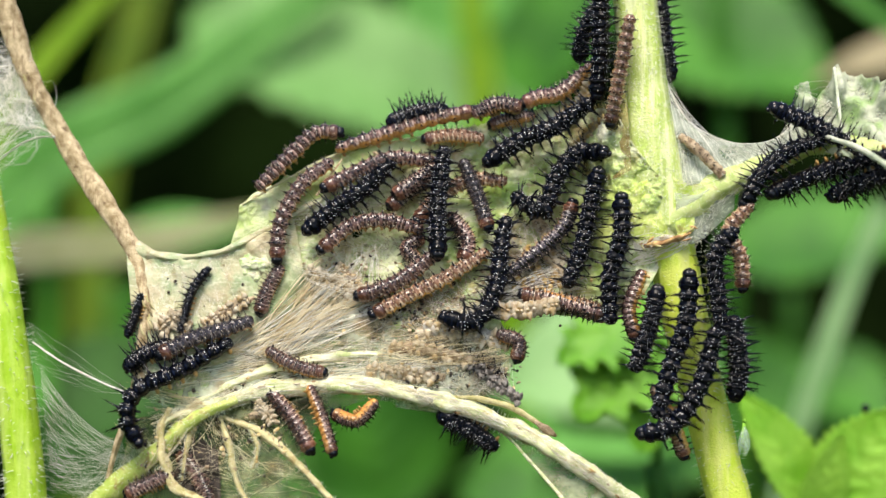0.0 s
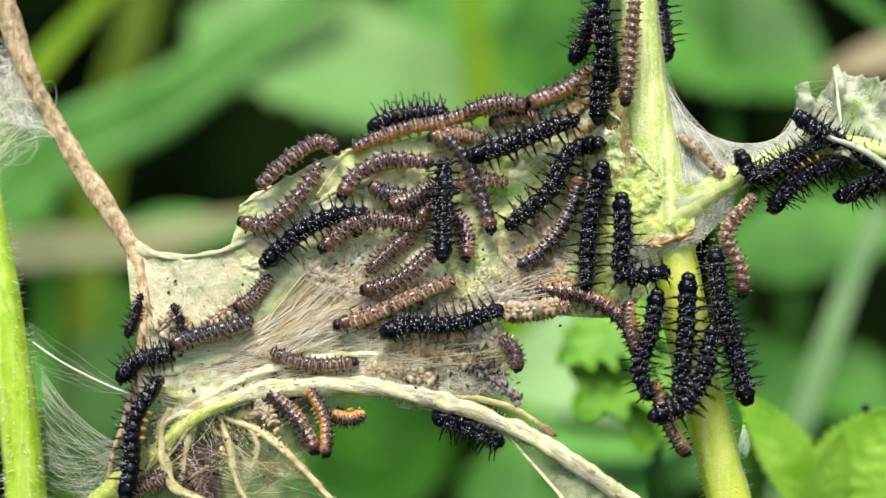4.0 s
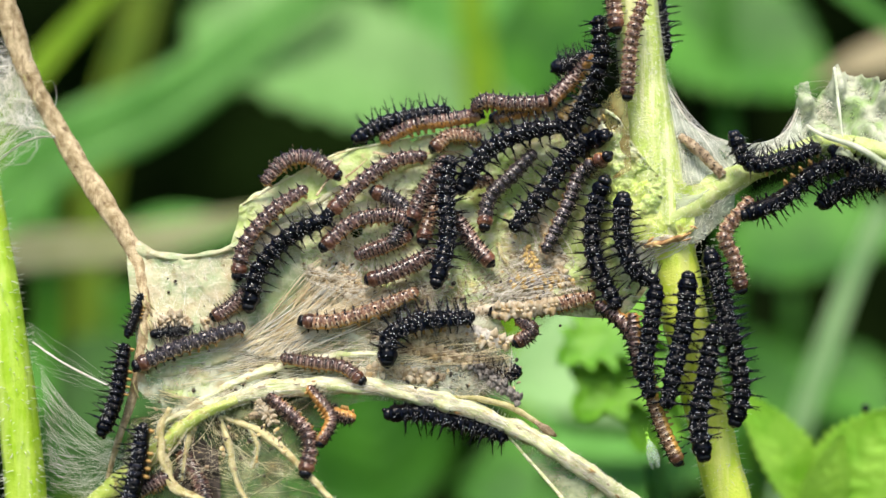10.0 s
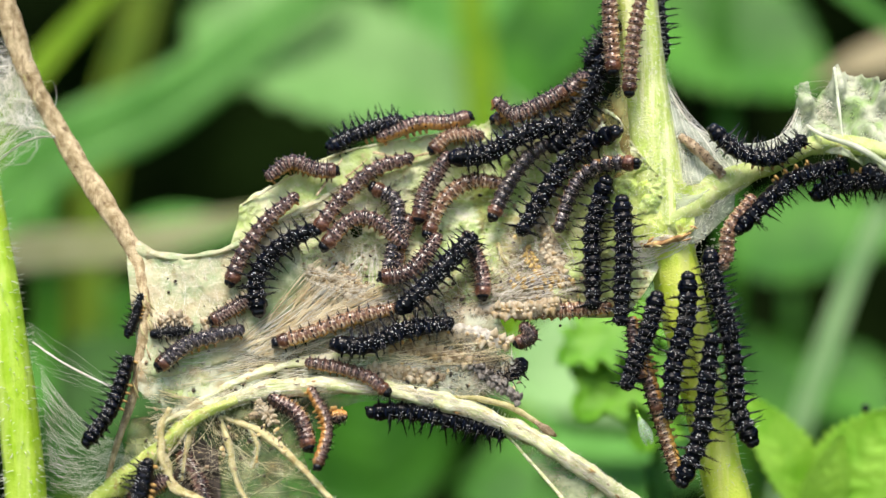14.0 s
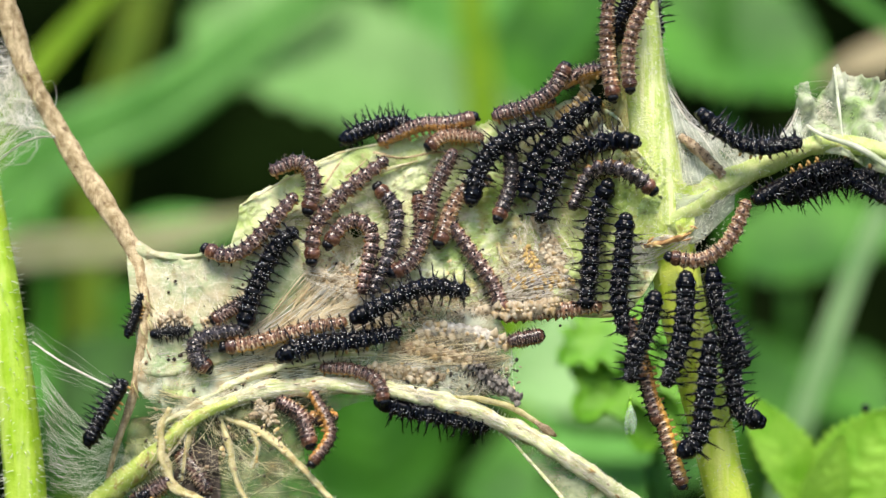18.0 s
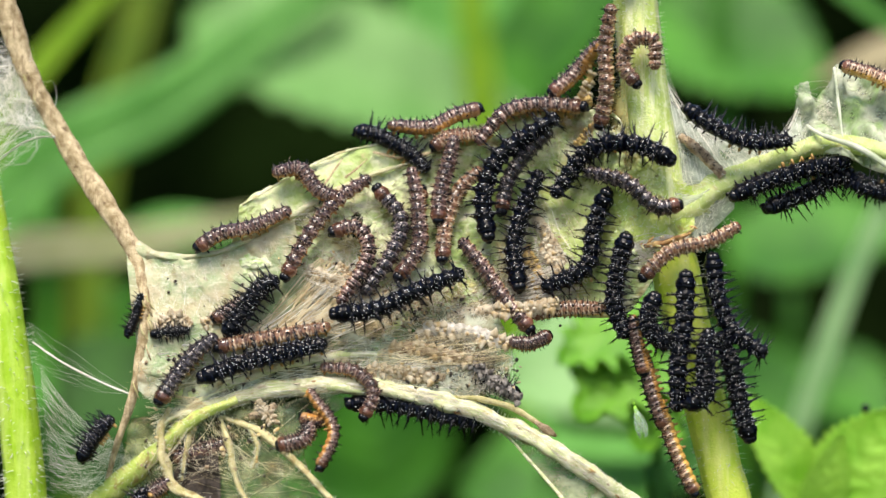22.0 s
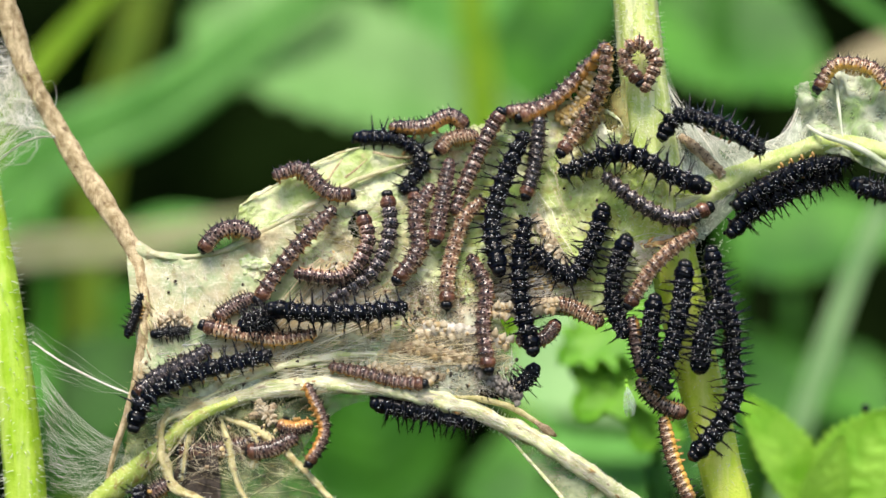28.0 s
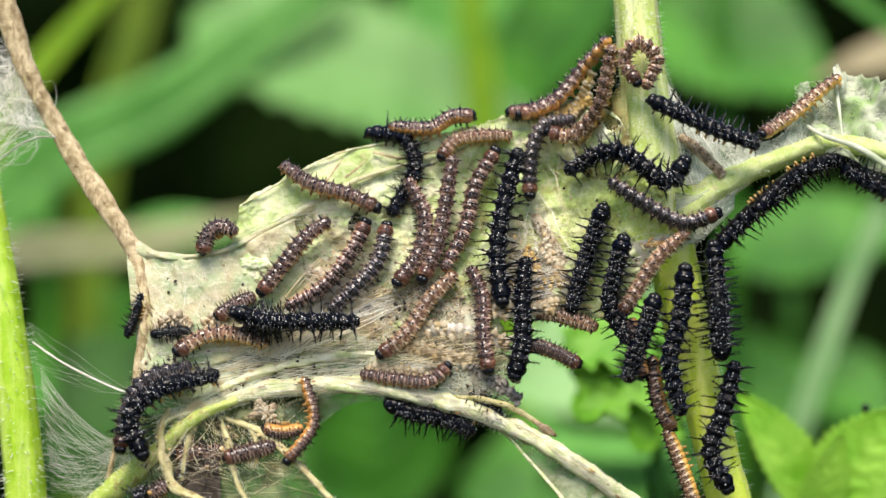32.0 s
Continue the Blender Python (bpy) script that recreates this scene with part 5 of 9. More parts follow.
shed([(41.8, -1.0, 20.0), (43.6, -3.0, 18.1), (46.0, -3.5, 15.9), (48.9, -4.0, 12.7)], 1.1, SHED, "grey empty caterpillar skin on the silk", 1)
shed([(-4.8, -3.5, -14.9), (0.6, -3.9, -14.7), (6.0, -4.3, -15.5), (10.9, -4.3, -15.9)], 1.5, PALE_SHED, "cream empty caterpillar skin on the silk", 2)
shed([(1.6, -3.0, -11.8), (7.5, -2.8, -11.0), (14.5, -2.4, -10.6)], 1.3, PALE_SHED, "cream empty caterpillar skin on the silk", 3)
shed([(-41.0, -1.7, -13.0), (-37.3, -1.0, -10.9), (-31.9, -0.4, -8.4)], 1.3, SHED, "yellowish empty caterpillar skin on the silk", 4)
shed([(16.3, 3.4, 6.2), (18.7, 2.0, 2.1), (21.6, 0.3, -2.9)], 1.3, PALE_SHED, "cream empty caterpillar skin on the silk", 5)
shed([(-12.2, -4.3, -21.6), (-6.3, -5.1, -22.3), (0.6, -5.6, -22.3)], 1.2, SHED, "yellowish empty caterpillar skin on the silk", 6)
shed([(-22.4, -0.0, -3.9), (-19.4, -0.4, -6.9), (-14.4, -0.9, -8.4)], 1.3, PALE_SHED, "cream empty caterpillar skin on the silk", 7)
shed([(-48.7, -2.7, -13.6), (-46.6, -2.1, -12.3), (-43.9, -2.2, -14.0)], 1.5, PALE_SHED, "cream crumpled skin beside the dry stalk", 8)
shed([(-33.7, -6.1, -29.1), (-30.8, -5.7, -28.3), (-29.1, -5.2, -27.0)], 0.9, SHED, "cream crumpled skin in the withered leaf", 9)



def husk(points, r, mat, tip_mat, label, seed, lift=0.1):
    """An empty moulted skin in the silk: sagging silvery rings, on each a pair of pointed bumps above and below, and thin black bristles."""
    rnd = random.Random(seed)
    n = 44
    flat = smooth(points, n)
    p = [Vector((x, rest_y(x, z) - r * lift, z + 0.3 * noise.noise(Vector((k * 0.2, seed, 7))))) for k, (x, z) in enumerate(flat)]
    thing = empty("moulted_skin", p[0])
    bm = bmesh.new()
    girth = [r * (0.62 + 0.2 * abs(math.sin(math.pi * i * 11 / n))) * (0.6 + 0.4 * math.sin(math.pi * (i + 3) / (n + 5))) for i in range(n)]
    tube(bm, p, girth, 14, 0, 0, 0.4, 0.6)
    part("skin", bm, mat, thing).location = -thing.location
    bristles = bmesh.new()
    for i in range(2, n - 1, 4):
        d = (p[min(i + 1, n - 1)] - p[i - 1]).normalized()
        across = d.cross(Vector((0, 1, 0))).normalized()
        for q, size in ((-1.0, 1.0), (1.0, 1.0), (0.05, 0.55)):
            if rnd.random() < 0.3:
                continue
            out = (across * q + Vector((0, -0.45 if abs(q) == 1 else -1.2, 0)) + d * rnd.uniform(-0.35, 0.35)).normalized()
            foot = p[i] + d * rnd.uniform(-0.25, 0.25) + out * girth[i] * 0.5
            long = r * size * rnd.uniform(0.5, 0.95)
            bump = tube(bmesh.new(), [foot, foot + out * long * 0.35, foot + out * long * 0.75 + d * 0.1, foot + out * long], (r * 0.40 * size, r * 0.36 * size, r * 0.16 * size, 0.03), 8, 0, 0, 0.3)
            part("bump", bump, tip_mat, thing).location = -thing.location
            if rnd.random() < 0.4:
                spike(bristles, foot + out * long * 0.7, foot + out * (long + rnd.uniform(0.5, 1.3)) + Vector((0, 0, -0.3)), 0.06, 4)
    part("bristle", bristles, FRASS_AND_SHADE, thing).location = -thing.location
    return tagged(thing, label, "moulted skin", group="moulted skins")


TIP = material("cream_bump", (0.58, 0.43, 0.22), (0.86, 0.80, 0.66), 1.6, 0.5, 0.3, see=0.4)
SILVER = material("silvery_shed_skin", (0.40, 0.36, 0.30), (0.80, 0.78, 0.72), 0.9, 0.4, 0.5, see=0.25)
ASH = material("ashen_shed_skin", (0.07, 0.06, 0.055), (0.36, 0.33, 0.30), 0.8, 0.5, 0.5, see=0.1)
GOLD = material("golden_bump", (0.46, 0.30, 0.09), (0.72, 0.54, 0.22), 0.8, 0.5, 0.3, see=0.2)
for points, r, mat, tip, label in (
        ([(-3.4, -13.7), (4.6, -14.7), (11.6, -16.6)], 1.9, SILVER, TIP, "silvery cream moulted skin with rows of pointed bumps"),
        ([(-9.4, -17.2), (-2.4, -17.6), (4.6, -19.6)], 1.6, SHED, TIP, "tan moulted skin with cream bumps in the silk"),
        ([(4.8, -19.8), (9.4, -23.2), (13.4, -26.2)], 1.5, ASH, ASH, "ashen grey moulted skin at the frayed leaf edge"),
        ([(-13.4, -21.0), (-7.4, -21.4), (-1.4, -22.6)], 1.5, PALE_SHED, TIP, "pinkish tan moulted skin above the main vein"),
        ([(8.6, -10.7), (14.4, -10.6), (20.2, -9.6)], 1.8, PALE_SHED, TIP, "bright cream moulted skin with rows of pointed bumps"),
        ([(11.4, -5.6), (16.6, -6.2), (22.6, -5.2)], 1.4, ASH, GOLD, "grey moulted skin with golden bumps under white threads"),
        ([(17.6, 1.2), (19.8, -2.4), (21.6, -6.2)], 1.4, PALE_SHED, TIP, "cream moulted skin hanging in the silk"),
        ([(14.6, 0.4), (16.0, -2.6), (17.6, -5.0)], 1.1, SHED, GOLD, "tan moulted skin hanging in the silk"),
        ([(-24.0, -3.6), (-19.6, -5.6), (-14.6, -8.6)], 1.5, PALE_SHED, TIP, "pale moulted skin crumpled among silk threads"),
        ([(-18.6, -2.6), (-16.0, -5.4), (-14.0, -7.6)], 1.1, SHED, TIP, "tan moulted skin crumpled among silk threads"),
        ([(-49.6, -14.6), (-47.2, -12.4), (-44.2, -14.0)], 2.0, PALE_SHED, PALE_SHED, "greyish pale moulted skin beside the dry stalk"),
        ([(-42.2, -13.4), (-38.4, -11.0), (-34.6, -8.8)], 1.4, SHED, TIP, "orange-brown and cream moulted skin on the membrane"),
        ([(21.6, 22.4), (25.0, 27.0), (26.8, 31.4)], 1.2, GOLD, TIP, "golden moulted skin against the stem"),
        ([(20.2, 23.6), (23.4, 25.6), (26.6, 26.6)], 1.1, GOLD, GOLD, "golden moulted skin against the stem"),
        ([(24.0, 18.6), (26.4, 21.4), (28.6, 23.0)], 1.0, SHED, GOLD, "brown moulted skin against the stem"),
        ([(-32.6, -26.9), (-30.4, -28.4), (-29.2, -30.0)], 1.3, PALE_SHED, PALE_SHED, "pinkish tan moulted skin in the withered leaf")):
    husk(points, r, mat, tip, label, round(points[0][0] * 10), 1.6 if "bright" in label else 0.3)

crumbs = {0: ([], []), 1: ([], []), 2: ([], []), 3: ([], [])}
rnd = random.Random(31)
for cx, cz, spread_x, spread_z, many in ((-18, -6, 9, 6, 110), (-12, -12, 14, 4, 120), (12, -7, 12, 4, 190), (-4, -11, 6, 4, 110), (16, 3, 7, 7, 35), (-30, -22, 14, 4, 70), (2, -22, 12, 4, 120), (-40, -33, 12, 7, 120), (-28, -31, 10, 5, 70), (22, 14, 8, 6, 14)):
    for _ in range(many):
        x, z = rnd.gauss(cx, spread_x * 0.6), rnd.gauss(cz, spread_z * 0.6)
        if z > 22 or (x > 14 and z < -12) or (z < -24.5 and not -55 < x < -27) or z > 12 + 0.3 * x + 12 or x < -52:
            continue
        verts, faces = crumbs[rnd.choice((0, 1, 1, 2, 2, 3) if z > -24 else (1, 2, 2, 2, 3))]
        start = len(verts)
        c = Vector((x, rest_y(x, z) - rnd.uniform(0.0, 0.7), z))
        long = rnd.uniform(0.1, 0.5)
        wide = long * rnd.uniform(0.25, 0.8)
        turn = Euler((rnd.uniform(-0.6, 0.6), rnd.uniform(0, 6.28), rnd.uniform(-0.6, 0.6))).to_matrix()
        bend = rnd.uniform(0.1, 0.35)
        for s in (-1, 0, 1):
            for q, h in ((-1, 0.0), (0, -0.1), (1, 0.0), (0, 0.1)):
                verts.append((c + turn @ Vector((s * long, h - bend * (1 - s * s), q * wide * (1.2 - 0.5 * abs(s) + rnd.uniform(-0.3, 0.3))))) * MM)
        for r in (0, 4):
            for k in range(4):
                faces.append((start + r + k, start + r + (k + 1) % 4, start + r + 4 + (k + 1) % 4, start + r + 4 + k))
        faces += [(start, start + 3, start + 2, start + 1), (start + 8, start + 9, start + 10, start + 11)]
for key, mat, label in ((0, PALE_SHED, "cream scraps of shed skin caught in the silk"), (1, SHED, "tan leaf crumbs caught in the silk"), (2, FRASS_AND_SHADE, "dark brown leaf crumbs caught in the silk"), (3, YELLOW_SHED, "yellow and cream skin scraps caught in the silk")):
    mesh = bpy.data.meshes.new("debris")
    mesh.from_pydata(crumbs[key][0], [], crumbs[key][1])
    mesh.materials.append(mat)
    tagged(new("debris", mesh), label, "debris", kind="stuff")

pellets = bmesh.new()
rnd = random.Random(21)
for x0, x1, z0, z1, many in ((-52, -30, -20, -2, 14), (-25, 10, -25, -12, 34), (5, 30, -14, 15, 20), (-50, -30, -29, -25, 8), (8, 14, -26, -18, 8)):
    for _ in range(many):
        x, z, r = rnd.uniform(x0, x1), rnd.uniform(z0, z1), rnd.uniform(0.12, 0.4)
        bmesh.ops.create_icosphere(pellets, subdivisions=1, radius=r * MM, matrix=Matrix.Translation(Vector((x, rest_y(x, z) - 0.2, z)) * MM) @ Matrix.Diagonal((1, 1, rnd.uniform(0.6, 1.3), 1)))
tagged(link_mesh("droppings", pellets, FRASS_AND_SHADE), "dark caterpillar droppings stuck in the silk", "droppings", kind="stuff")

# ---- small insects ----
def midge():
    """A tiny green fly with clear wings."""
    thing = tagged(empty("fly"), "tiny pale green fly with clear veined wings", "fly")
    bm = bmesh.new()
    tube(bm, [(0, 0, 1.6), (0, -0.2, 0.6), (0, 0, -0.8), (0, 0.1, -1.8)], (0.25, 0.4, 0.35, 0.15), 8)
    part("abdomen", bm, FRESH, thing)
    bm = bmesh.new()
    bmesh.ops.create_uvsphere(bm, u_segments=8, v_segments=6, radius=0.35 * MM, matrix=Matrix.Translation((0, -0.1 * MM, 1.9 * MM)))
    part("head", bm, FRESH, thing)
    for dx, lean in ((-0.5, 0.5), (0.35, 0.3), (0.75, 0.1)):
        part("wing", blade_mesh([(0, -0.3, 1.0), (dx * 0.8, -0.4 - lean, -0.8), (dx, -0.3 - lean, -2.8), (dx * 0.9, -0.2, -4.0)], (0.3, 0.8, 1.0, 0.3), 0.05), WING, thing)
    for dx in (-0.3, 0.3):
        bm = bmesh.new()
        spike(bm, (0, -0.2, 2.0), (dx * 2.5, -0.8, 4.0), 0.05, 3)
        part("antenna", bm, FRESH, thing)
    return thing


FLY = midge()
bug = tagged(empty("beetle", (86.3, 45.0, -32.8)), "small dark beetle sitting on a leaf", "beetle")
bm = bmesh.new()
tube(bm, [(0, 0, 1.2), (0, 0, 0.8), (0, 0, -0.6), (0, 0, -1.2)], (0.3, 0.8, 0.8, 0.3), 8)
part("body", bm, BLACK_HORN, bug)

# ---- caterpillars ----
def segment_mesh(name, mat, dot_mat, taper, dots, size, seed, hairy, waist=0.73, pale_side=0):
    """One body ring, 1 mm in radius: a plump main fold and two lesser ones along x, swollen on the flanks, with rows of small warts."""
    rnd = random.Random(seed)
    bm = bmesh.new()
    rings = []

    def girth(s):
        r = waist + (1 - waist) * math.sin(math.pi * s) ** 0.55
        for at, width, high in ((0.62, 0.13, 0.055), (0.34, 0.08, 0.045), (0.14, 0.06, 0.035), (0.88, 0.06, 0.03)):
            r += high * math.exp(-((s - at) / width) ** 2) - high * 0.5
        return r * (1 - taper * (1 - s) ** 2.4)

    for i in range(23):
        s = i / 22
        x = (s - 0.5) * 1.75
        r = girth(s) * (0.85 if i in (0, 22) else 1.0)
        ring = []
        for k in range(20):
            a = 2 * math.pi * k / 20
            swell = 1 + 0.05 * noise.noise(Vector((math.cos(a) * 1.8 + seed * 3.1, math.sin(a) * 1.8, x * 2.4)))
            for side in (-0.12, math.pi + 0.12):
                gap = math.atan2(math.sin(a - side), math.cos(a - side))
                swell += 0.09 * math.exp(-(gap / 0.28) ** 2) * math.sin(math.pi * s) ** 2
            ring.append(bm.verts.new(Vector((x + 0.035 * math.sin(3 * a + seed), r * swell * math.cos(a), r * 0.95 * swell * math.sin(a))) * MM))
        rings.append(ring)
    for a, b in zip(rings, rings[1:]):
        for k in range(20):
            bm.faces.new((a[k], b[k], b[(k + 1) % 20], a[(k + 1) % 20]))
    bm.faces.new(rings[0])
    bm.faces.new(rings[-1][::-1])
    skin_faces = len(bm.faces)

    def wart(q, a, w):
        r = girth(q) * 0.99
        c = Vector(((q - 0.5) * 1.75, r * math.cos(a), r * 0.95 * math.sin(a)))
        out = Vector((0, math.cos(a), math.sin(a)))
        side = Vector((1, 0, 0))
        up = out.cross(side)
        ring = [bm.verts.new((c + (side * math.cos(t) + up * math.sin(t)) * w) * MM) for t in (0, 1.257, 2.513, 3.770, 5.027)]
        top = bm.verts.new((c + out * w * 0.8) * MM)
        for t in range(5):
            bm.faces.new((ring[t], ring[(t + 1) % 5], top))

    for s in (0.16, 0.40, 0.64):
        for k in range(dots):
            a = 2 * math.pi * (k + rnd.uniform(-0.35, 0.35)) / dots
            if math.sin(a) < -0.55 or rnd.random() < 0.28:
                continue
            wart(s + rnd.uniform(-0.07, 0.07), a, size * rnd.uniform(0.45, 1.35))
    for _ in range(pale_side):
        a = rnd.gauss(0.02, 0.2)
        wart(rnd.uniform(0.1, 0.9), a if rnd.random() < 0.5 else math.pi - a, rnd.uniform(0.04, 0.11))
    for _ in range(hairy):
        a, x = rnd.uniform(-0.5, math.pi + 0.5), rnd.uniform(-0.6, 0.6)
        out = Vector((rnd.uniform(-0.4, 0.4), math.cos(a), math.sin(a))).normalized()
        c = Vector((x, 0.95 * math.cos(a), 0.9 * math.sin(a)))
        spike(bm, c, c + out * rnd.uniform(0.35, 0.8), 0.022, 3)
    mesh = finish(name, bm, mat)
    mesh.materials.append(dot_mat)
    for p in mesh.polygons[skin_faces:]:
        p.material_index = 1
    return mesh


def finish(name, bm, mat):
    mesh = bpy.data.meshes.new(name)
    bm.to_mesh(mesh)
    bm.free()
    for p in mesh.polygons:
        p.use_smooth = True
    mesh.materials.append(mat)
    return mesh


def spine_mesh(name, mat, deg, length, thick, seed):
    """One branched spine standing off a body ring; deg: its turn from the back."""
    rnd = random.Random(seed)
    bm = bmesh.new()
    a = radians(90 + deg + rnd.uniform(-12, 12))
    out = Vector((rnd.uniform(-0.55, 0.4), math.cos(a), math.sin(a))).normalized()
    base = Vector((rnd.uniform(-0.15, 0.15), math.cos(a) * 0.85, math.sin(a) * 0.85))
    reach = length * rnd.uniform(0.65, 1.15)
    spike(bm, base, base + out * reach * 0.45, thick * 1.3, 6)
    spike(bm, base, base + out * (reach + 0.1), thick * 0.75, 5)
    for _ in range(5):
        q = base + out * reach * rnd.uniform(0.25, 0.8)
        spike(bm, q, q + (out + Vector((rnd.uniform(-1, 1), rnd.uniform(-1, 1), rnd.uniform(-1, 1)))).normalized() * length * 0.28, thick * 0.28, 3)
    return finish(name, bm, mat)


def leg_mesh(name, mat, side, r, length):
    """A stub leg under a ring."""
    bm = bmesh.new()
    base, tip = Vector((0, 0.4 * side, -0.7)), Vector((0.05, 0.62 * side, -0.75 - length))
    tube(bm, [tuple(base), tuple(base.lerp(tip, 0.6)), tuple(tip)], (r, r * 0.9, r * 0.55), 7)
    return finish(name, bm, mat)


def head_mesh(name, mat):
    """A glossy head capsule of two lobes with small jaws."""
    bm = bmesh.new()
    for y in (-0.2, 0.2):
        bmesh.ops.create_uvsphere(bm, u_segments=16, v_segments=10, radius=0.62, matrix=Matrix.Translation((0.05, y, 0.05)) @ Matrix.Diagonal((0.9, 0.88, 1.0, 1)))
    bmesh.ops.create_uvsphere(bm, u_segments=10, v_segments=6, radius=0.3, matrix=Matrix.Translation((0.45, 0, -0.4)) @ Matrix.Diagonal((0.9, 1.2, 0.8, 1)))
    for v in bm.verts:
        v.co *= MM
    mesh = bpy.data.meshes.new(name)
    bm.to_mesh(mesh)
    bm.free()
    for p in mesh.polygons:
        p.use_smooth = True
    mesh.materials.append(mat)
    return mesh


RINGS = 12
PARTS = {}
for key, hide, dot, dots, size, spine, thick, hairy, waist, sides in (("black", BLACK_SKIN, WART, 15, 0.055, 1.75, 0.19, 4, 0.76, 0), ("brown", BROWN_SKIN, FLECK, 9, 0.040, 0.62, 0.17, 6, 0.72, 12),
                                                                     ("grey", GREY_SKIN, FLECK, 8, 0.036, 0.62, 0.17, 6, 0.72, 8), ("copper", COPPER_SKIN, FLECK, 11, 0.045, 0.60, 0.16, 10, 0.74, 18)):
    PARTS[key] = {
        "ring": [segment_mesh(key + "_ring", hide, dot, 0.0, dots, size, n, hairy, waist, sides) for n in range(3)], "neck": segment_mesh(key + "_neck", hide if key == "black" else COLLAR, dot, -0.1, 5, size, 5, hairy, waist),
        "tail": segment_mesh(key + "_tail", hide, dot, 0.3, dots, size, 9, hairy, 0.7), "head": head_mesh(key + "_head", BLACK_HORN),
        "spine": [[spine_mesh(key + "_spine", BLACK_HORN, d, spine, thick, 10 * v + n) for n, d in enumerate((-92, -58, -22, 22, 58, 92))] for v in range(4)],
        "leg": [leg_mesh(key + "_leg", BLACK_HORN, y, 0.16, 0.5) for y in (-1, 1)], "proleg": [leg_mesh(key + "_proleg", OCHRE, y, 0.27, 0.45) for y in (-1, 1)]}


def caterpillar(key, label):
    """A caterpillar of a head and twelve rings; spines and legs sit on their ring."""
    kit = PARTS[key]
    thing = tagged(empty("caterpillar"), label, "caterpillar", group="caterpillars of the nest")
    head = new("head", kit["head"])
    head.parent = thing
    tagged(head, "glossy black head")
    body = [head]
    for i in range(RINGS):
        ring = new("body_ring", kit["tail"] if i == RINGS - 1 else kit["neck"] if i == 0 else kit["ring"][i % 3])
        ring.parent = thing
        body.append(ring)
        if i > 0:
            for mesh in kit["spine"][i % 4]:
                new("spine", mesh).parent = ring
        for mesh in kit["leg"] if i < 3 else kit["proleg"] if i in (5, 6, 7, 8, 11) else ():
            new("leg" if i < 3 else "proleg", mesh).parent = ring
    return thing, body


def black_caterpillar(label=""):
    return caterpillar("black", label or "black spiny caterpillar speckled with white dots")


def brown_caterpillar(label=""):
    return caterpillar("brown", label or "reddish-brown ringed caterpillar with short dark spines")


def grey_caterpillar(label=""):
    return caterpillar("grey", label or "dark grey-brown ringed caterpillar with short spines")


def copper_caterpillar(label=""):
    return caterpillar("copper", label or "copper-brown ringed caterpillar with pale flecks")


DORSAL = {"front": (0, -1, 0.15), "up": (0, -0.35, 1), "down": (0, -0.3, -1), "left": (-1, -0.35, 0), "right": (1, -0.35, 0), "upfront": (0, -1, 1)}


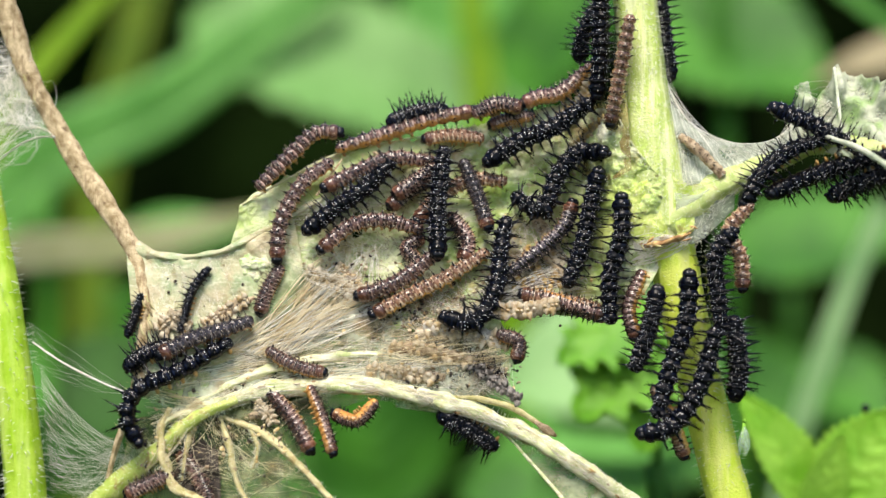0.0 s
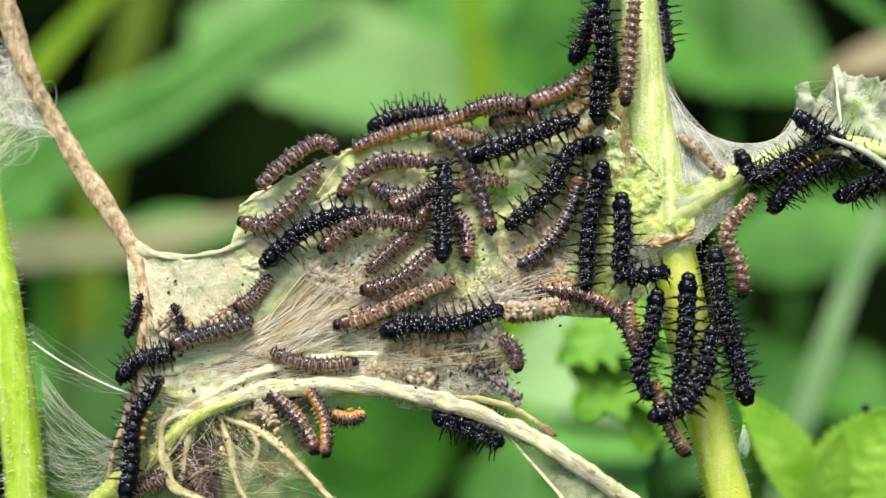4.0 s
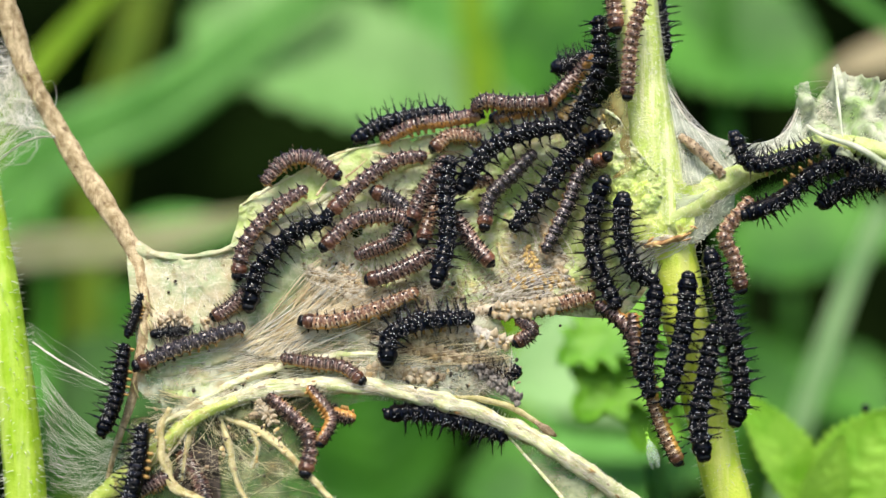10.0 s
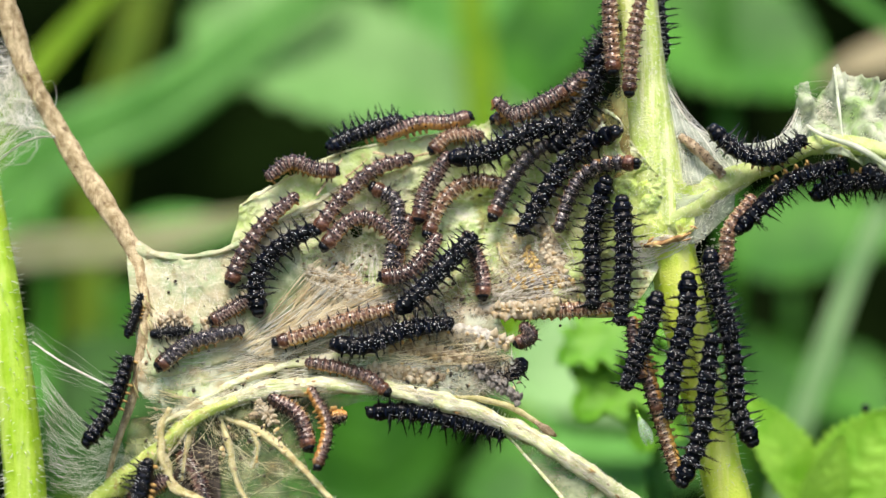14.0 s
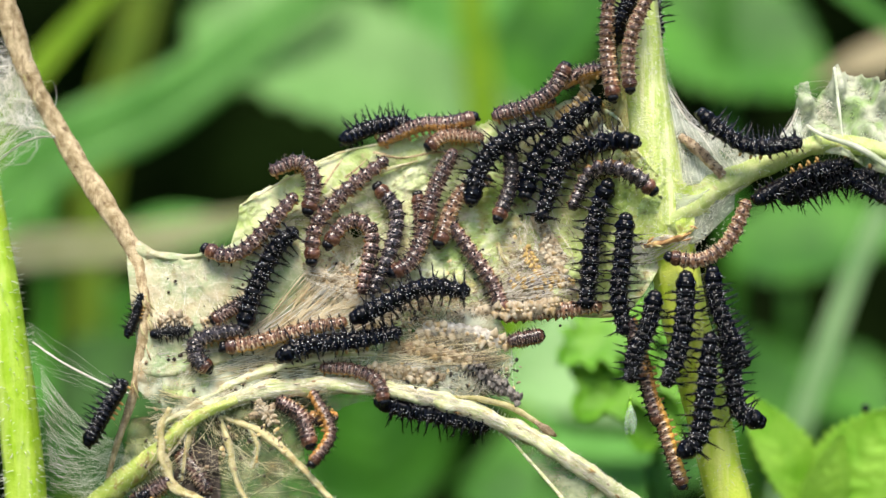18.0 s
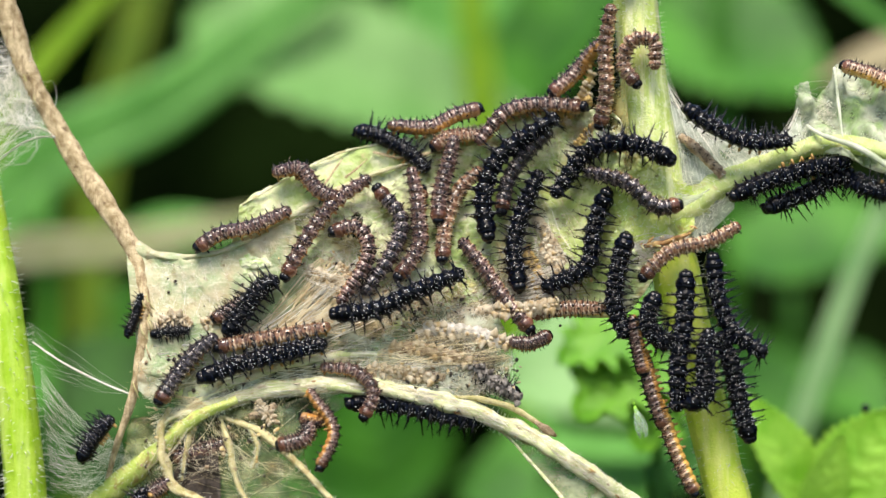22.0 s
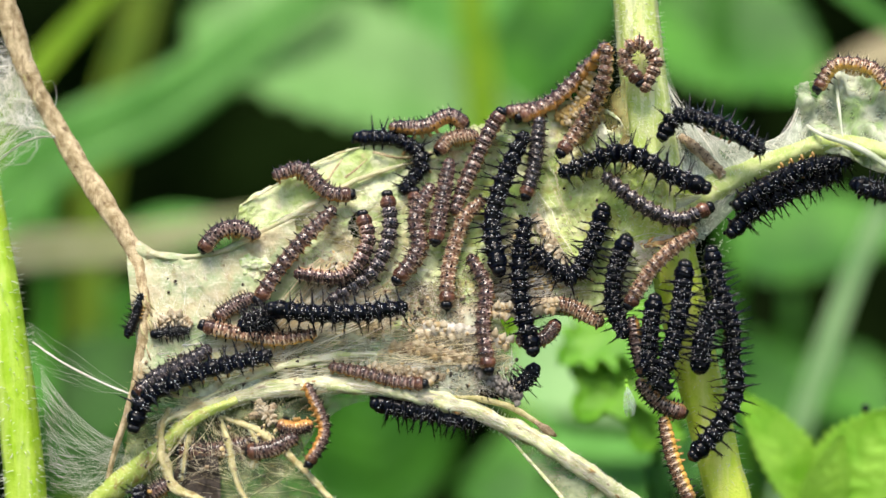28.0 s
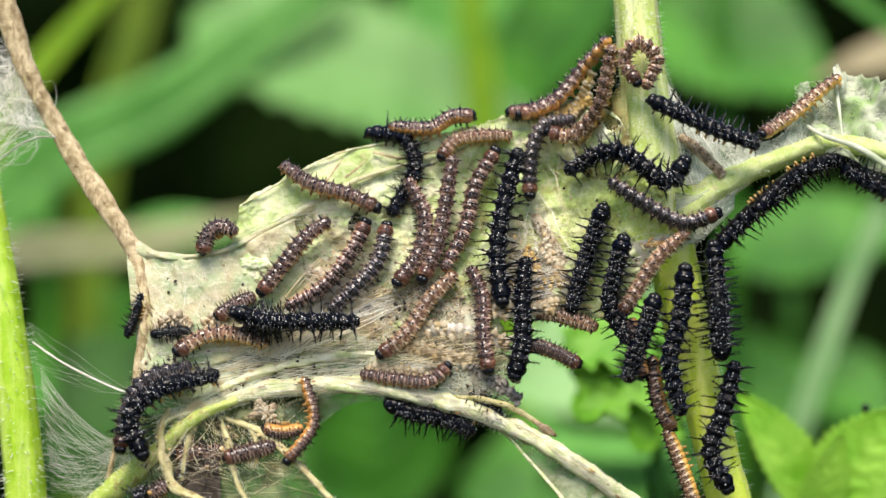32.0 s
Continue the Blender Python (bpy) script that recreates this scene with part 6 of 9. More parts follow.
def crawl(made, lift, radius, dorsal, *rows):
    """Key a caterpillar. Rows: seconds, then x, z in mm of points along its back from head to tail; it keeps to the surface of rest_y."""
    thing, body = made
    count = len(body)
    times = np.array([r[0] for r in rows], float)
    shapes = np.array([smooth(np.array(r[1:], float).reshape(-1, 2), count) for r in rows])
    hint = Vector(DORSAL[dorsal])
    lean = radians(random.Random(round(shapes[0].sum() * 10)).uniform(-38, 38)) if dorsal == "front" and radius < 1.7 else 0.0
    clock = np.arange(0.0, 32.01, 1.0)
    grid = np.empty((len(clock), count, 2))
    for i, t in enumerate(clock):
        k = int(np.clip(np.searchsorted(times, t, side="right") - 1, 0, max(0, len(times) - 2)))
        if len(times) == 1:
            grid[i] = shapes[0]
            continue
        a, b = times[k], times[k + 1]
        s = min(1.0, max(0.0, (t - a) / (b - a)))
        before = (shapes[k + 1] - shapes[k - 1]) / (b - times[k - 1]) if k > 0 else (shapes[k + 1] - shapes[k]) / (b - a)
        after = (shapes[k + 2] - shapes[k]) / (times[k + 2] - a) if k + 2 < len(times) else (shapes[k + 1] - shapes[k]) / (b - a)
        h = b - a
        grid[i] = (2 * s ** 3 - 3 * s * s + 1) * shapes[k] + (s ** 3 - 2 * s * s + s) * h * before * 0.6 + (3 * s * s - 2 * s ** 3) * shapes[k + 1] + (s ** 3 - s * s) * h * after * 0.6
    longest = max(np.linalg.norm(np.diff(g, axis=0), axis=1).sum() for g in grid)
    stretch = max(0.6, longest / (count - 0.5) / (1.5 * radius))
    for k, piece in enumerate(body):
        thin = 0.72 + 0.28 * math.sin(math.pi * min(1.0, (k + 1.5) / 6)) if k < 2 else (1.0 if k < count - 3 else 1.0 - 0.06 * (k - count + 4))
        piece.scale = (radius if k == 0 else radius * stretch, radius * thin, radius * thin)
        if k == 0:
            piece.scale = (radius * 0.98,) * 3
    root_rows, piece_rows = [], [[] for _ in body]
    for t, g in zip(clock, grid):
        p = [Vector((x, rest_y(x, z) - lift - radius, z)) for x, z in g]
        p[0] = p[0].lerp(p[1], 0.3)
        mid = sum(p, Vector()) / count
        root_rows.append((t, Matrix.Translation(mid * MM)))
        for k in range(count):
            d = (p[max(k - 1, 0)] - p[min(k + 1, count - 1)]).normalized()
            up = hint - d * hint.dot(d)
            if up.length < 0.3:
                up = up + Vector((0, -0.5, 0)) - d * Vector((0, -0.5, 0)).dot(d)
            up.normalize()
            up = Matrix.Rotation(lean, 3, d) @ up
            turn = Matrix((d, up.cross(d), up)).transposed().to_4x4()
            piece_rows[k].append((t, Matrix.Translation((p[k] - mid) * MM) @ turn))
    walk(thing, root_rows)
    for piece, r in zip(body, piece_rows):
        walk(piece, r)


def motions():
    crawl(black_caterpillar('black spiny caterpillar crossing the curled leaf'), 0.5, 1.75, "upfront",
        (0, 57.0, 24.6, 64.5, 21.7, 70.1, 18.2, 75.4, 14.5),
        (3, 60.1, 24.2, 64.5, 21.2, 70.1, 18.2, 75.4, 14.5),
        (6, 65.0, 20.8, 70.1, 17.2, 75.4, 12.6, 79.4, 10.5),
        (9, 67.4, 18.3, 71.7, 14.2, 75.4, 11.6, 80.2, 9.6),
        (11, 68.3, 16.8, 73.3, 12.7, 77.8, 10.6, 81.8, 9.1),
        (13, 72.9, 14.2, 77.1, 11.1, 81.0, 9.6, 86.4, 8.6),
        (17, 70.9, 12.8, 75.4, 9.2, 79.4, 7.7, 84.5, 6.7),
        (19, 70.9, 11.8, 75.4, 9.2, 79.4, 7.7, 84.5, 6.7),
        (23, 70.9, 11.3, 75.4, 9.7, 79.4, 8.2, 84.5, 6.7),
        (28, 70.9, 11.3, 75.4, 9.5, 79.4, 7.7, 84.5, 6.7),
        (32, 69.2, 14.8, 73.7, 11.2, 77.8, 9.2, 82.6, 7.6),
    )
    crawl(black_caterpillar('black spiny caterpillar with orange prolegs on the silk saddle'), 1, 1.6, "upfront",
        (0, 51.8, 7.4, 55.3, 13.3, 60.5, 17.3, 65.4, 18.8),
        (3, 52.5, 16.2, 54.5, 11.6, 59.0, 15.3, 64.9, 18.3),
        (6, 47.4, 16.7, 54.3, 13.3, 60.5, 14.8, 64.9, 18.3),
        (9, 50.8, 20.1, 53.8, 14.7, 60.5, 15.8, 64.9, 17.8),
        (11, 48.9, 19.6, 52.3, 14.7, 59.5, 15.8, 64.5, 17.3),
        (13, 46.6, 20.1, 51.3, 16.2, 57.5, 15.3, 62.7, 18.8),
        (17, 45.5, 24.0, 49.4, 19.6, 54.3, 17.7, 61.5, 18.8),
        (19, 43.0, 23.0, 47.9, 20.1, 53.3, 17.5, 61.5, 18.3),
        (21, 43.0, 23.5, 48.4, 20.6, 54.3, 18.6, 60.5, 18.8),
        (23, 40.6, 25.0, 45.5, 21.6, 51.3, 18.6, 59.0, 18.8),
        (25, 39.1, 21.6, 42.0, 23.5, 48.4, 21.1, 56.9, 18.7),
        (28, 37.7, 19.1, 40.6, 23.0, 47.4, 21.6, 54.8, 17.2),
        (30, 34.7, 24.5, 39.6, 23.0, 46.4, 21.1, 53.8, 18.6),
        (32, 35.7, 25.9, 40.6, 23.5, 47.4, 20.6, 53.8, 18.1),
    )
    crawl(black_caterpillar('black spiny caterpillar hanging under a petiole'), 1.5, 1.75, "down",
        (0, 56.2, 9.4, 63.3, 12.4, 69.8, 14.7, 75.2, 15.9),
        (3, 58.4, 7.0, 60.4, 10.9, 65.3, 13.8, 69.8, 15.2),
        (6, 53.1, 6.4, 58.4, 9.9, 64.3, 13.8, 69.0, 14.8),
        (9, 51.7, 5.9, 58.4, 9.4, 64.3, 13.3, 69.0, 14.8),
        (11, 51.2, 5.4, 58.4, 7.9, 64.3, 13.3, 69.8, 15.2),
        (13, 49.4, 2.8, 54.1, 6.9, 60.4, 11.9, 69.0, 14.8),
        (17, 55.2, 5.5, 59.4, 10.9, 64.3, 13.3, 69.8, 14.7),
        (19, 52.2, 11.3, 59.4, 11.4, 65.3, 13.8, 69.8, 14.7),
        (21, 50.2, 9.3, 57.3, 11.8, 64.3, 14.3, 69.8, 15.2),
        (23, 49.2, 8.9, 55.2, 11.8, 63.3, 13.8, 69.4, 15.2),
        (25, 49.7, 11.3, 57.3, 12.3, 64.3, 14.3, 69.4, 15.2),
        (28, 50.2, 7.4, 57.3, 11.8, 63.3, 14.3, 69.8, 15.2),
        (30, 49.7, 6.7, 54.1, 10.3, 61.4, 13.3, 69.0, 15.2),
        (32, 54.1, 6.9, 59.4, 11.4, 64.3, 14.3, 69.0, 15.7),
    )
    crawl(black_caterpillar('black spiny caterpillar hanging under a petiole'), 0, 1.75, "down",
        (0, 67.5, 9.0, 71.8, 11.3, 75.5, 12.6, 79.5, 13.4),
        (6, 69.3, 8.9, 73.4, 10.8, 77.9, 12.5, 81.9, 13.3),
        (9, 70.2, 9.4, 75.5, 10.7, 79.5, 11.5),
        (11, 61.7, 6.2, 65.1, 10.9, 70.2, 12.8, 74.9, 13.1),
        (13, 64.6, 9.0, 69.3, 11.4, 74.9, 11.7, 78.7, 11.5),
        (17, 63.7, 9.5, 69.3, 11.9, 74.1, 12.7),
        (19, 55.0, 7.7, 60.7, 9.5, 67.5, 11.9, 73.4, 12.7),
        (21, 55.5, 7.0, 62.7, 9.5, 69.3, 12.7, 74.1, 10.7),
        (23, 56.0, 7.0, 62.7, 9.5, 69.3, 12.4, 74.9, 9.7),
        (25, 51.0, 5.3, 57.6, 8.0, 64.6, 11.9, 70.2, 13.3),
        (28, 49.5, 2.5, 54.4, 7.0, 60.7, 10.0, 68.4, 12.9),
        (30, 47.1, -1.4, 50.5, 3.5, 56.6, 8.0, 64.6, 12.9),
        (32, 47.5, 0.1, 50.5, 3.5, 55.5, 7.9, 62.7, 12.4),
    )
    crawl(copper_caterpillar('ochre-brown caterpillar crossing the silk of the curled leaf'), -3, 1.4, "up",
        (0, 87.6, 27.8, 93.3, 27.8, 99.0, 26.9),
        (13, 82.0, 28.8, 87.6, 27.8, 93.3, 26.9),
        (17, 77.9, 30.1, 82.8, 28.3, 88.5, 26.9),
        (19, 75.2, 30.8, 79.5, 29.4, 84.7, 27.8),
        (21, 71.7, 31.5, 76.2, 29.3, 80.3, 26.5),
        (23, 68.7, 32.9, 73.3, 31.0, 78.7, 27.1),
        (25, 67.3, 31.0, 70.9, 33.0, 74.8, 29.4, 78.7, 25.7),
        (28, 65.9, 28.0, 69.2, 32.4, 74.1, 31.4, 76.4, 28.3),
        (30, 56.7, 20.0, 60.4, 22.8, 65.4, 28.0, 70.0, 31.8),
        (32, 55.7, 19.9, 61.4, 23.5, 65.4, 27.0, 69.2, 29.9),
    )
    crawl(black_caterpillar(''), 2, 1.75, "front",
        (0, 27.3, 26.6, 27.8, 34.0, 27.7, 40.0, 27.9, 45.8),
        (3, 29.2, 21.3, 27.5, 27.0, 28.0, 35.9, 27.9, 43.9),
        (6, 22.8, 26.3, 27.1, 28.1, 28.8, 34.7, 28.4, 43.7),
        (9, 24.3, 21.8, 26.7, 29.2, 28.4, 35.8, 27.1, 43.1),
        (11, 20.2, 18.7, 24.8, 24.3, 27.5, 30.0, 28.0, 36.9),
        (13, 20.3, 19.2, 24.8, 23.3, 27.5, 29.0, 28.2, 34.4),
        (17, 15.5, 11.6, 17.2, 17.2, 21.8, 21.8, 27.7, 28.5),
        (19, 13.6, 6.1, 15.2, 13.2, 18.7, 19.2, 25.7, 22.7),
        (21, 11.5, -2.9, 13.1, 4.1, 15.7, 11.1, 17.7, 16.2),
        (23, 15.3, -10.7, 12.0, -2.9, 13.6, 4.1, 16.6, 10.1),
        (25, 16.7, -14.5, 14.3, -7.8, 13.5, 0.1, 15.6, 7.1),
        (28, 15.6, -17.9, 13.8, -10.7, 13.4, -2.9, 14.6, 4.6),
        (30, 13.7, -21.2, 13.3, -13.6, 13.4, -5.8, 14.0, 1.1),
        (32, 12.2, -22.2, 13.7, -15.5, 13.8, -8.7, 14.4, -2.4),
    )
    crawl(copper_caterpillar('pale copper ringed caterpillar curling on the green stem'), 1, 1.35, "front",
        (0, 29.3, 21.4, 30.6, 29.6, 31.4, 34.4, 32.3, 39.7),
        (3, 31.4, 24.6, 32.1, 30.4, 32.6, 36.2, 33.8, 42.1),
        (6, 31.7, 25.7, 32.2, 31.4, 32.3, 37.2, 31.4, 43.2),
        (9, 31.7, 26.0, 32.1, 31.9, 32.6, 36.7, 34.3, 42.6),
        (11, 32.1, 26.0, 32.3, 31.4, 32.8, 36.7, 34.3, 42.1),
        (13, 32.2, 26.5, 32.5, 31.8, 33.1, 37.7, 34.0, 43.1),
        (17, 32.3, 27.0, 32.1, 32.4, 33.0, 37.7, 35.2, 43.1),
        (19, 32.6, 27.4, 31.9, 32.4, 32.6, 37.7, 35.2, 43.1),
        (20, 33.8, 27.4, 31.4, 31.0, 31.9, 36.3, 35.7, 40.1),
        (21, 33.6, 27.9, 31.4, 31.4, 32.1, 36.3, 35.7, 38.0, 36.7, 34.3),
        (23, 33.8, 28.4, 31.2, 32.3, 33.3, 35.7, 36.7, 34.1, 36.2, 29.9),
        (25, 32.3, 28.9, 31.4, 33.4, 34.0, 35.7, 36.2, 32.3, 33.3, 27.9),
        (28, 34.3, 28.4, 31.4, 32.9, 33.8, 35.7, 36.7, 32.5, 34.9, 27.9),
        (32, 33.8, 28.4, 31.3, 32.7, 33.8, 35.7, 36.9, 32.8, 35.2, 28.4),
    )
    crawl(copper_caterpillar('reddish-brown caterpillar climbing down beside the stem'), 2.5, 1.5, "front",
        (0, 29.8, 50.1, 29.6, 57.1, 29.6, 64.9),
        (6, 30.0, 45.2, 29.7, 52.1, 29.6, 60.0),
        (9, 30.2, 40.3, 29.6, 48.3, 29.3, 56.2),
        (11, 30.0, 35.4, 29.2, 43.5, 28.7, 51.5),
        (13, 29.6, 31.6, 29.2, 39.5, 29.0, 47.5),
        (17, 30.0, 27.1, 29.0, 35.6, 29.0, 43.5),
        (19, 29.3, 24.7, 28.5, 33.8, 28.8, 43.6),
        (21, 29.2, 21.8, 28.4, 28.8, 28.5, 35.8, 29.2, 43.0),
        (23, 25.7, 20.7, 28.8, 26.8, 28.4, 33.8, 29.2, 40.5),
        (25, 23.7, 19.2, 26.8, 25.1, 28.8, 32.7, 28.8, 39.6),
        (28, 20.7, 16.7, 24.8, 22.3, 27.9, 27.9, 28.8, 34.7),
        (30, 20.2, 17.7, 24.8, 21.2, 28.3, 27.9, 29.2, 35.1),
        (32, 18.2, 21.3, 22.8, 20.2, 27.5, 25.0, 29.4, 34.6),
    )
    crawl(black_caterpillar(''), -2, 1.6, "up",
        (0, 24.7, 34.4, 25.2, 37.9, 27.9, 43.5),
        (3, 23.6, 33.9, 25.6, 37.4, 27.4, 42.1),
        (6, 23.6, 34.9, 26.1, 39.8, 28.0, 44.5),
        (9, 20.5, 34.0, 23.1, 33.7, 26.1, 34.8),
        (11, 20.5, 31.8, 23.6, 33.4, 26.5, 35.2),
        (13, 25.2, 32.8, 27.0, 34.6, 29.6, 38.1),
        (17, 29.6, 35.1, 31.3, 39.7, 33.1, 43.5),
        (25, 33.1, 49.4, 34.1, 55.3, 35.1, 61.2),
        (32, 34.1, 53.3, 35.1, 60.2, 36.1, 65.2),
    )
    crawl(brown_caterpillar('brown caterpillar with pale flecks on the leaf edge'), -0.5, 1.6, "up",
        (0, 14.3, 26.0, 16.9, 27.3, 21.0, 28.1, 26.4, 32.5),
        (3, 15.4, 26.3, 18.4, 27.6, 22.0, 29.1, 26.4, 32.0),
        (6, 15.4, 26.5, 20.5, 27.4, 24.0, 29.6, 26.4, 32.7),
        (9, 14.9, 25.0, 19.4, 27.1, 23.0, 29.6, 26.4, 34.0),
        (11, 22.0, 26.8, 23.2, 30.6, 25.0, 32.9, 26.4, 34.3),
        (13, 21.0, 26.4, 22.8, 28.6, 24.5, 30.9, 26.4, 31.5),
        (17, 22.5, 31.1, 24.5, 31.0, 26.2, 30.3, 27.9, 28.7),
        (19, 19.4, 28.1, 22.0, 30.6, 25.5, 33.6, 27.7, 35.3),
        (21, 18.9, 27.8, 22.5, 30.6, 25.5, 34.1, 27.7, 37.3),
        (23, 19.9, 28.1, 23.0, 30.6, 26.0, 33.6, 27.7, 35.1),
        (25, 17.9, 25.5, 22.5, 29.1, 26.0, 33.1, 27.7, 34.8),
        (28, 13.3, 23.5, 19.9, 26.8, 25.5, 32.1, 28.6, 35.6),
        (30, 14.4, 23.3, 19.9, 26.8, 25.5, 32.4, 28.2, 35.4),
        (32, 13.3, 24.0, 19.9, 26.6, 25.0, 32.2, 28.8, 36.6),
    )
    crawl(brown_caterpillar(''), 1, 1.55, "upfront",
        (0, 13.6, 25.4, 9.7, 25.9, 6.2, 24.4),
        (3, 13.3, 25.9, 9.7, 26.4, 3.6, 24.9),
        (6, 17.8, 25.2, 11.7, 25.6, 7.7, 24.9),
        (9, 20.4, 27.2, 14.8, 25.9, 9.7, 26.1, 5.7, 28.4),
        (11, 17.8, 25.4, 11.7, 26.1, 6.9, 26.4, 6.7, 22.9),
        (13, 22.4, 27.5, 16.8, 25.7, 12.3, 23.9, 9.5, 26.6),
        (17, 19.3, 32.3, 18.8, 27.9, 14.3, 25.2, 9.7, 23.2),
        (19, 25.4, 33.0, 20.9, 29.5, 15.8, 25.9, 9.7, 24.6),
        (21, 26.7, 25.0, 19.8, 26.2, 12.7, 25.4, 8.2, 21.9),
        (23, 24.4, 26.4, 17.8, 25.9, 10.7, 24.4, 5.2, 17.3),
        (25, 22.9, 27.0, 14.8, 24.9, 7.7, 20.9, 4.1, 15.3),
        (28, 10.7, 24.9, 7.7, 19.9, 4.6, 13.2, 2.1, 7.1),
        (30, 11.8, 22.9, 6.7, 17.8, 3.4, 11.2, 2.8, 2.6),
        (32, 9.7, 18.1, 5.7, 11.2, 4.1, 4.1, 0.6, -2.9),
    )
    crawl(black_caterpillar('black spiny caterpillar behind the green stem'), -9, 1.7, "front",
        (0, 40.5, 30.4, 39.5, 37.4, 38.5, 45.5),
        (6, 39.8, 35.4, 38.8, 42.5, 37.7, 50.6),
        (13, 39.2, 33.4, 38.5, 40.5, 37.4, 48.5),
        (19, 37.9, 38.5, 36.9, 46.5, 36.4, 53.6),
        (25, 35.9, 48.5, 35.4, 55.6, 34.9, 61.7),
        (32, 35.9, 48.5, 35.4, 55.6, 34.9, 61.7),
    )
    crawl(black_caterpillar(''), 1.5, 1.75, "front",
        (0, 28.8, 16.9, 23.8, 17.0, 20.2, 12.7, 17.6, 6.6, 13.2, 9.1),
        (3, 28.3, 18.4, 22.8, 17.2, 18.7, 10.1, 12.1, 4.6),
        (6, 27.5, 19.5, 21.8, 16.7, 18.7, 10.1, 12.1, 4.6),
        (9, 28.8, 19.9, 22.8, 17.2, 18.7, 11.1, 12.6, 4.6),
        (11, 29.2, 20.3, 23.8, 18.2, 19.2, 12.2, 13.1, 3.6),
        (13, 30.1, 20.7, 23.8, 17.7, 19.7, 12.2, 13.6, 3.1),
        (17, 32.7, 20.0, 26.6, 18.1, 20.2, 14.2, 16.1, 5.1),
        (19, 34.6, 16.8, 29.2, 19.3, 22.8, 17.2, 18.6, 6.6),
        (21, 38.5, 19.6, 30.9, 19.2, 23.8, 17.2, 20.1, 9.6),
        (23, 40.5, 10.3, 36.6, 15.7, 29.2, 18.0, 20.2, 10.6),
        (25, 42.4, 10.3, 36.6, 13.7, 29.2, 17.6, 20.7, 12.1),
        (28, 45.8, 10.3, 39.5, 12.7, 30.9, 16.7, 21.7, 13.7),
        (30, 44.9, 11.8, 38.5, 13.2, 30.0, 17.0, 22.7, 14.2),
        (32, 41.9, 15.7, 38.5, 11.6, 30.0, 17.0, 22.7, 14.2),
    )
    crawl(black_caterpillar(''), 3, 1.75, "front",
        (0, 7.6, 15.2, 13.7, 19.2, 19.7, 21.7, 25.7, 25.7),
        (3, 4.6, 16.7, 10.7, 18.0, 16.7, 20.7, 23.2, 23.2),
        (6, 5.1, 15.2, 9.6, 18.2, 16.7, 20.7, 22.7, 22.7),
        (9, 1.6, 12.6, 8.1, 17.7, 14.7, 20.7, 21.2, 22.2),
        (11, 4.6, 8.6, 6.6, 15.7, 12.2, 20.2, 20.2, 21.7),
        (13, 1.1, 17.0, 7.6, 16.7, 13.7, 19.9, 20.2, 22.2),
        (17, 3.8, 10.1, 5.6, 15.7, 10.7, 19.7, 18.7, 22.7),
        (19, 6.1, 6.1, 7.4, 13.6, 10.7, 18.7, 15.7, 21.7),
        (21, 6.6, 3.1, 7.4, 11.1, 10.6, 17.7, 19.2, 23.2),
        (23, 9.5, 0.1, 7.1, 7.1, 9.6, 15.2, 19.2, 22.7),
        (25, 9.5, -1.9, 8.9, 5.1, 10.1, 14.1, 16.2, 20.7),
        (28, 9.9, -4.3, 8.6, 4.1, 11.1, 13.1, 14.2, 19.7),
        (30, 9.9, -6.8, 9.0, 1.1, 10.6, 10.1, 13.2, 18.7),
        (32, 10.3, -9.7, 9.5, -0.9, 11.1, 9.1, 13.2, 16.7),
    )
    crawl(grey_caterpillar('dark grey-brown ringed caterpillar'), 2, 1.5, "front",
        (0, 8.1, 3.6, 6.1, 9.6, 3.8, 15.2),
        (3, 8.6, 3.1, 6.6, 10.2, 3.6, 16.2, -0.4, 19.3),
        (6, 8.4, 3.1, 6.6, 10.2, 6.2, 18.8),
        (9, 6.6, 3.6, 7.6, 9.1, 11.7, 12.7, 15.2, 16.7),
        (11, 8.1, 3.6, 9.1, 9.1, 12.2, 13.2, 16.2, 17.2),
        (13, 8.4, 5.3, 11.2, 11.2, 14.7, 15.7, 19.3, 18.8),
        (17, 9.6, 5.1, 12.0, 11.2, 13.2, 18.8),
        (19, 9.6, 5.1, 12.2, 12.7, 11.0, 21.3),
        (21, 9.6, 5.6, 11.7, 12.2, 16.3, 20.8),
        (23, 11.1, 7.1, 12.2, 13.2, 15.7, 17.7, 20.8, 20.8),
        (25, 13.1, 8.6, 14.7, 13.2, 16.7, 18.3, 21.3, 21.8),
        (28, 14.6, 9.1, 16.2, 14.2, 17.3, 22.8),
        (30, 14.6, 9.1, 15.5, 15.2, 18.3, 20.8, 22.3, 24.3),
        (32, 15.4, 9.1, 15.7, 16.2, 17.8, 21.8, 22.8, 23.1),
    )
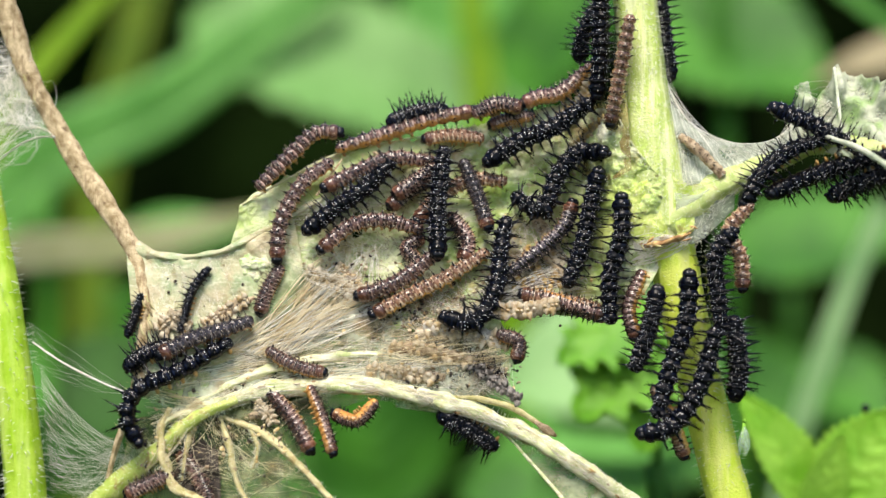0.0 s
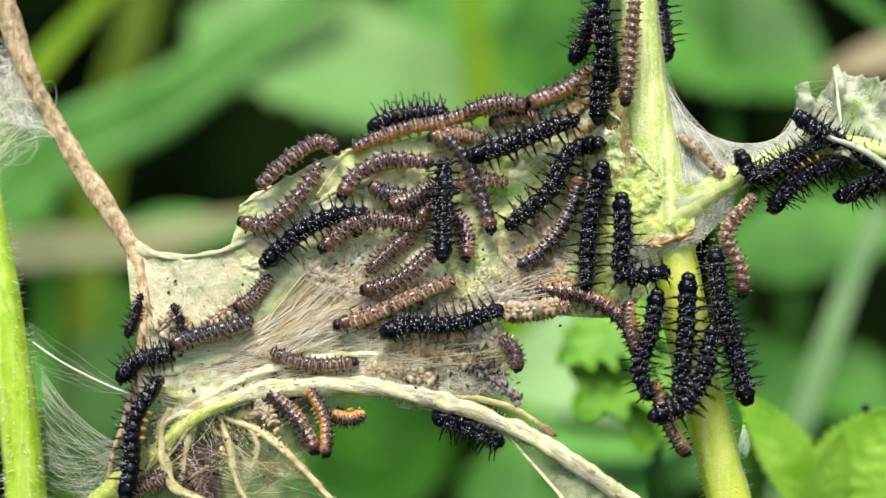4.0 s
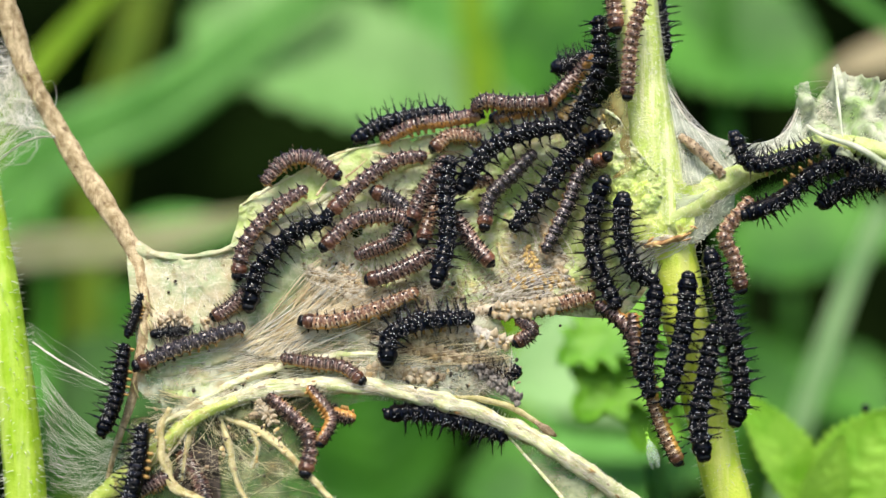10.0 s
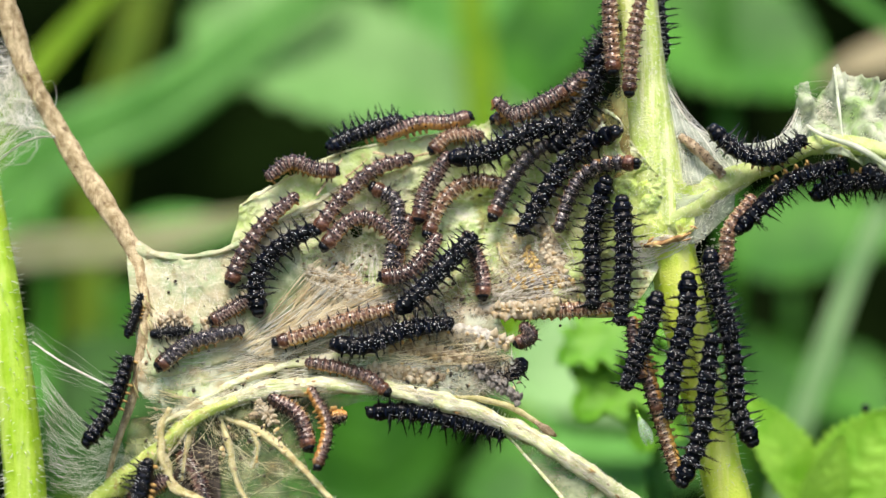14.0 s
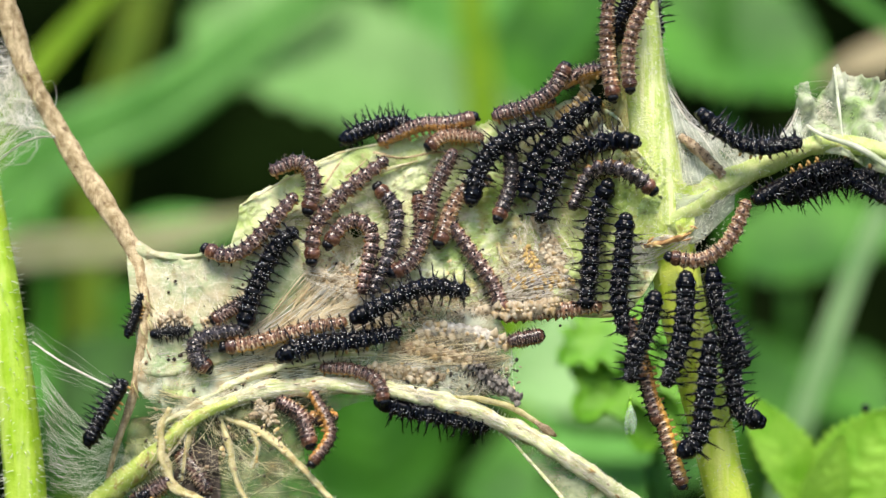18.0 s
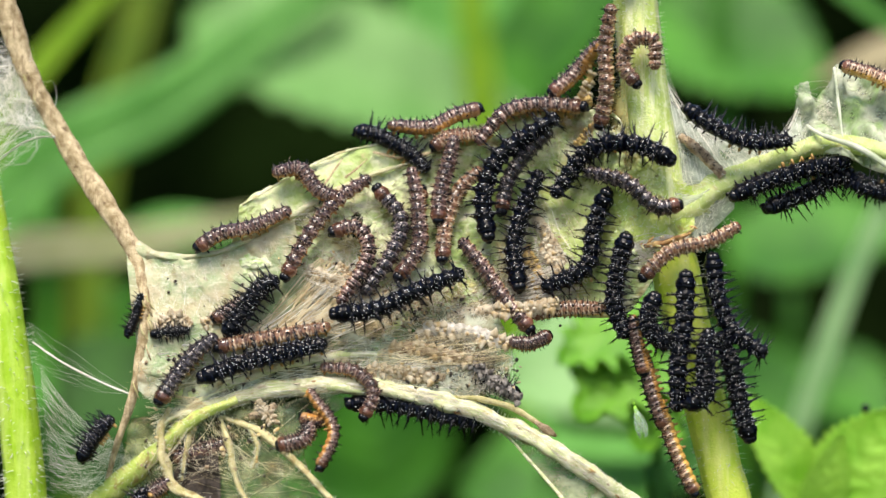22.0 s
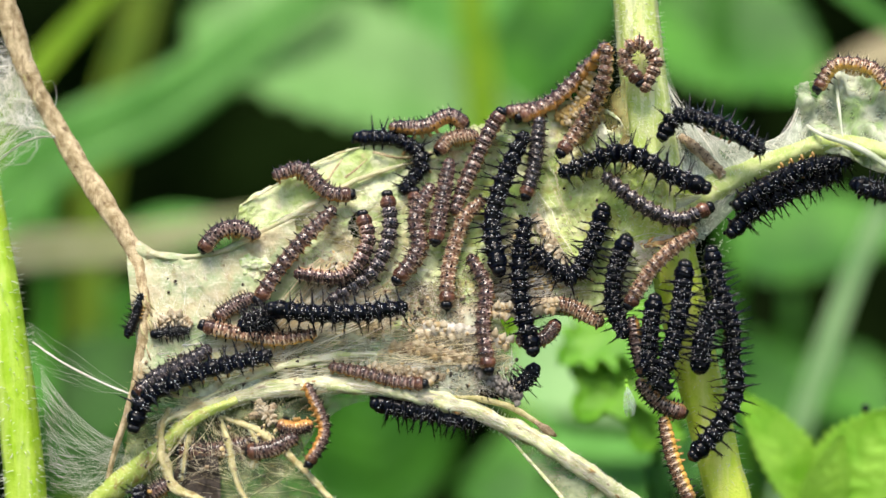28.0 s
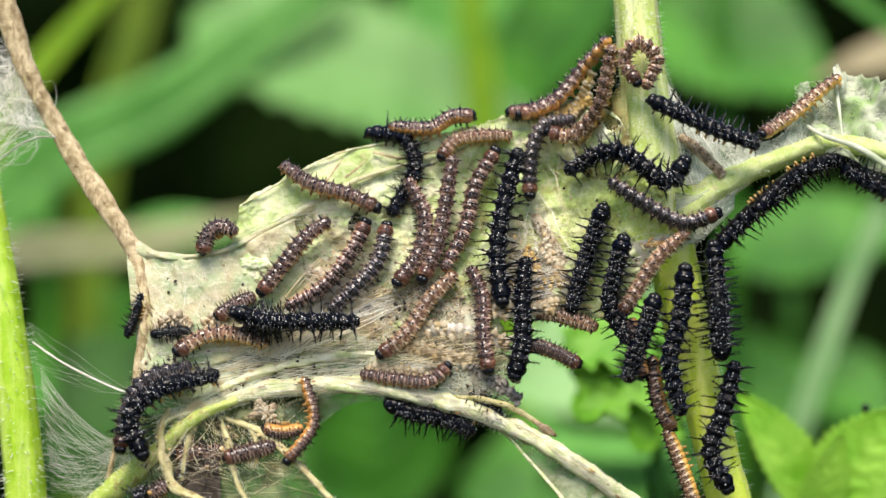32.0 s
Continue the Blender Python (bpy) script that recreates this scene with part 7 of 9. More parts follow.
    crawl(black_caterpillar('black spiny caterpillar along the leaf edge'), -1.5, 1.7, "up",
        (0, -9.6, 22.8, -5.0, 24.6, 0.1, 25.1),
        (3, -12.7, 22.4, -6.5, 24.3, 0.6, 24.8),
        (6, -13.5, 20.7, -9.6, 23.6, -1.4, 24.6),
        (9, -14.9, 19.9, -9.6, 23.1, 0.6, 24.8),
        (11, -17.2, 19.2, -10.6, 22.6, -0.4, 24.8),
        (13, -20.2, 18.2, -14.7, 21.0, -7.6, 23.4),
        (17, -20.2, 18.2, -14.7, 21.0, -7.6, 22.8),
        (19, -15.7, 21.0, -10.6, 22.8, -5.5, 22.8),
        (20, -15.5, 21.3, -10.6, 21.8, -5.0, 20.0),
        (21, -15.2, 21.5, -12.7, 21.0, -8.6, 18.4, -3.5, 15.4),
        (23, -16.2, 21.0, -10.6, 20.5, -5.7, 17.9, -3.3, 14.3),
        (25, -16.9, 20.5, -9.6, 20.5, -4.3, 16.9, -4.5, 11.8),
        (28, -15.9, 20.0, -8.1, 19.8, -3.7, 15.9, -7.0, 10.7),
        (30, -14.7, 20.5, -6.5, 20.0, -3.3, 15.4, -9.5, 14.3),
        (32, -13.7, 21.0, -7.0, 20.0, -5.0, 14.3, -9.0, 6.7),
    )
    crawl(brown_caterpillar(''), -0.5, 1.55, "up",
        (0, 6.2, 25.0, -2.4, 23.3, -9.6, 21.0, -18.2, 18.2),
        (3, 6.2, 25.0, -1.4, 23.0, -7.5, 21.5, -16.6, 18.2),
        (6, 7.5, 24.2, 0.6, 23.0, -6.5, 22.5, -12.1, 19.2),
        (9, 7.2, 24.5, 0.6, 23.0, -5.5, 22.5, -10.6, 19.9),
        (11, 6.7, 24.0, 1.6, 23.5, -4.5, 22.5, -10.1, 19.9),
        (13, 4.9, 24.0, 0.6, 23.0, -4.5, 22.7, -10.6, 20.4),
        (17, 5.9, 23.7, 0.6, 22.3, -4.5, 22.5, -11.6, 19.4),
        (19, 6.2, 24.0, 0.6, 23.0, -4.5, 22.0, -9.6, 19.9),
        (21, 6.7, 25.0, 2.1, 24.3, -2.4, 22.0, -9.1, 22.0),
        (23, 6.7, 25.5, 2.6, 24.0, -2.4, 22.0, -8.6, 22.3),
        (25, 4.2, 23.0, 1.1, 24.0, -3.5, 22.0, -9.6, 22.0),
        (28, 4.2, 22.3, 1.1, 24.0, -3.5, 22.0, -8.6, 22.0),
        (30, 5.7, 25.5, 1.6, 23.8, -2.4, 21.5, -8.6, 22.7),
        (32, 5.5, 24.0, 1.6, 23.8, -2.4, 21.7, -8.6, 22.0),
    )
    crawl(copper_caterpillar('orange-brown caterpillar resting near the leaf edge'), 0.5, 1.4, "upfront",
        (0, -3.4, 19.7, 1.6, 20.4, 6.7, 19.9),
        (6, -1.9, 19.9, 2.6, 21.1, 7.2, 19.9),
        (9, -1.9, 18.2, 1.6, 20.6, 6.2, 19.9),
        (13, -1.9, 17.5, 1.6, 20.4, 6.7, 20.4),
        (17, -2.9, 18.2, 0.6, 20.4, 6.7, 19.9),
        (21, -1.9, 18.2, 1.1, 20.4, 6.7, 20.4),
        (25, -1.4, 17.8, 1.6, 19.9, 6.7, 20.4),
        (28, -0.9, 17.5, 1.6, 19.9, 5.7, 20.4),
        (30, 0.1, 17.3, 2.1, 19.9, 7.2, 20.4),
        (32, -0.4, 16.3, 2.1, 19.4, 6.7, 20.4, 11.8, 20.4),
    )
    crawl(brown_caterpillar(''), -1, 1.4, "up",
        (0, 8.6, 22.4, 12.3, 23.6, 15.9, 24.1),
        (3, 8.8, 22.8, 12.9, 23.8, 16.9, 24.1),
        (6, 8.8, 23.6, 13.9, 24.6, 18.5, 25.1),
        (9, 8.8, 23.6, 13.9, 24.8, 19.5, 25.8),
        (13, 8.8, 23.1, 13.9, 24.6, 21.0, 26.6),
        (19, 9.8, 24.6, 14.9, 25.6, 19.5, 26.6),
        (32, 11.8, 24.6, 15.9, 25.1, 20.5, 26.1),
    )
    crawl(brown_caterpillar('brown caterpillar with a pale orange side'), 1, 1.55, "upfront",
        (0, -18.1, 20.8, -22.7, 20.8, -26.6, 17.2, -32.4, 11.1),
        (3, -18.6, 18.1, -21.6, 19.8, -26.6, 16.7, -32.2, 11.6),
        (6, -19.0, 16.2, -23.6, 17.9, -28.5, 15.2, -32.4, 11.1),
        (9, -18.5, 13.3, -23.5, 16.2, -28.5, 15.2, -31.9, 11.6),
        (11, -18.5, 12.9, -23.5, 16.2, -27.5, 16.0, -30.9, 12.6),
        (13, -17.3, 15.7, -22.5, 15.0, -27.5, 15.5, -30.9, 12.6),
        (17, -25.8, 5.6, -22.9, 11.1, -24.5, 15.0, -30.0, 14.1),
        (19, -21.3, 7.6, -22.9, 13.1, -26.5, 15.7, -30.0, 13.6),
        (21, -20.3, 5.6, -23.4, 11.1, -25.5, 14.4, -29.5, 13.6),
        (23, -16.9, 12.1, -21.4, 11.1, -25.0, 14.1, -29.5, 13.6),
        (25, -17.9, 8.6, -21.9, 10.6, -24.5, 14.1, -29.5, 13.6),
        (28, -15.9, 9.6, -20.4, 10.1, -25.0, 14.1, -29.4, 13.1),
        (30, -13.9, 9.6, -19.4, 9.6, -24.5, 13.6, -29.0, 14.1),
        (32, -11.4, 7.1, -16.4, 9.6, -23.4, 11.6, -28.0, 14.6),
    )
    crawl(brown_caterpillar(''), 0.5, 1.5, "upfront",
        (0, -29.2, -2.4, -28.8, 4.1, -25.4, 11.1, -20.5, 15.2),
        (3, -34.8, 6.1, -30.3, 4.4, -25.4, 9.6, -22.0, 15.2),
        (6, -37.7, 0.1, -32.3, 4.6, -26.4, 8.6, -22.5, 13.2),
        (9, -35.6, -4.9, -34.2, 2.1, -29.3, 7.6, -24.4, 10.6),
        (11, -36.9, -5.4, -35.2, 0.1, -30.3, 6.1, -25.4, 10.1),
        (13, -36.1, -6.8, -35.2, -0.9, -31.3, 5.1, -26.4, 9.1),
        (17, -43.2, -2.4, -38.1, -3.4, -32.2, 2.1, -26.4, 9.1),
        (19, -41.3, 2.6, -35.2, 1.1, -30.3, 5.1, -26.9, 8.6),
        (21, -43.2, 0.1, -39.3, 2.6, -33.3, 3.6, -27.3, 6.6),
        (23, -43.7, 0.1, -39.3, 2.6, -34.3, 4.1, -28.3, 6.6),
        (25, -43.0, 0.1, -39.3, 2.6, -34.3, 3.6, -29.8, 5.1),
        (28, -42.4, -0.1, -39.8, 2.9, -36.3, 3.9, -33.2, 2.6),
        (30, -43.2, -0.1, -41.3, 2.6, -38.3, 3.9, -35.8, 2.9),
        (32, -42.4, -0.4, -41.5, 2.3, -39.5, 3.9, -37.1, 3.3),
    )
    crawl(black_caterpillar(''), 1, 1.75, "front",
        (0, -24.2, 3.1, -18.4, 7.6, -13.4, 11.1, -9.5, 15.2),
        (3, -29.6, -0.9, -24.2, 4.1, -18.3, 6.6, -11.9, 6.6),
        (6, -35.5, -7.3, -30.1, -1.9, -25.2, 3.1, -18.8, 6.6),
        (9, -32.5, -10.8, -32.1, -3.9, -27.2, 2.1, -20.3, 5.6),
        (11, -35.5, -10.3, -32.6, -3.9, -27.2, 2.1, -20.8, 5.1),
        (13, -32.0, -10.8, -32.6, -4.9, -29.2, 0.1, -22.8, 3.6),
        (17, -33.9, -13.7, -33.1, -6.8, -29.2, 0.1, -25.2, 2.6),
        (19, -35.9, -13.7, -33.0, -7.8, -30.1, -0.9, -27.7, 2.6),
        (21, -37.8, -14.7, -34.5, -10.3, -32.1, -5.8, -29.1, -4.4),
        (23, -37.3, -14.2, -35.0, -11.3, -32.5, -8.3, -30.1, -6.6),
        (25, -35.9, -12.7, -34.0, -11.3, -32.0, -10.3, -30.3, -9.3),
        (28, -34.9, -13.7, -32.5, -12.7, -30.0, -11.8),
        (32, -33.9, -13.2, -31.0, -13.2, -28.0, -12.7),
    )
    crawl(brown_caterpillar('grey-brown ringed caterpillar on the webbed leaf'), 1, 1.5, "front",
        (0, -21.4, 10.6, -16.5, 13.2, -9.5, 16.2, -2.4, 15.8),
        (3, -17.9, 9.6, -16.0, 13.2, -9.5, 16.2, -2.4, 15.3),
        (6, -18.9, 7.6, -14.5, 13.2, -9.5, 15.7, -3.4, 15.8),
        (9, -19.8, 6.1, -14.4, 11.6, -8.5, 15.7, -2.9, 16.8),
        (11, -20.8, 6.1, -15.4, 11.6, -9.5, 15.7, -5.0, 16.3),
        (13, -22.3, 4.1, -17.4, 9.6, -11.5, 14.7, -5.5, 16.3),
        (17, -23.2, -1.9, -21.3, 5.1, -16.4, 11.1, -9.5, 15.7),
        (19, -23.2, -3.4, -23.3, 3.1, -18.4, 9.1, -12.0, 15.2),
        (21, -27.2, -4.4, -23.3, 3.1, -18.4, 9.1, -13.5, 13.2),
        (23, -28.6, -6.3, -25.2, 0.1, -20.3, 7.1, -14.4, 11.1),
        (25, -31.6, -6.8, -27.2, -1.9, -22.3, 4.1, -19.4, 7.6),
        (28, -32.6, -9.3, -29.1, -3.9, -24.2, 2.1, -19.8, 6.6),
        (30, -32.6, -9.8, -30.1, -3.9, -25.2, 1.1, -20.8, 4.6),
        (32, -32.1, -7.8, -28.2, -2.9, -24.2, 2.1, -20.8, 4.6),
    )
    crawl(brown_caterpillar(''), 1.5, 1.5, "front",
        (0, -21.7, -0.4, -16.3, 4.1, -10.4, 5.1, -4.4, 3.6),
        (3, -21.7, -0.4, -17.3, 3.6, -12.4, 4.6, -3.9, 5.1),
        (6, -20.7, 0.1, -15.3, 5.6, -9.4, 5.6, -5.4, 2.1),
        (9, -21.2, 0.1, -15.3, 5.1, -8.4, 5.6, -6.4, 3.6),
        (11, -21.2, 0.1, -16.3, 4.6, -10.4, 6.1, -5.4, 5.6),
        (13, -21.2, 0.1, -16.3, 5.1, -11.4, 5.6, -5.4, 2.6),
        (17, -20.7, 0.1, -16.3, 5.1, -12.3, 3.1, -13.7, -5.8),
        (19, -20.2, 0.6, -17.3, 4.6, -12.8, 2.6, -14.2, -7.8),
        (21, -20.2, 1.6, -16.3, 4.6, -12.8, 0.1, -17.7, -8.3),
        (23, -19.3, 4.1, -13.8, 2.6, -13.8, -3.4, -17.7, -9.3),
        (25, -18.3, 5.1, -13.3, 1.1, -14.2, -4.4, -23.6, -5.3),
        (28, -14.4, 6.6, -13.3, 1.1, -17.2, -4.8, -25.1, -4.4),
        (30, -13.9, 7.1, -14.3, 0.1, -19.2, -5.8, -26.1, -8.8),
        (32, -13.4, 5.1, -16.3, -0.9, -21.2, -6.8, -26.6, -9.8),
    )
    crawl(grey_caterpillar('dark grey-brown ringed caterpillar'), 0.5, 1.5, "front",
        (0, -9.4, 7.6, -6.4, 10.2, -3.9, 11.7, -1.4, 13.2),
        (3, -12.5, 11.2, -10.0, 9.7, -6.9, 9.7, -4.4, 6.6),
        (6, -12.5, 10.7, -9.5, 9.7, -6.9, 8.7, -4.4, 6.6),
        (9, -12.5, 10.1, -8.4, 8.6, -6.6, 6.6, -7.9, 1.6),
        (11, -12.5, 10.7, -8.4, 8.6, -6.4, 5.6, -9.4, 1.1),
        (13, -13.0, 11.2, -8.4, 8.6, -7.9, 3.1, -9.1, -3.4),
        (17, -12.0, 11.2, -8.2, 7.1, -9.4, 0.1, -12.8, -6.3),
        (19, -12.0, 11.7, -8.2, 5.6, -9.4, -1.9, -11.8, -7.8),
        (21, -12.0, 11.2, -7.2, 5.1, -9.4, -0.9, -14.3, -5.9),
        (23, -12.0, 11.2, -7.8, 5.1, -9.4, -1.9, -12.8, -8.8),
        (25, -10.0, 10.7, -9.4, 2.1, -11.3, -4.9, -16.2, -9.8),
        (28, -10.0, 10.2, -9.4, 3.1, -12.3, -3.9, -19.2, -8.8),
        (30, -8.9, 7.1, -9.4, 1.1, -13.3, -5.4, -21.2, -8.8),
        (32, -9.9, 4.6, -11.3, -1.9, -15.3, -6.8, -19.2, -10.3),
    )
    crawl(brown_caterpillar(''), 0, 1.45, "front",
        (0, -3.9, 2.1, -6.4, 0.1, -4.4, -2.4),
        (3, -4.4, 3.1, -8.4, 0.1, -11.3, -3.9),
        (6, -6.4, 3.6, -9.4, 0.1, -15.3, -2.4),
        (9, -6.4, 2.6, -10.4, 0.4, -15.9, 0.1),
        (11, -5.4, 3.1, -9.4, 1.1, -13.3, -2.4),
        (13, -5.9, 4.6, -8.9, 0.6, -8.4, -3.4),
        (17, -4.9, 9.7, -3.9, 5.1, -4.4, 0.1, -8.4, -3.4),
        (19, -4.2, 10.2, -4.2, 4.1, -4.9, -1.9, -7.9, -4.4),
        (21, -3.6, 11.2, -4.4, 5.1, -4.4, 0.1, -7.9, -4.4),
        (25, -4.6, 10.7, -5.4, 6.1, -3.9, 0.1, -7.6, -5.4),
        (32, -5.7, 10.7, -3.4, 5.6, -4.4, -0.9, -7.8, -5.9),
    )
    crawl(brown_caterpillar(''), 1.5, 1.5, "front",
        (0, -15.2, -8.3, -11.7, -7.3, -7.3, -5.3, -1.4, -0.9),
        (3, -14.2, -7.3, -10.3, -6.5, -6.3, -4.4, -2.4, -0.9),
        (6, -13.7, -7.3, -9.3, -5.8, -5.3, -3.4, -1.4, 0.1),
        (9, -13.2, -5.3, -9.3, -4.1, -5.4, -1.9, -1.9, 0.1),
        (11, -13.2, -5.8, -9.3, -4.8, -5.3, -3.4, -1.9, -1.4),
        (13, -11.3, -5.3, -6.8, -4.8, -3.9, -2.4, -1.4, 1.1),
        (17, -9.3, -3.9, -5.9, -2.1, -2.9, 1.1, -0.4, 5.1),
        (19, -8.8, -4.8, -4.9, -1.9, -4.2, 4.1, -4.2, 11.2),
        (21, -8.3, -4.8, -4.4, 0.1, -4.4, 5.1, -3.4, 12.2),
        (23, -7.8, -5.8, -3.9, 1.1, -4.9, 9.1, -7.5, 14.7),
        (25, -7.8, -5.8, -3.9, 0.1, -5.4, 6.1, -4.4, 11.7),
        (28, -8.3, -5.8, -4.4, 0.1, -4.9, 5.6, -2.4, 10.7),
        (30, -7.8, -5.8, -3.9, 0.1, -4.9, 6.1, -5.6, 13.0),
        (32, -8.3, -6.3, -4.4, -0.9, -3.2, 5.6, -5.9, 11.7),
    )
    crawl(brown_caterpillar(''), 2, 1.5, "front",
        (0, -8.4, 9.6, -4.4, 12.2, -1.9, 14.2),
        (3, -8.9, 7.6, -4.4, 9.6, -1.4, 11.7),
        (6, -8.9, 7.1, -4.4, 9.6, -0.4, 12.2),
        (9, -6.4, 4.1, -3.9, 8.6, -0.4, 15.2),
        (11, -4.9, 6.1, -3.2, 11.1, 1.1, 16.2),
        (13, -4.4, 5.1, -3.4, 10.1, 0.6, 16.2),
        (17, -3.9, 5.1, -2.2, 10.1, 1.6, 17.2),
        (19, -2.4, 4.1, -0.9, 11.2, 1.6, 16.7),
        (21, -0.9, 5.1, 0.1, 11.2, 1.1, 17.8),
        (23, -0.9, 4.1, -0.9, 10.1, 1.6, 17.2, 2.6, 20.8),
        (25, -1.4, 2.1, -0.4, 9.1, 0.1, 15.2, 1.6, 19.3),
        (28, -1.4, 1.1, -0.4, 7.1, 1.1, 15.2),
        (30, -1.9, -3.4, -0.4, 4.1, -0.4, 10.1, 0.6, 16.0),
        (32, -3.8, -5.8, -0.9, 1.1, 0.6, 9.1, 1.6, 15.7),
    )
    crawl(copper_caterpillar('red-brown caterpillar with gold flecks'), 1, 1.5, "front",
        (0, -4.9, 4.6, -0.4, 9.7, 5.2, 12.4, 10.5, 12.2),
        (6, -4.4, 4.6, -0.4, 9.7, 5.2, 12.4, 10.5, 12.0),
        (9, -3.9, 1.1, -2.2, 5.6, 0.6, 10.2, 7.7, 12.4),
        (11, -3.4, 1.1, -2.4, 5.6, 0.1, 10.7, 8.7, 12.4),
        (13, -3.2, 2.1, -0.9, 8.1, 4.1, 12.0, 10.2, 12.0),
        (17, -1.4, 2.1, 1.6, 8.7, 5.7, 12.0, 10.2, 11.4),
        (19, -0.4, -0.9, 1.1, 5.1, 2.8, 9.7, 5.2, 13.4),
        (21, -1.4, -1.7, 0.6, 5.1, 3.1, 10.7, 5.7, 13.7),
        (23, 1.1, -2.9, 0.6, 4.1, 2.6, 10.2, 6.7, 13.7),
        (25, 0.6, -6.3, 0.6, 1.1, 2.6, 9.2, 7.2, 12.7),
        (28, 0.6, -10.2, 1.1, -2.9, 3.6, 5.1, 6.6, 8.2),
        (30, -4.8, -16.0, -1.4, -9.7, 1.6, -2.9, 4.6, 1.1),
        (32, -11.2, -18.5, -6.3, -14.6, -2.4, -8.8, 1.6, -4.9),
    )
    crawl(brown_caterpillar(''), 1, 1.5, "front",
        (0, 3.6, -1.9, 4.3, 1.6, 1.6, 5.6),
        (3, 3.1, -2.9, 4.4, 2.6, 2.1, 7.6),
        (6, 6.6, 1.9, 3.1, 3.6, 0.6, 5.6),
        (9, 7.1, -2.1, 4.6, 1.1, 2.1, 5.6),
        (11, 9.5, -2.9, 6.1, 0.6, 3.1, 4.6),
        (13, 7.5, -5.8, 6.1, -1.9, 5.1, 1.6),
        (15, 6.5, -10.7, 7.0, -4.9, 3.1, 3.1),
        (17, 5.0, -12.6, 8.5, -6.8, 4.6, 0.1, 1.1, 4.1),
        (19, 15.9, -9.3, 10.5, -8.0, 5.6, -1.9, 2.6, 3.6),
        (21, 15.8, -12.9, 10.4, -8.8, 7.5, -3.9, 3.6, 1.1),
        (23, 14.3, -15.5, 11.4, -9.7, 7.5, -3.9, 3.6, 1.1),
        (25, 5.0, -17.0, 9.4, -11.7, 8.5, -4.9, 3.6, 1.1),
        (28, 7.9, -21.3, 6.9, -13.6, 7.5, -6.8, 5.1, -1.9),
        (30, -0.4, -19.2, 6.4, -16.5, 7.5, -10.7, 5.1, -4.9),
        (32, 7.9, -21.3, 6.9, -14.6, 7.0, -8.8, 5.1, -3.9),
    )
    crawl(black_caterpillar(''), 4, 1.7, "front",
        (0, -0.9, -1.4, -0.9, 8.1, 0.1, 17.1),
        (3, -0.4, -1.9, 0.1, 7.1, 0.1, 15.1),
        (6, 0.6, -1.4, -0.4, 7.1, 0.6, 15.1),
        (9, -0.4, -5.3, 0.6, 3.1, 0.1, 10.1, 1.6, 15.1),
        (11, -2.3, -7.2, 0.6, 0.1, 1.1, 7.1, 1.1, 15.1),
        (13, -5.3, -9.6, -1.4, -4.8, 2.6, 1.1, 5.6, 6.1),
        (15, -10.1, -11.6, -5.3, -8.2, -0.4, -4.8, 4.0, -2.4),
        (17, -15.5, -13.5, -9.2, -8.5, -2.3, -6.5, 4.0, -8.2),
        (19, -15.5, -10.6, -9.2, -9.7, -3.3, -6.5, 3.0, -5.8),
        (21, -17.0, -11.6, -10.1, -10.1, -4.3, -6.9, 2.5, -4.3),
        (23, -21.9, -10.7, -14.0, -11.1, -6.2, -8.2, 2.1, -4.8),
        (25, -26.8, -10.7, -19.9, -12.1, -12.1, -11.6, -3.8, -7.7),
        (28, -30.2, -10.2, -22.9, -11.1, -15.0, -11.1, -7.2, -10.1),
        (30, -33.6, -11.6, -25.8, -12.1, -18.0, -12.1, -10.6, -11.1),
        (32, -36.6, -10.7, -29.7, -12.6, -22.9, -12.6, -15.5, -12.6),
    )
    crawl(copper_caterpillar('copper-brown caterpillar with an ochre side'), 1, 1.5, "upfront",
        (0, -12.7, -11.7, -6.3, -8.3, 0.6, -4.9, 7.1, -0.9),
        (3, -17.2, -12.7, -10.2, -10.7, -4.3, -7.8, 3.1, -4.4),
        (6, -22.6, -14.7, -16.2, -12.2, -9.3, -10.2, -3.4, -7.8),
        (9, -24.6, -9.8, -19.2, -12.2, -12.2, -10.9, -4.3, -7.8),
        (11, -25.5, -15.7, -20.1, -13.2, -13.2, -10.8, -6.3, -7.8),
        (13, -27.5, -16.2, -21.1, -14.2, -14.2, -11.7, -7.3, -9.8),
        (17, -37.8, -17.6, -31.9, -16.2, -24.1, -13.7, -16.7, -12.7),
        (19, -39.2, -16.8, -32.9, -16.2, -26.1, -14.7, -18.6, -12.9),
        (21, -40.6, -18.5, -34.9, -16.2, -28.0, -14.7, -20.6, -13.7),
        (23, -38.8, -15.7, -32.9, -15.7, -27.0, -15.2, -20.6, -13.7),
        (25, -40.7, -15.6, -34.9, -14.7, -28.0, -14.9, -20.6, -14.2),
        (28, -42.3, -13.2, -35.9, -14.7, -29.0, -15.7, -23.1, -14.9),
        (30, -45.5, -17.5, -41.7, -14.7, -34.9, -15.2, -26.0, -15.7),
        (32, -46.4, -18.0, -41.7, -15.2, -36.9, -14.7, -31.5, -16.2),
    )
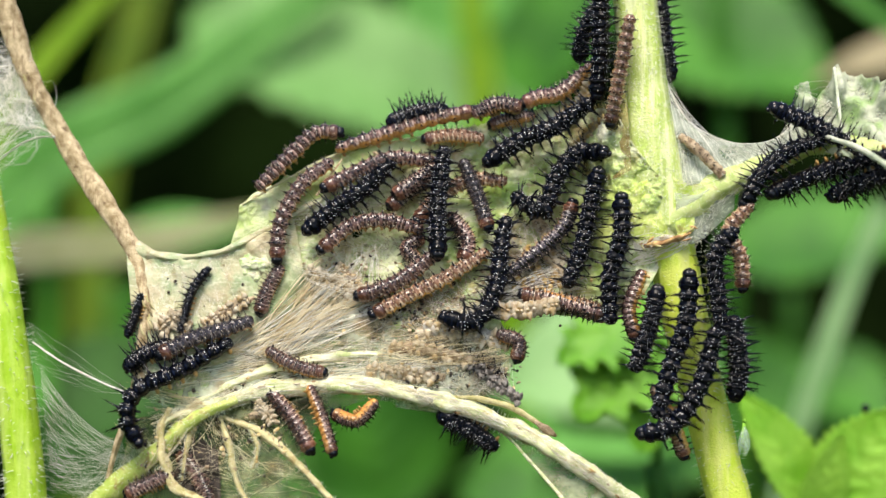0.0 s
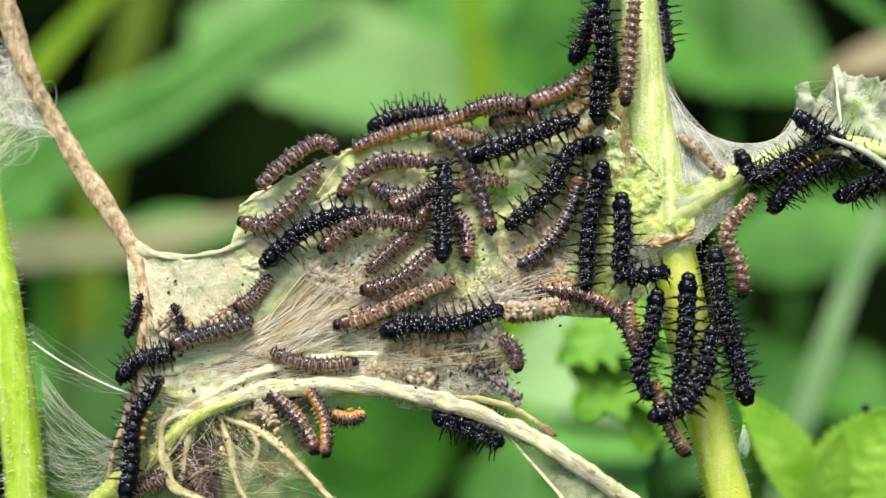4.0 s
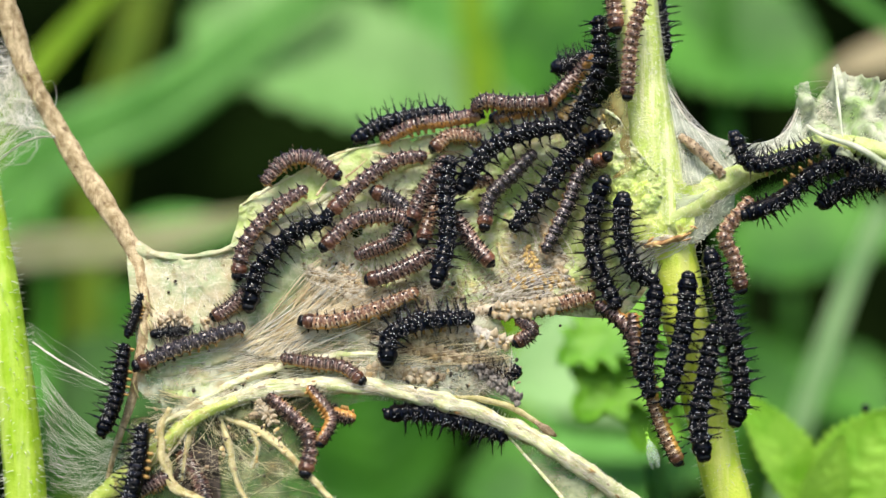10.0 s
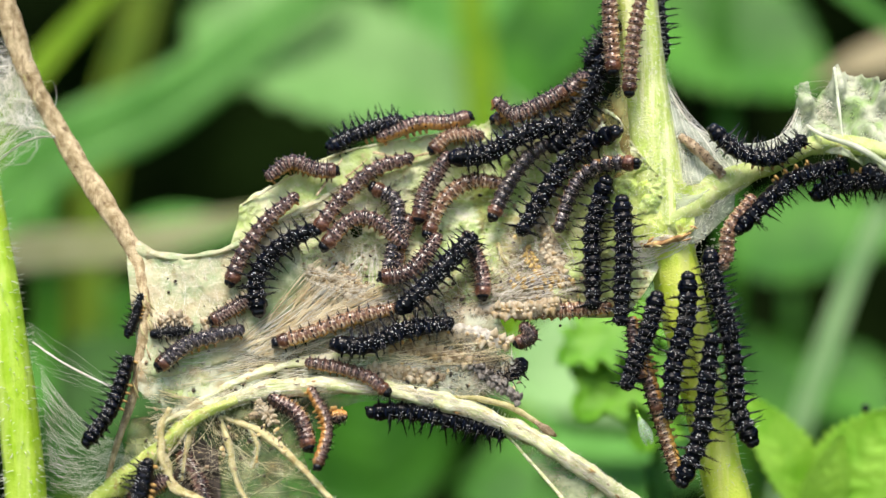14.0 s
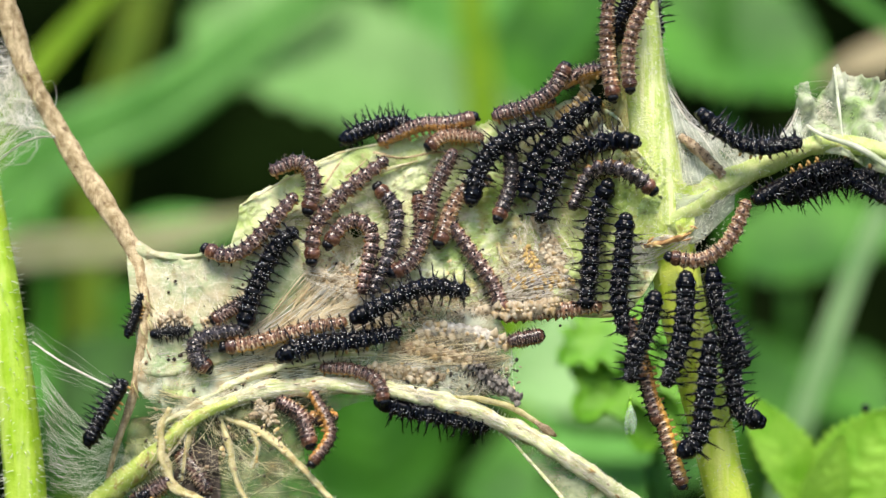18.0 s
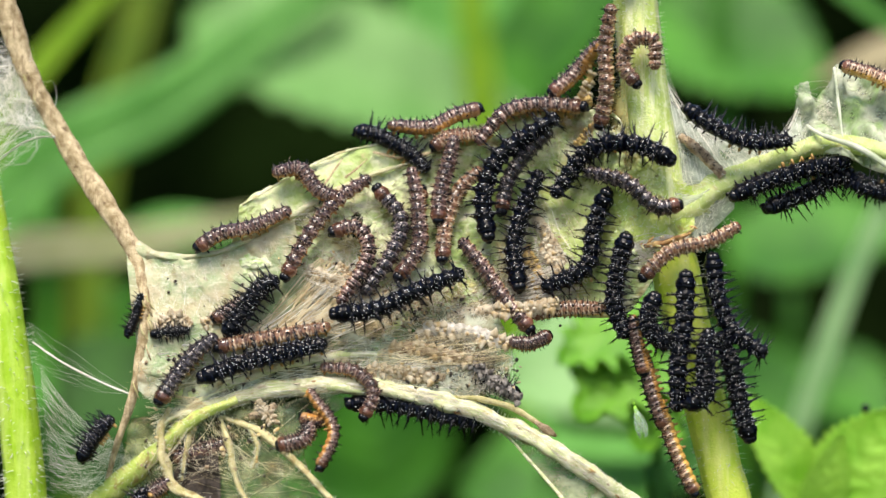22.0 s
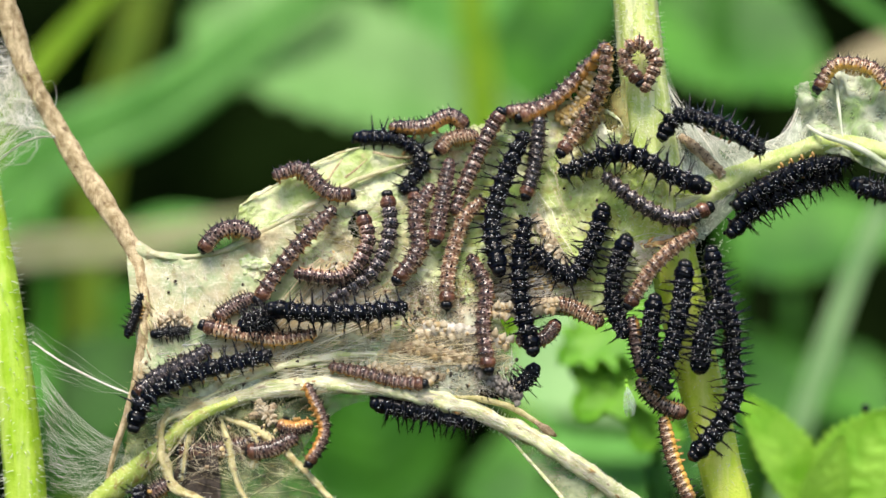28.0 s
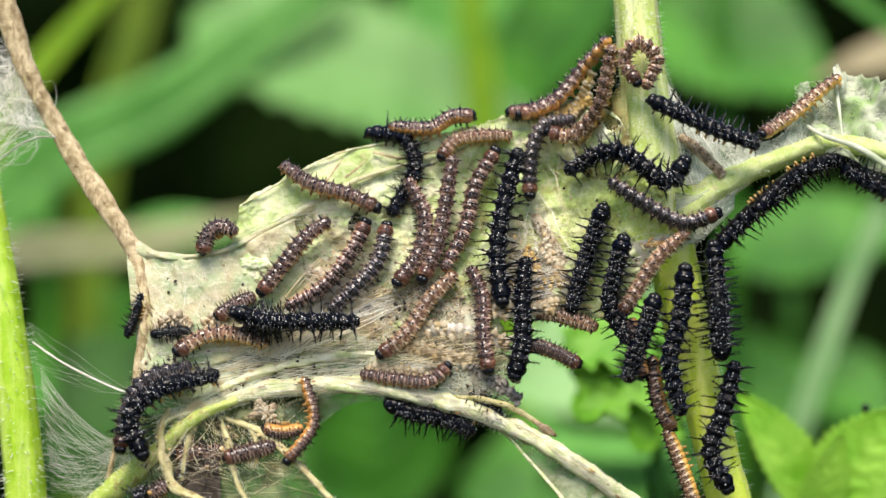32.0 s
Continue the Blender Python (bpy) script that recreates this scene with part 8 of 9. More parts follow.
    crawl(black_caterpillar(''), 2, 1.75, "upfront",
        (0, -0.4, -11.6, 5.5, -12.6, 9.2, -6.8, 10.0, -0.9, 11.1, 4.6),
        (3, -9.7, -13.6, -3.3, -13.1, 3.5, -12.6, 10.4, -9.2),
        (6, -10.3, -17.5, -9.2, -13.4, -1.4, -12.6, 6.4, -12.1),
        (9, -7.7, -19.4, -9.2, -14.6, -3.3, -12.6, 4.5, -12.1),
        (11, -12.1, -19.9, -9.2, -15.5, -4.3, -12.6, 4.0, -11.6),
        (13, -17.0, -16.5, -11.1, -16.5, -5.3, -13.6, 2.0, -12.6),
        (17, -27.4, -17.6, -20.0, -16.6, -12.1, -15.5, -4.8, -13.6),
        (19, -29.7, -20.4, -26.9, -17.1, -20.0, -16.1, -12.1, -15.5),
        (21, -40.4, -20.9, -33.7, -19.5, -25.9, -17.6, -18.0, -16.1),
        (23, -42.6, -23.7, -37.5, -20.4, -31.7, -19.0, -24.4, -17.1),
        (25, -40.7, -23.7, -37.5, -20.4, -31.7, -18.5, -26.4, -17.6),
        (28, -52.9, -31.2, -50.7, -25.5, -42.3, -21.3, -30.8, -18.5),
        (30, -52.4, -33.6, -52.1, -27.9, -45.1, -23.2, -34.6, -19.9),
        (32, -50.9, -35.5, -53.5, -28.9, -48.8, -24.1, -39.8, -21.8),
    )
    crawl(grey_caterpillar('slate-grey spiny caterpillar with ochre prolegs'), 1, 1.6, "upfront",
        (0, -49.3, -18.5, -43.6, -15.6, -38.8, -14.2, -34.0, -12.7),
        (3, -46.5, -16.1, -42.7, -15.1, -38.8, -14.2, -34.0, -12.7),
        (6, -48.7, -19.4, -46.5, -15.9, -40.8, -14.5, -34.0, -12.7),
        (9, -52.5, -21.3, -47.4, -18.0, -41.7, -15.6, -35.4, -13.7),
        (11, -53.5, -19.4, -48.3, -17.5, -41.7, -15.6, -35.4, -13.7),
        (13, -52.5, -20.8, -47.4, -17.5, -41.7, -15.6, -35.4, -14.2),
        (17, -36.3, -18.6, -41.6, -19.3, -43.6, -16.1, -35.9, -13.9),
        (19, -46.2, -23.3, -43.5, -17.6, -39.8, -14.9, -34.9, -14.2),
        (21, -49.0, -25.2, -44.4, -20.4, -41.7, -16.1, -38.8, -13.7),
        (23, -48.9, -27.6, -47.2, -22.3, -43.9, -19.5, -41.1, -17.6),
        (25, -53.7, -28.0, -49.0, -24.7, -45.3, -21.4, -42.1, -17.6),
        (28, -52.8, -25.2, -49.1, -21.8, -44.9, -20.0, -41.1, -17.6),
        (30, -54.5, -29.5, -50.9, -24.7, -47.2, -21.8, -42.5, -18.7),
        (32, -55.2, -34.7, -54.2, -27.5, -51.0, -22.3, -44.4, -20.4),
    )
    crawl(black_caterpillar(''), 1, 1.75, "left",
        (0, -51.6, -33.7, -54.2, -29.0, -52.4, -24.2, -45.3, -20.9, -37.8, -16.6),
        (3, -53.7, -42.2, -53.0, -34.7, -52.3, -27.1, -47.2, -20.4),
        (6, -54.7, -43.1, -53.5, -36.6, -52.7, -29.0),
        (9, -54.6, -45.9, -52.9, -38.4, -51.9, -29.4),
        (11, -53.6, -45.9, -51.9, -39.4, -50.8, -32.8),
        (13, -53.1, -47.8, -51.5, -41.2, -50.4, -35.4),
        (17, -53.0, -51.6, -51.6, -46.8, -50.8, -42.1),
        (25, -52.6, -49.7, -51.6, -45.9, -51.3, -41.2),
        (32, -52.6, -49.7, -51.6, -45.9, -51.3, -41.4),
    )
    crawl(black_caterpillar('small black caterpillar half under shed skin'), 0.2, 0.95, "left",
        (0, -41.3, -3.4, -44.1, -7.4, -45.8, -14.2),
        (3, -46.1, -7.8, -45.4, -11.3, -45.6, -14.7),
        (6, -49.8, -14.9, -47.7, -14.7, -45.3, -14.5),
        (9, -50.6, -14.9, -48.2, -14.5, -44.8, -14.2),
        (32, -50.6, -14.9, -48.2, -14.5, -44.8, -14.2),
    )
    crawl(black_caterpillar('black spiny caterpillar with orange prolegs behind the dry stalk'), -0.5, 1.6, "left",
        (0, -54.7, -20.5, -51.4, -18.1, -47.7, -16.6),
        (3, -55.6, -21.4, -51.4, -18.7, -46.6, -18.1),
        (6, -56.5, -25.8, -56.0, -20.9, -51.4, -18.7),
        (9, -57.6, -30.6, -56.2, -24.3, -54.9, -17.1),
        (11, -60.2, -33.0, -56.9, -27.2, -55.3, -17.6),
        (13, -61.5, -33.5, -56.9, -27.2, -54.5, -18.5),
        (17, -61.2, -33.5, -58.4, -28.6, -54.9, -22.4),
        (19, -61.2, -33.5, -58.1, -27.7, -55.8, -24.3),
        (21, -61.7, -34.4, -59.0, -29.6, -56.5, -27.0),
        (23, -63.0, -38.3, -60.7, -34.9, -58.8, -32.5),
        (25, -68.0, -47.2, -65.2, -44.4, -62.4, -41.6),
        (28, -72.7, -50.0, -69.9, -48.1, -66.1, -47.2),
        (32, -72.7, -50.0, -69.9, -48.1, -66.1, -47.2),
    )
    crawl(black_caterpillar('dark shrivelled small caterpillar on the dry stalk'), 0, 0.95, "left",
        (0, -55.0, -15.1, -53.7, -11.8, -53.0, -8.3),
        (32, -55.0, -15.1, -53.7, -11.8, -53.0, -8.3),
    )
    crawl(brown_caterpillar(''), -0.3, 1.4, "upfront",
        (0, -32.2, -11.3, -31.2, -7.9, -28.8, -3.4),
        (3, -35.2, -9.8, -32.2, -8.4, -29.3, -4.9),
        (6, -38.6, -11.8, -36.7, -8.8, -34.2, -5.9),
        (9, -40.1, -11.8, -37.2, -9.8, -34.7, -6.9),
        (13, -40.5, -12.6, -37.1, -10.6, -34.2, -8.7),
        (32, -39.6, -11.8, -36.7, -9.8, -33.7, -8.4),
    )
    crawl(brown_caterpillar('small brown caterpillar with dark spots on the pale vein'), 0.5, 1.3, "upfront",
        (0, -20.5, -21.5, -23.5, -21.0, -27.0, -19.8, -30.2, -17.9),
        (3, -16.6, -20.0, -22.0, -20.4, -26.0, -19.6, -30.0, -17.7),
        (6, -12.2, -19.0, -17.1, -19.6, -23.0, -19.8, -28.0, -19.1),
        (9, -14.6, -22.2, -18.1, -20.1, -23.0, -19.6, -28.5, -19.1),
        (11, -12.6, -23.8, -16.1, -21.0, -21.1, -20.1, -26.5, -19.1),
        (13, -9.7, -24.3, -14.1, -21.9, -19.1, -20.5, -24.0, -19.6),
        (17, -9.2, -27.2, -10.2, -22.9, -15.1, -21.0, -21.0, -20.6),
        (19, -11.1, -26.2, -12.6, -22.9, -16.1, -21.0, -20.5, -20.7),
        (21, -11.1, -29.5, -11.3, -24.3, -15.6, -21.2, -20.6, -20.6),
        (23, -16.0, -28.6, -12.6, -24.8, -15.1, -21.2, -20.6, -20.6),
        (25, -8.2, -26.2, -11.6, -23.4, -16.1, -21.5, -20.1, -20.5),
        (28, -2.8, -23.3, -8.2, -22.9, -13.1, -21.6, -19.1, -20.5),
        (30, 0.1, -22.3, -4.8, -22.5, -10.2, -22.2, -16.1, -21.0),
        (32, 1.1, -19.9, -2.3, -22.8, -7.2, -22.6, -13.6, -21.7),
    )
    crawl(brown_caterpillar(''), -1, 1.5, "front",
        (0, -22.7, -34.8, -25.8, -29.7, -29.9, -25.0),
        (3, -21.7, -34.8, -24.8, -30.2, -29.9, -25.0),
        (6, -22.7, -34.8, -24.8, -29.7, -29.9, -25.5),
        (9, -22.6, -36.7, -23.8, -31.1, -29.9, -25.9),
        (11, -24.5, -40.3, -22.7, -33.0, -29.9, -25.9),
        (13, -23.2, -34.8, -24.8, -29.2, -29.9, -25.9),
        (17, -22.7, -33.9, -24.8, -29.2, -28.4, -26.4),
        (19, -23.2, -33.9, -24.3, -29.2, -27.9, -26.9),
        (21, -27.6, -33.7, -23.3, -32.0, -23.9, -28.8),
        (23, -28.5, -33.9, -24.7, -33.0, -22.3, -30.6),
        (25, -29.5, -34.3, -26.1, -33.4, -23.3, -32.0),
        (28, -33.4, -34.8, -29.5, -34.3, -25.7, -32.5),
        (32, -37.2, -35.8, -33.4, -34.8, -29.5, -33.9),
    )
    crawl(brown_caterpillar('slim brown caterpillar dangling from the pale vein'), 1, 1.25, "right",
        (0, -18.7, -35.1, -20.8, -29.0, -22.9, -24.3),
        (3, -20.2, -34.6, -20.3, -29.0, -22.9, -24.8),
        (6, -19.1, -36.5, -20.3, -30.0, -22.9, -24.3),
        (9, -19.7, -32.8, -19.8, -28.1, -22.9, -24.3),
        (11, -22.4, -34.6, -18.8, -30.0, -22.9, -24.3),
        (13, -21.0, -37.4, -19.8, -30.0, -22.9, -24.3),
        (17, -23.5, -36.4, -19.7, -31.8, -22.4, -25.3),
        (19, -21.3, -37.4, -18.8, -30.9, -22.4, -24.8),
        (21, -21.0, -38.3, -18.8, -30.9, -22.9, -24.8),
        (23, -21.1, -36.5, -18.8, -30.9, -22.9, -24.8),
        (25, -19.2, -33.2, -20.8, -29.0, -22.9, -24.3),
        (28, -23.0, -36.9, -20.3, -30.9, -23.4, -23.9),
        (30, -24.4, -36.0, -20.6, -30.0, -23.9, -22.9),
        (32, -26.8, -36.4, -22.2, -30.0, -23.9, -22.9),
    )
    crawl(brown_caterpillar(''), -1, 1.4, "down",
        (0, -19.0, -28.5, -15.0, -29.7, -11.9, -26.8),
        (3, -19.0, -28.8, -16.0, -29.2, -13.6, -27.8),
        (6, -19.0, -28.8, -17.0, -29.7, -15.0, -30.9),
        (9, -19.5, -28.3, -17.5, -28.8, -15.5, -29.4),
        (13, -20.9, -28.8, -19.0, -29.0, -17.0, -28.8),
        (21, -23.9, -29.2, -21.9, -29.7, -19.9, -29.2),
        (32, -30.6, -31.1, -27.7, -31.6, -24.8, -31.1),
    )
    crawl(black_caterpillar('black spiny caterpillar hanging under the pale vein'), -2.5, 1.75, "down",
        (0, -0.4, -28.8, 4.5, -31.1, 8.6, -34.0),
        (3, 0.6, -29.4, 5.5, -31.4, 9.4, -33.3),
        (6, -6.3, -28.2, 1.6, -29.4, 9.9, -33.5),
        (9, -8.2, -29.1, -2.4, -28.6, 4.5, -30.4, 10.4, -32.7),
        (11, -11.7, -28.2, -5.3, -28.2, 1.6, -29.8, 10.4, -32.0),
        (13, -13.6, -28.7, -6.3, -28.2, 1.6, -29.8, 10.4, -32.0),
        (17, -10.2, -26.7, -4.3, -28.4, 1.6, -29.4, 8.4, -31.1),
        (19, -13.2, -26.3, -6.3, -27.7, -0.4, -28.8, 5.5, -30.1),
        (21, -16.1, -26.8, -9.2, -26.7, -2.4, -28.3, 5.5, -30.1),
        (23, -17.1, -27.2, -10.2, -27.2, -2.4, -28.3, 5.5, -30.1),
        (25, -17.0, -31.5, -13.2, -27.7, -5.3, -27.9, 5.5, -30.1),
        (28, -12.2, -26.7, -6.3, -27.9, -0.4, -28.8, 5.5, -30.3),
        (30, -9.7, -26.7, -5.3, -28.4, 0.6, -29.4, 4.7, -31.4),
        (32, -9.7, -26.7, -5.3, -28.4, 0.6, -29.4, 4.7, -31.4),
    )
    crawl(brown_caterpillar(''), -2, 1.5, "upfront",
        (0, -54.4, -42.2, -51.0, -40.6, -47.1, -38.8),
        (6, -54.1, -41.9, -50.8, -40.4, -47.3, -38.8),
        (13, -53.8, -43.1, -50.5, -40.9, -47.0, -39.3),
        (19, -53.3, -43.6, -49.9, -41.7, -47.0, -39.7),
        (32, -52.8, -43.6, -49.9, -41.9, -47.0, -40.2),
    )
    crawl(brown_caterpillar(''), -3, 1.6, "front",
        (0, -45.4, -35.1, -42.3, -38.8, -40.1, -42.6),
        (17, -45.4, -35.1, -42.3, -38.8, -40.6, -42.6),
        (21, -46.8, -36.3, -42.9, -35.3, -39.0, -34.1),
        (25, -45.4, -35.1, -37.5, -34.1, -30.7, -33.2),
        (28, -45.9, -35.1, -38.5, -34.6, -31.7, -33.2),
        (32, -46.4, -35.6, -39.5, -35.1, -32.6, -35.5),
    )
    crawl(copper_caterpillar('pale brown caterpillar under the frayed leaf edge'), 0, 1.5, "front",
        (0, 13.5, -7.8, 19.4, -9.0, 26.8, -10.3),
        (3, 11.9, -11.7, 16.9, -11.0, 22.4, -9.8),
        (6, 9.5, -10.7, 14.4, -10.8, 20.9, -10.3),
        (9, 8.5, -10.9, 17.4, -10.3, 26.3, -8.8),
        (11, 8.5, -11.2, 16.4, -10.5, 25.4, -8.0),
        (13, 9.5, -10.7, 17.4, -10.8, 29.1, -10.2),
        (17, 9.5, -11.2, 16.4, -11.2, 25.8, -9.8),
        (19, 10.4, -11.7, 18.4, -10.8, 28.2, -10.3),
        (21, 15.4, -11.2, 21.4, -10.5, 27.7, -10.3),
        (25, 13.4, -11.2, 20.4, -10.0, 26.8, -10.8),
        (28, 15.9, -10.3, 21.4, -9.8, 27.2, -12.7),
        (30, 15.9, -11.2, 21.4, -10.3, 26.7, -12.7),
        (32, 15.9, -10.8, 21.3, -11.7, 26.2, -13.5),
    )
    crawl(brown_caterpillar(''), 0, 1.55, "left",
        (0, 28.6, -11.7, 23.3, -10.3, 17.4, -8.3),
        (3, 33.9, -15.1, 29.6, -10.9, 23.4, -8.0, 16.4, -7.3),
        (6, 35.3, -20.5, 31.9, -12.8, 26.3, -8.8, 19.9, -7.3),
        (9, 36.3, -23.4, 34.4, -18.5, 31.5, -12.8, 27.2, -9.8),
        (11, 35.8, -24.4, 34.4, -19.5, 31.9, -14.1, 27.7, -10.3),
        (13, 37.3, -27.8, 35.3, -21.0, 32.4, -13.6),
        (17, 37.6, -30.7, 35.3, -24.4, 33.9, -17.5),
        (19, 37.3, -29.8, 35.8, -23.4, 34.4, -17.5),
        (21, 37.6, -30.7, 35.8, -24.4, 33.9, -17.5),
        (23, 39.3, -31.2, 36.8, -25.4, 35.3, -18.5),
        (25, 40.2, -30.7, 36.8, -24.4, 34.9, -17.5),
        (28, 41.7, -28.5, 37.6, -26.8, 34.4, -23.4),
        (30, 40.7, -30.7, 37.8, -25.4, 35.8, -19.5),
        (32, 39.7, -31.2, 37.3, -26.3, 36.3, -19.5),
    )
    crawl(brown_caterpillar(''), 0.5, 1.35, "front",
        (0, 12.8, -19.2, 13.1, -16.1, 9.9, -14.8),
        (3, 11.3, -19.9, 11.8, -17.0, 9.9, -15.1),
        (6, 16.7, -21.9, 14.3, -19.2, 11.8, -16.7),
        (9, 13.1, -16.7, 15.5, -14.1, 12.6, -12.9),
        (11, 12.5, -16.3, 15.5, -14.4, 13.9, -11.9),
        (13, 12.5, -16.1, 15.8, -14.8, 14.5, -12.7),
        (17, 15.1, -17.3, 13.3, -16.3, 11.8, -16.1),
        (19, 18.8, -12.7, 15.8, -14.4, 11.9, -15.6),
        (21, 15.8, -16.6, 14.3, -15.9, 12.3, -15.6),
        (23, 21.3, -13.2, 16.8, -16.6, 11.8, -16.7),
        (25, 22.2, -15.0, 16.7, -17.0, 11.8, -16.1),
        (28, 19.8, -12.9, 17.3, -15.6, 13.3, -15.8),
        (30, 19.8, -14.6, 17.7, -16.8, 13.3, -16.1),
        (32, 23.6, -20.0, 18.7, -17.5, 15.3, -16.6),
    )
    crawl(black_caterpillar('black caterpillar seen through frayed silk'), -2.4, 1.5, "front",
        (0, 10.4, -22.0, 7.5, -21.1, 4.5, -20.1),
        (6, 10.4, -22.0, 7.5, -21.1, 4.5, -20.1),
        (11, 13.6, -21.1, 10.4, -21.5, 6.0, -20.6),
        (13, 14.6, -18.8, 11.9, -21.6, 7.0, -21.5),
        (17, 11.4, -24.5, 8.5, -22.7, 4.5, -20.6),
        (21, 10.4, -24.5, 8.0, -22.7, 4.5, -21.1),
        (23, 15.5, -26.6, 11.4, -25.0, 6.5, -22.7),
        (25, 15.5, -29.3, 11.4, -25.9, 7.0, -23.7),
        (28, 16.2, -20.6, 12.9, -24.0, 6.5, -24.7),
        (30, 15.3, -30.1, 11.4, -26.9, 7.0, -24.5),
        (32, 9.9, -30.8, 8.4, -27.6, 4.5, -25.4),
    )
    crawl(grey_caterpillar('purple-brown ringed caterpillar by the stem node'), 1.5, 1.5, "front",
        (0, 23.1, 8.6, 21.5, 4.1, 17.5, 0.1, 11.5, -4.4),
        (3, 24.7, 12.1, 22.1, 5.1, 17.5, -0.4, 13.5, -2.9),
        (6, 25.2, 15.7, 22.6, 9.1, 19.5, 2.1, 15.0, -2.4),
        (9, 28.8, 15.9, 24.2, 13.2, 21.6, 7.1, 17.5, -0.9),
        (11, 29.6, 16.8, 24.7, 13.1, 22.1, 7.1, 19.0, 1.1),
        (13, 32.7, 15.2, 26.6, 14.6, 22.7, 10.1, 20.0, 3.1),
        (17, 37.1, 12.6, 30.9, 14.0, 25.6, 13.1, 22.6, 6.6),
        (19, 36.1, 6.9, 32.7, 12.8, 27.9, 14.5, 23.6, 9.1),
        (21, 40.0, 6.4, 34.7, 9.8, 30.5, 13.6, 24.2, 12.6),
        (23, 42.0, 8.9, 38.6, 5.5, 32.7, 9.4, 27.9, 14.0),
        (25, 47.3, 5.5, 40.5, 5.5, 33.7, 7.9, 28.7, 11.9),
        (28, 46.4, 7.4, 40.5, 5.0, 33.7, 7.9, 28.7, 12.4),
        (30, 46.4, 5.9, 39.5, 5.0, 32.7, 8.4, 29.1, 11.4),
        (32, 47.8, 6.4, 41.5, 4.5, 34.7, 7.9, 29.6, 11.4),
    )
    crawl(black_caterpillar(''), 1, 1.75, "front",
        (0, 27.5, 14.0, 26.0, 7.1, 24.4, 0.1, 21.9, -5.8),
        (3, 28.3, 15.0, 26.5, 8.1, 25.4, 1.1, 23.8, -5.8),
        (6, 27.9, 15.0, 26.5, 7.1, 25.4, 0.1, 28.1, -7.3),
        (9, 28.3, 12.5, 26.4, 5.1, 26.3, -1.9, 29.5, -9.2),
        (11, 28.7, 12.4, 26.4, 6.1, 26.8, -1.9, 29.9, -9.7),
        (13, 28.7, 12.4, 26.4, 4.1, 26.3, -1.9, 26.2, -9.3),
        (17, 28.7, 11.9, 26.4, 4.1, 25.8, -2.9, 26.7, -10.7),
        (19, 29.2, 11.4, 26.9, 5.1, 25.8, -1.9, 22.8, -7.8),
        (21, 29.2, 10.9, 26.9, 4.1, 26.1, -2.9, 18.9, -4.8),
        (23, 28.3, 9.5, 26.4, 4.1, 24.4, -2.9, 17.8, -8.3),
        (25, 27.8, 9.0, 25.9, 2.1, 23.4, -4.7, 17.4, -4.8),
        (28, 28.2, 7.5, 26.4, 1.1, 22.4, -4.9, 16.7, -0.7),
        (30, 28.2, 7.5, 26.4, 2.1, 23.4, -4.4, 17.2, -5.3),
        (32, 28.2, 7.5, 26.4, 2.1, 24.4, -3.9, 22.5, -10.2),
    )
    crawl(black_caterpillar(''), 1, 1.75, "front",
        (0, 30.9, 9.4, 30.9, 2.1, 29.0, -4.8, 29.0, -12.1),
        (3, 30.9, 9.4, 31.3, 2.5, 30.9, -4.8, 37.8, -4.3),
        (6, 30.9, 9.4, 30.9, 2.1, 31.6, -4.0, 37.8, -4.3),
        (9, 31.4, 9.4, 30.9, 1.6, 33.5, -3.8, 37.1, -5.8),
        (11, 30.9, 9.4, 31.3, 2.1, 32.6, -3.8, 35.2, -5.8),
        (13, 30.9, 9.4, 31.3, 2.1, 31.3, -4.8, 30.9, -11.6),
        (17, 31.4, 6.9, 31.3, -0.9, 30.4, -7.7, 31.3, -13.6),
        (19, 31.8, 4.5, 30.9, -1.9, 30.4, -7.7, 31.3, -14.1),
        (21, 31.8, 2.5, 30.4, -3.8, 29.9, -9.7, 31.3, -14.5),
        (25, 31.3, 2.1, 30.0, -3.8, 29.0, -9.7, 31.8, -14.5),
        (28, 31.8, 2.0, 30.0, -3.8, 29.5, -9.7, 31.3, -14.5),
        (32, 31.3, 2.1, 30.0, -3.8, 29.0, -9.7, 31.8, -15.5),
    )
